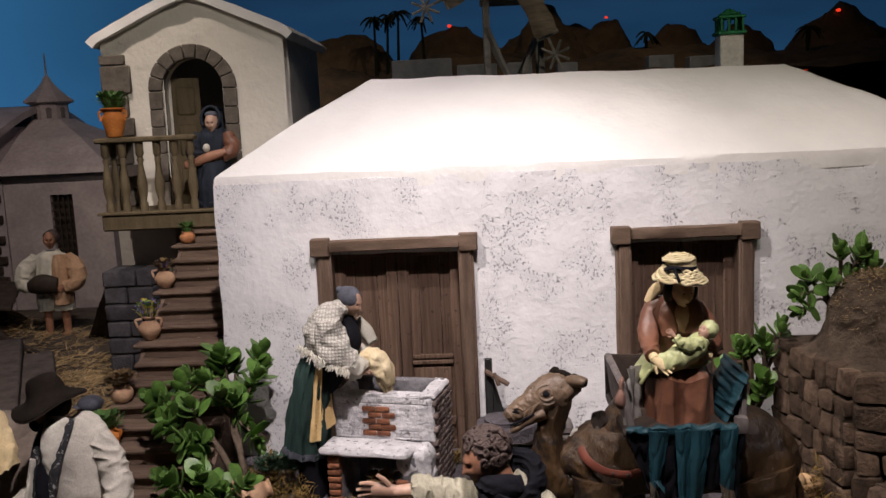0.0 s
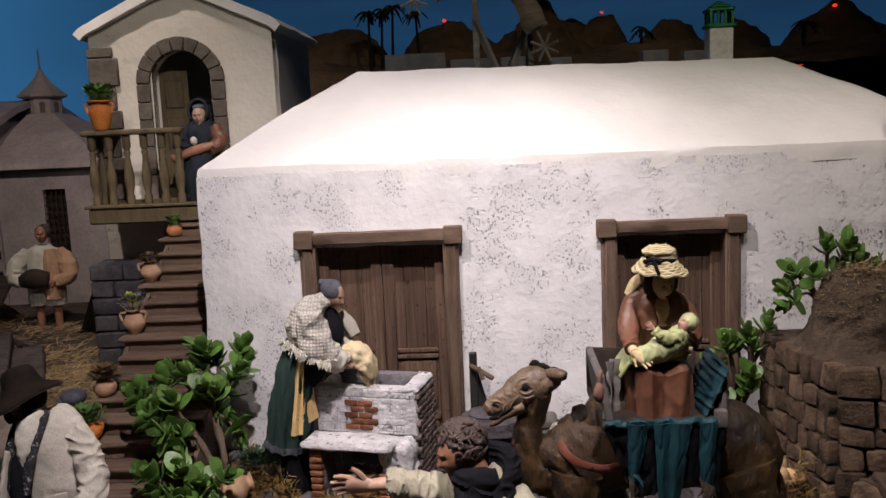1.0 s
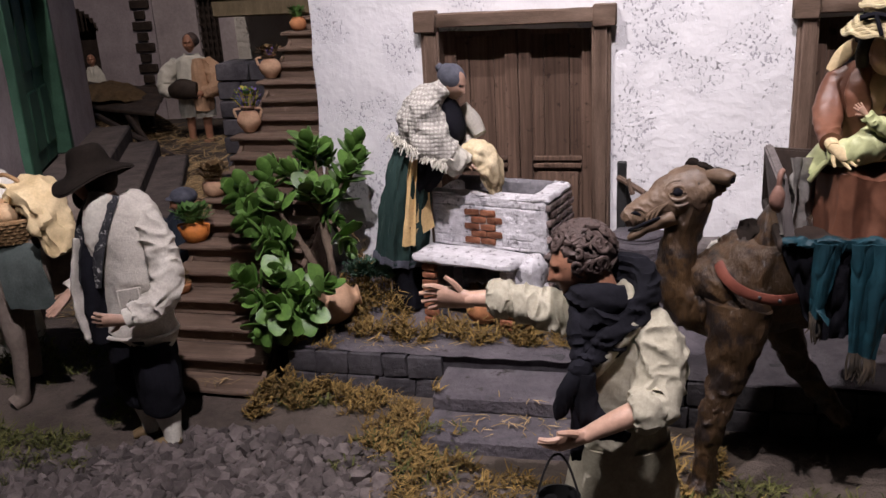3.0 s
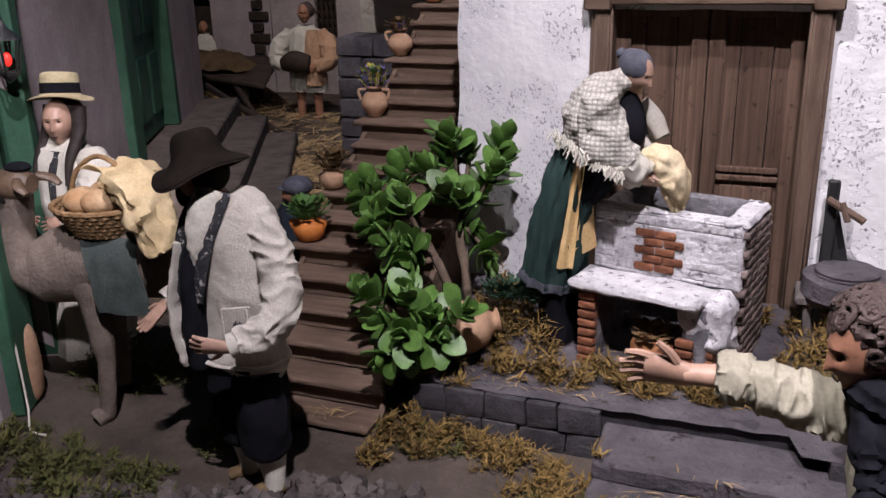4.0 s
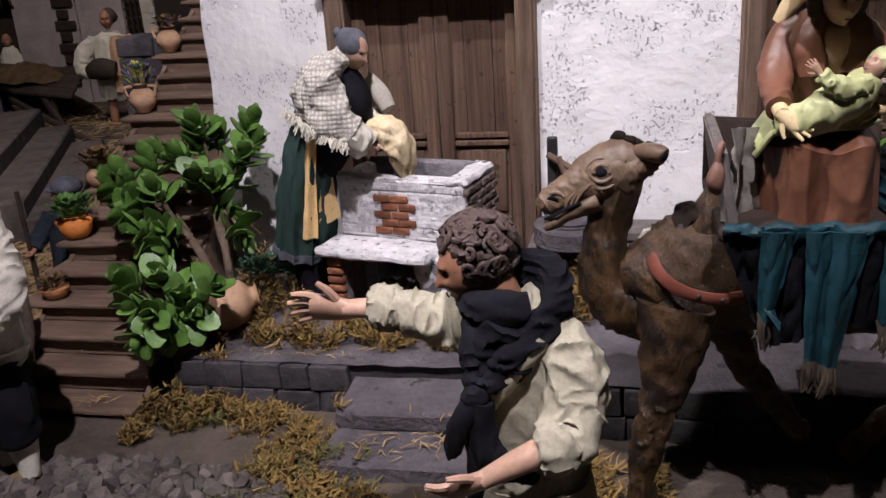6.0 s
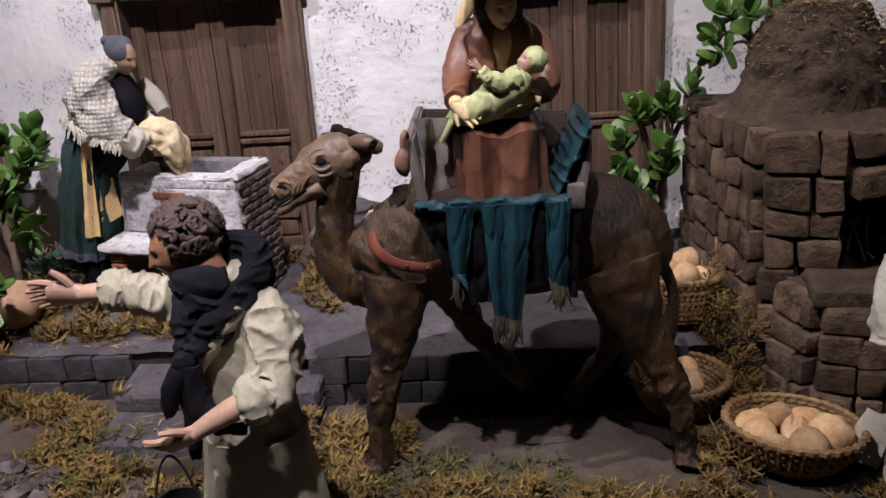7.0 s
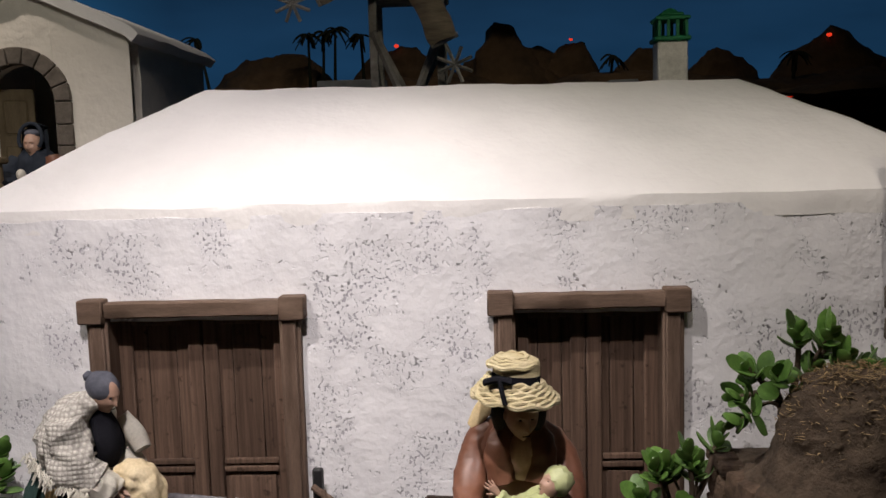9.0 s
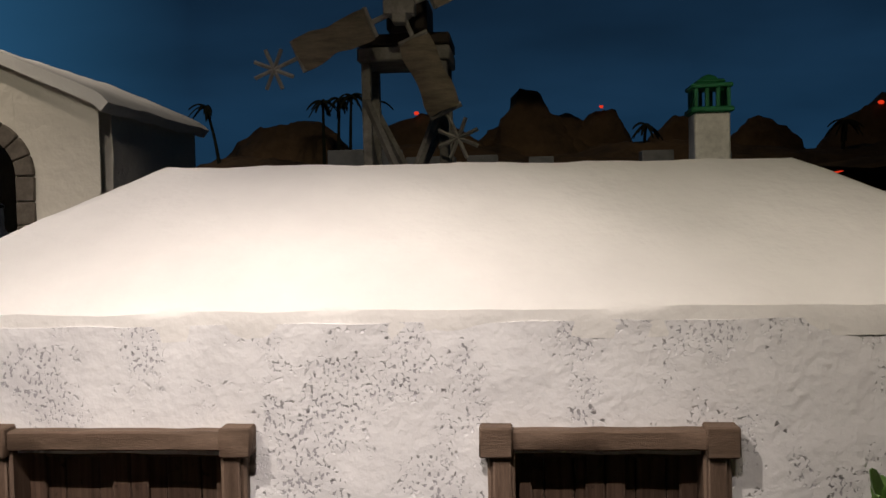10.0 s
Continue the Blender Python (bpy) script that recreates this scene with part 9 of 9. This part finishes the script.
part("crank", bm, FRAMEWOOD, mill)

# ---- windmill behind the roof ----
wind = thing("windmill", (0.07, 2.26, 0.31), "timber post windmill with four ragged cloth sails", "windmill")
MX0, MX1, MY = 0.004, 0.138, 2.25
for px in (MX0, MX1):
    for py in (MY - 0.03, MY + 0.07):
        bm = bmesh.new()
        box(bm, px - 0.008, px + 0.008, py - 0.008, py + 0.008, 0.30, 1.275, 0.002)
        part("post", bm, MILLWOOD, wind)
for a, b in (((MX0, MY - 0.04, 1.21), (0.066, MY - 0.04, 1.06)), ((MX1, MY - 0.04, 1.21), (0.078, MY - 0.04, 1.06)), ((MX0, MY + 0.075, 1.20), (0.075, MY + 0.075, 1.06)), ((MX1, MY + 0.075, 1.20), (0.07, MY + 0.075, 1.06)), ((MX0, MY - 0.03, 1.16), (MX0, MY + 0.07, 1.06)), ((MX1, MY - 0.03, 1.16), (MX1, MY + 0.07, 1.06))):
    bm = bmesh.new()
    sweep(bm, [(*a, 0.0075), (*b, 0.0075)], 4, 0, 1)
    part("brace", bm, MILLWOOD, wind)
for z0, z1, mt in ((1.275, 1.300, MILLWOOD), (1.302, 1.322, DARKWOOD)):
    bm = bmesh.new()
    box(bm, MX0 - 0.014, MX1 + 0.014, MY - 0.045, MY + 0.085, z0, z1, 0.003)
    part("platform", bm, mt, wind)
bm = bmesh.new()
box(bm, 0.045, 0.115, MY - 0.06, MY + 0.06, 1.322, 1.385, 0.005)
part("head", bm, DARKWOOD, wind)
HUB = Vector((0.075, MY - 0.10, 1.350))
bm = bmesh.new()
lathe(bm, ((0.002, -0.026), (0.020, -0.018), (0.024, 0.0), (0.018, 0.018), (0.002, 0.026)), HUB, 12)
turned(bm, bm.verts[:], HUB, Matrix.Rotation(radians(90), 3, "X"))
for q in ((-0.014, 0.0), (0.014, 0.0), (0.0, 0.014), (0.0, -0.014)):
    box(bm, HUB.x + q[0] - 0.012, HUB.x + q[0] + 0.012, HUB.y - 0.02, HUB.y + 0.01, HUB.z + q[1] - 0.012, HUB.z + q[1] + 0.012, 0.002)
part("hub", bm, MILLWOOD, wind, "pale wooden hub")
bm = bmesh.new()
sweep(bm, [(*HUB, 0.009), (HUB.x, MY, HUB.z, 0.009)], 8, 0, 1)
part("axle", bm, IRON, wind)
for k in range(4):
    a = radians(203 + 90 * k)
    d, s = Vector((math.cos(a), 0, math.sin(a))), Vector((-math.sin(a), 0, math.cos(a)))
    sail = new("sail")
    sail.parent = wind
    bm = bmesh.new()
    sweep(bm, [(*(HUB + d * 0.012), 0.0048), (*(HUB + d * 0.265), 0.0032)], 6, 0, 2)
    part("spar", bm, MILLWOOD, sail)
    for t, w in ((0.055, 0.026), (0.186, 0.028)):
        bm = bmesh.new()
        q = HUB + d * t + Vector((0, -0.006, 0))
        sweep(bm, [(*(q - s * w), 0.005), (*(q + s * w), 0.005)], 4, 0, 2)
        part("crossbar", bm, MILLWOOD, sail)
    q = HUB + d * 0.235
    for u in (d, s, (d + s).normalized(), (d - s).normalized()):
        bm = bmesh.new()
        sweep(bm, [(*(q - u * 0.036), 0.0034), (*(q + u * 0.036), 0.0034)], 4, 0, 2)
        part("tip_lath", bm, MILLWOOD, sail)
    bm = bmesh.new()
    sheet(bm, lambda u, v: HUB + d * (0.058 + 0.128 * u) + s * (-0.025 + 0.050 * v) * (1 + 0.08 * math.sin(u * 9)) + Vector((0, -0.010 * math.sin(math.pi * v) - 0.004, 0)), 18, 10)
    roughen(bm.verts[:], 0.004, 34, k)
    thicken(bm, 0.004)
    part("cloth", bm, SAILCLOTH, sail)

# ---- far hills, palms and white houses ----
random.seed(77)
HILLS = ((-0.66, 4.25, 0.30, 1.40, 1.1), (-0.10, 4.3, 0.28, 1.43, 0.9), (0.20, 4.35, 0.20, 1.38, 0.9), (0.31, 4.25, 0.20, 1.49, 0.9), (0.44, 4.3, 0.22, 1.41, 0.9), (0.60, 4.3, 0.15, 1.44, 0.9), (0.94, 4.3, 0.20, 1.39, 0.9), (1.22, 4.3, 0.22, 1.37, 0.8), (1.66, 4.2, 0.30, 1.42, 0.8), (2.2, 4.2, 0.5, 1.40, 0.8), (0.0, 4.1, 0.6, 1.28, 1.0), (0.8, 4.05, 0.7, 1.26, 1.0), (-0.75, 4.0, 0.7, 1.24, 1.0), (1.7, 4.05, 0.7, 1.24, 1.0), (1.30, 3.45, 0.42, 1.13, 1.0))
for x, y, w, top_z, sharp in HILLS:
    bm = bmesh.new()
    sheet(bm, lambda u, v: Vector((x + (2.2 if x > -0.7 else 1.0) * w * v * (1 + 0.10 * math.sin(6 * math.pi * u + x)) * math.cos(2 * math.pi * u), y + 0.9 * w * v * math.sin(2 * math.pi * u), max(0.31, top_z - (top_z - 1.13) * max(0.0, 2.2 * v - 0.22) ** (1.5 * sharp)))), 48, 26)
    roughen(bm.verts[:], 0.035, 6, x)
    roughen(bm.verts[:], 0.018, 19, x)
    roughen(bm.verts[:], 0.008, 50, x)
    solid("far_hill", bm, HILL, (x, y, 0.31), "dark brown modelled volcano hill under the night sky", "hill", "far hills", "structure")
for x, y, z, r in ((-0.14, 4.24, 1.43, 0.010), (0.60, 4.26, 1.435, 0.008), (1.62, 4.12, 1.40, 0.012), (1.22, 3.42, 1.125, 0.020)):
    bm = bmesh.new()
    vs = ball(bm, (0, 0, 0), (r, r * 0.5, r * 0.7), 0, 12, 8)
    roughen(vs, r * 0.3, 40, x)
    ob = new("lava_light", finish("lava_light", bm, LAVAGLOW))
    ob.location = (x, y, z)
    tagged(ob, "small red glowing lava lamp on the hill", "lamp", "lava lamps")


def palm(x, y, z, h, lean, seed):
    random.seed(seed)
    ob = thing("palm_tree", (x, y, z), "small dark model palm tree on the far hills", "tree", "far palms")
    bm = bmesh.new()
    t = Vector((x + lean, y, z + h))
    sweep(bm, [(x, y, z, 0.008), (x + lean * 0.4, y, z + h * 0.5, 0.006), (*t, 0.005)], 7, 0, 4)
    part("trunk", bm, PALM, ob)
    bm = bmesh.new()
    for k in range(16):
        a = random.uniform(0, 2 * math.pi)
        l = random.uniform(0.045, 0.07)
        rise = random.uniform(-0.3, 0.6)
        d = Vector((math.cos(a), math.sin(a), 0))
        for j in range(5):
            f0, f1 = j / 5, (j + 1) / 5
            p = t + d * l * f0 + Vector((0, 0, l * (rise * f0 - 0.8 * f0 * f0)))
            q = t + d * l * f1 + Vector((0, 0, l * (rise * f1 - 0.8 * f1 * f1)))
            w = d.cross(Vector((0, 0, 1))) * 0.010 * (1 - 0.7 * f0)
            bm.faces.new([bm.verts.new(c) for c in (p - w + Vector((0, 0, -0.006)), p, q, q - w * 0.7 + Vector((0, 0, -0.006)))])
            bm.faces.new([bm.verts.new(c) for c in (p + w + Vector((0, 0, -0.006)), p, q, q + w * 0.7 + Vector((0, 0, -0.006)))])
    part("crown", bm, PALM, ob)


for k, (x, y, h, lean) in enumerate(((-0.86, 3.95, 0.25, -0.05), (-1.0, 3.95, 0.20, -0.04), (-1.04, 3.97, 0.19, -0.03), (-0.47, 4.0, 0.26, 0.0), (-0.42, 4.02, 0.27, 0.01), (-0.37, 4.0, 0.28, 0.01), (-0.25, 4.0, 0.25, -0.01), (0.72, 3.95, 0.13, 0.01), (1.42, 3.95, 0.12, 0.01))):
    palm(x, y, 1.20, h, lean, k)
for x, w, z in ((-0.36, 0.24, 1.20), (-0.10, 0.16, 1.17), (0.10, 0.10, 1.17), (0.66, 0.10, 1.17), (0.82, 0.12, 1.16), (0.30, 0.08, 1.16)):
    bm = bmesh.new()
    box(bm, x, x + w, 3.55, 3.63, 0.31, z + 0.035, 0.003)
    box(bm, x + w * 0.45, x + w * 0.45 + 0.018, 3.546, 3.552, z - 0.10, z + 0.02)
    ob = solid("far_house", bm, FARHOUSE, (x, 3.59, 0.31), "tiny pale flat-roofed house at the foot of the hills", "house", "far houses")

# ---- terrace facing stones ----
random.seed(61)
facing = new("facing")
facing.parent = terrace
for (a, b), courses in ((((-0.505, 1.352), (-0.265, 1.350)), ((0.238, 0.272), (0.272, 0.307))), (((-0.02, 1.318), (0.46, 1.322)), ((0.238, 0.272), (0.272, 0.307)))):
    for z0, z1 in courses:
        course(facing, LAVA, a, b, z0, z1, 0.036, 0.062, None, 0.026, "block", 0.002)
course(facing, LAVA, (-0.258, 1.352), (-0.262, 1.40), 0.238, 0.307, 0.03, 0.05, None, 0.02, "block", 0.002)


# ---- loose ground cover ----
def strands(name, label, cat, mat, areas, length, width, lie, zf, seed, curl=0.6, clump=False):
    """Thin bent blades thrown over round areas: (x, y, radius x, radius y, count, pile height)."""
    rng = np.random.default_rng(seed)
    verts, faces = [], []
    for x, y, rx, ry, count, pile in areas:
        for _ in range(int(count * 2.4) if clump else count):
            r, a = math.sqrt(rng.random()), rng.random() * 2 * math.pi
            px, py = x + rx * r * math.cos(a), y + ry * r * math.sin(a)
            lump = 0.5 + noise.noise(Vector((px * 34, py * 34, seed))) + 0.5 * noise.noise(Vector((px * 80, py * 80, seed)))
            if clump and lump < 0.38 + 0.3 * r * r:
                continue
            p = Vector((px, py, zf(px, py) + pile * rng.random() * (1 - r * r) * (2.0 * max(0.1, lump - 0.25) if clump else 1) + 0.001))
            b = rng.random() * 2 * math.pi
            d = Vector((math.cos(b), math.sin(b), lie * (rng.random() * 1.4 - 0.25)))
            ln = length * (0.5 + rng.random())
            bend = Vector((rng.normal(), rng.normal(), abs(rng.normal()) * 0.6)) * ln * 0.22 * curl
            s = d.cross(Vector((0, 0, 1))).normalized() * width * (0.5 + 0.8 * rng.random())
            n0 = len(verts)
            mid, end = p + d * ln * 0.5 + bend, p + d * ln + bend * 0.4
            up = Vector((0, 0, width * 0.8))
            verts += [p - s, p + s + up * 0.3, mid + s, mid - s + up, end]
            faces += [(n0, n0 + 1, n0 + 2, n0 + 3), (n0 + 3, n0 + 2, n0 + 4)]
    me = bpy.data.meshes.new(name)
    me.from_pydata(verts, [], faces)
    me.materials.append(mat)
    return tagged(new(name, me), label, cat, kind="stuff")


def lie_z(x, y):
    if -0.535 < x < 0.8 and 1.345 < y < 1.66 or -0.02 < x < 0.8 and 1.31 < y < 1.66:
        return terrace_z(x, y)
    if -0.262 < x < 0.0 and 1.265 < y < 1.36:
        return 0.288
    if -0.262 < x < 0.0 and 1.195 < y < 1.30:
        return 0.264
    return ground_z(x, y)


strands("moss", "dry yellow-brown moss scattered over terrace and ground", "moss", MOSS, [
    (-0.26, 1.415, 0.16, 0.035, 1500, 0.030), (-0.36, 1.405, 0.07, 0.030, 600, 0.030), (-0.14, 1.42, 0.07, 0.03, 500, 0.02), (-0.39, 1.47, 0.06, 0.05, 600, 0.05), (-0.43, 1.52, 0.06, 0.06, 900, 0.09), (-0.02, 1.50, 0.06, 0.06, 900, 0.04), (0.00, 1.56, 0.05, 0.04, 500, 0.03), (-0.07, 1.60, 0.04, 0.03, 300, 0.03), (0.12, 1.62, 0.05, 0.02, 300, 0.03), (0.23, 1.63, 0.05, 0.02, 250, 0.02),
    (-0.512, 1.325, 0.026, 0.075, 1300, 0.06), (-0.50, 1.42, 0.05, 0.06, 900, 0.05), (-0.46, 1.33, 0.05, 0.02, 500, 0.02), (-0.525, 1.30, 0.018, 0.06, 500, 0.04), (-0.40, 1.30, 0.12, 0.035, 1200, 0.020), (-0.30, 1.22, 0.06, 0.09, 1100, 0.015), (-0.24, 1.12, 0.07, 0.09, 900, 0.015), (-0.13, 1.10, 0.08, 0.06, 500, 0.012),
    (0.05, 1.21, 0.08, 0.06, 1000, 0.020), (0.20, 1.08, 0.16, 0.045, 1800, 0.022), (0.38, 1.06, 0.12, 0.045, 1300, 0.022), (0.46, 1.14, 0.04, 0.06, 600, 0.025), (0.515, 1.27, 0.035, 0.08, 1300, 0.09), (0.50, 1.36, 0.025, 0.06, 700, 0.08), (0.02, 1.12, 0.08, 0.06, 900, 0.018), (0.60, 1.06, 0.05, 0.04, 350, 0.012), (0.50, 1.02, 0.08, 0.03, 600, 0.018)], 0.012, 0.0010, 0.9, lie_z, 1, 1.6, True)
strands("green_moss", "dull green moss on the earth near the camels", "moss", GREENMOSS, [
    (-0.98, 1.12, 0.16, 0.07, 2200, 0.02), (-0.80, 1.10, 0.12, 0.07, 1500, 0.02), (-0.95, 1.36, 0.10, 0.08, 1200, 0.03), (-0.70, 1.24, 0.06, 0.05, 500, 0.012), (-0.28, 1.17, 0.10, 0.07, 500, 0.012), (0.15, 1.12, 0.20, 0.06, 900, 0.014), (-0.48, 1.30, 0.06, 0.03, 300, 0.012)], 0.012, 0.0010, 0.9, lie_z, 2, 1.4, True)
strands("straw_litter", "scattered yellow straw over the yard", "straw", STRAW, [
    (-1.05, 1.95, 0.22, 0.30, 1500, 0.018), (-1.25, 2.35, 0.28, 0.30, 2200, 0.03), (-0.92, 1.62, 0.08, 0.16, 500, 0.010), (-1.45, 2.65, 0.25, 0.22, 900, 0.03), (-1.0, 1.7, 0.15, 0.15, 250, 0.006), (-1.8, 3.0, 0.4, 0.3, 900, 0.05), (-2.2, 3.3, 0.4, 0.25, 1000, 0.12)], 0.055, 0.0016, 0.16, lie_z, 3, 0.25)


def dome_z(x, y):
    rho = min(0.999, math.hypot((x - 0.645) / 0.100, (y - 1.465) / 0.085))
    return 0.562 + 0.138 * (1 - rho ** 2.857) ** 0.525


strands("oven_straw", "short straw bits stuck in the mud dome of the oven", "straw", STRAW, [(0.645, 1.462, 0.092, 0.080, 1100, 0.004)], 0.013, 0.0007, 0.3, dome_z, 9, 0.8)
strands("ground_chaff", "short straw bits on steps and ground", "straw", STRAW, [(0.60, 1.06, 0.06, 0.03, 60, 0.004), (-0.62, 1.31, 0.05, 0.01, 30, 0.002), (-0.15, 1.24, 0.09, 0.03, 60, 0.003), (-0.35, 1.38, 0.1, 0.02, 40, 0.002)], 0.018, 0.0008, 0.1, lambda x, y: 0.259 if x < -0.55 else lie_z(x, y), 4, 0.4)


def pebbles(name, label, mat, areas, seed):
    rng = np.random.default_rng(seed)
    bm0 = bmesh.new()
    bmesh.ops.create_icosphere(bm0, subdivisions=1, radius=1.0)
    base_v = [v.co.copy() for v in bm0.verts]
    base_f = [[v.index for v in f.verts] for f in bm0.faces]
    bm0.free()
    verts, faces = [], []
    for x, y, rx, ry, count, lo, hi in areas:
        for _ in range(count):
            r, a = math.sqrt(rng.random()), rng.random() * 2 * math.pi
            px, py = x + rx * r * math.cos(a), y + ry * r * math.sin(a)
            s = lo + (hi - lo) * rng.random() ** 2.2
            m = Euler(tuple(rng.random(3) * 6.28)).to_matrix()
            k = 0.65 + 0.5 * rng.random(3)
            n0 = len(verts)
            off = Vector((px, py, lie_z(px, py) + s * 0.35))
            for v in base_v:
                j = 1 + 0.28 * rng.normal()
                verts.append(off + m @ Vector((v.x * k[0], v.y * k[1], v.z * k[2])) * s * max(0.6, min(1.3, j)))
            faces += [[i + n0 for i in f] for f in base_f]
    me = bpy.data.meshes.new(name)
    me.from_pydata(verts, [], faces)
    me.materials.append(mat)
    return tagged(new(name, me), label, "gravel", kind="stuff")


pebbles("gravel", "loose grey lava gravel before the terrace", GRAVEL, [(-0.47, 1.10, 0.20, 0.11, 1300, 0.004, 0.015), (-0.62, 1.03, 0.22, 0.10, 1100, 0.004, 0.015), (-0.38, 1.00, 0.14, 0.10, 800, 0.004, 0.015), (-0.90, 1.00, 0.22, 0.08, 700, 0.003, 0.010), (0.55, 1.03, 0.15, 0.05, 160, 0.003, 0.009), (-0.15, 1.05, 0.10, 0.1, 160, 0.003, 0.008)], 5)

# ---- hay heap, cart and ladder in the yard ----
hay = thing("hay_heap", (-2.25, 3.35, 0.25), "large brown hay heap before the barn", "hay")
bm = bmesh.new()
sheet(bm, lambda u, v: Vector((-2.3 + 0.42 * v * math.cos(2 * math.pi * u), 3.38 + 0.25 * v * math.sin(2 * math.pi * u), 0.243 + 0.18 * (1 - v * v))), 40, 12)
roughen(bm.verts[:], 0.02, 14, 3)
roughen(bm.verts[:], 0.01, 40, 4)
HAYBROWN = surface("hay_brown", (0.07, 0.045, 0.022), (0.17, 0.11, 0.055), 0.97, 20, 90, 1.0, 0.01)
part("hay_mound", bm, HAYBROWN, hay)
for a, b in (((-2.05, 3.15, 0.36), (-1.55, 2.85, 0.257)), ((-2.08, 3.08, 0.36), (-1.60, 2.80, 0.257)), ((-2.02, 3.25, 0.39), (-1.72, 2.98, 0.256))):
    beam = thing("wooden_pole", ((a[0] + b[0]) / 2, (a[1] + b[1]) / 2, 0.31), "rough dark wooden pole leaning on the hay", "pole", "poles on the hay")
    bm = bmesh.new()
    sweep(bm, [(*a, 0.012), (*b, 0.010)], 8, 0, 4)
    roughen(bm.verts[:], 0.003, 30, a[0])
    part("pole", bm, DARKWOOD, beam)
cart = thing("hay_cart", (-2.05, 3.30, 0.25), "low dark wooden cart bed tilted against the hay heap", "cart")
for k in range(4):
    bm = bmesh.new()
    vs = box(bm, -0.22, 0.22, 0.052 * k - 0.10, 0.052 * k - 0.05, -0.008, 0.008, 0.003)
    for v in vs:
        v.co = Vector((-2.04 + v.co.x - 0.3 * v.co.y, 3.28 + v.co.y - 0.26 * v.co.x, 0.405 - 0.04 * v.co.x + 0.30 * v.co.y + v.co.z))
    roughen(vs, 0.004, 30, k)
    part("board", bm, DARKWOOD, cart)
for x, y, z in ((-2.20, 3.25, 0.385), (-1.90, 3.17, 0.372), (-2.16, 3.40, 0.42), (-1.93, 3.32, 0.41)):
    bm = bmesh.new()
    sweep(bm, [(x, y, 0.246, 0.011), (x, y, z, 0.010)], 8, 0, 3)
    part("leg", bm, DARKWOOD, cart)
bm = bmesh.new()
sheet(bm, lambda u, v: Vector((-2.10 + 0.20 * v * math.cos(2 * math.pi * u), 3.33 + 0.12 * v * math.sin(2 * math.pi * u) - 0.05 * v * math.cos(2 * math.pi * u), 0.405 + 0.060 * (1 - v * v))), 40, 12)
roughen(bm.verts[:], 0.012, 22, 3)
roughen(bm.verts[:], 0.006, 60, 4)
part("hay_load", bm, HAYBROWN, cart, "brown hay spread over the cart bed")
tent = thing("leaning_cloth", (-1.40, 3.0, 0.25), "dark stiff cloth propped up as a small tent in the yard", "cloth")
bm = bmesh.new()
vs = sheet(bm, lambda u, v: Vector((-1.51 + 0.17 * u + (0.21 - 0.15 * u) * v, 3.13 - 0.06 * u - 0.26 * v + 0.05 * u * v, 0.247 + 0.270 * v + 0.010 * math.sin(5 * u) * (1 - v))), 24, 24)
folds(bm, vs, 0.006, 16, 3, (1, 1, 0.4))
thicken(bm, 0.006)
part("canvas", bm, DARKWOOD, tent)
bm = bmesh.new()
sweep(bm, [(-1.285, 2.885, 0.246, 0.007), (-1.292, 2.875, 0.528, 0.006)], 8, 0, 3)
part("tent_pole", bm, DARKWOOD, tent)
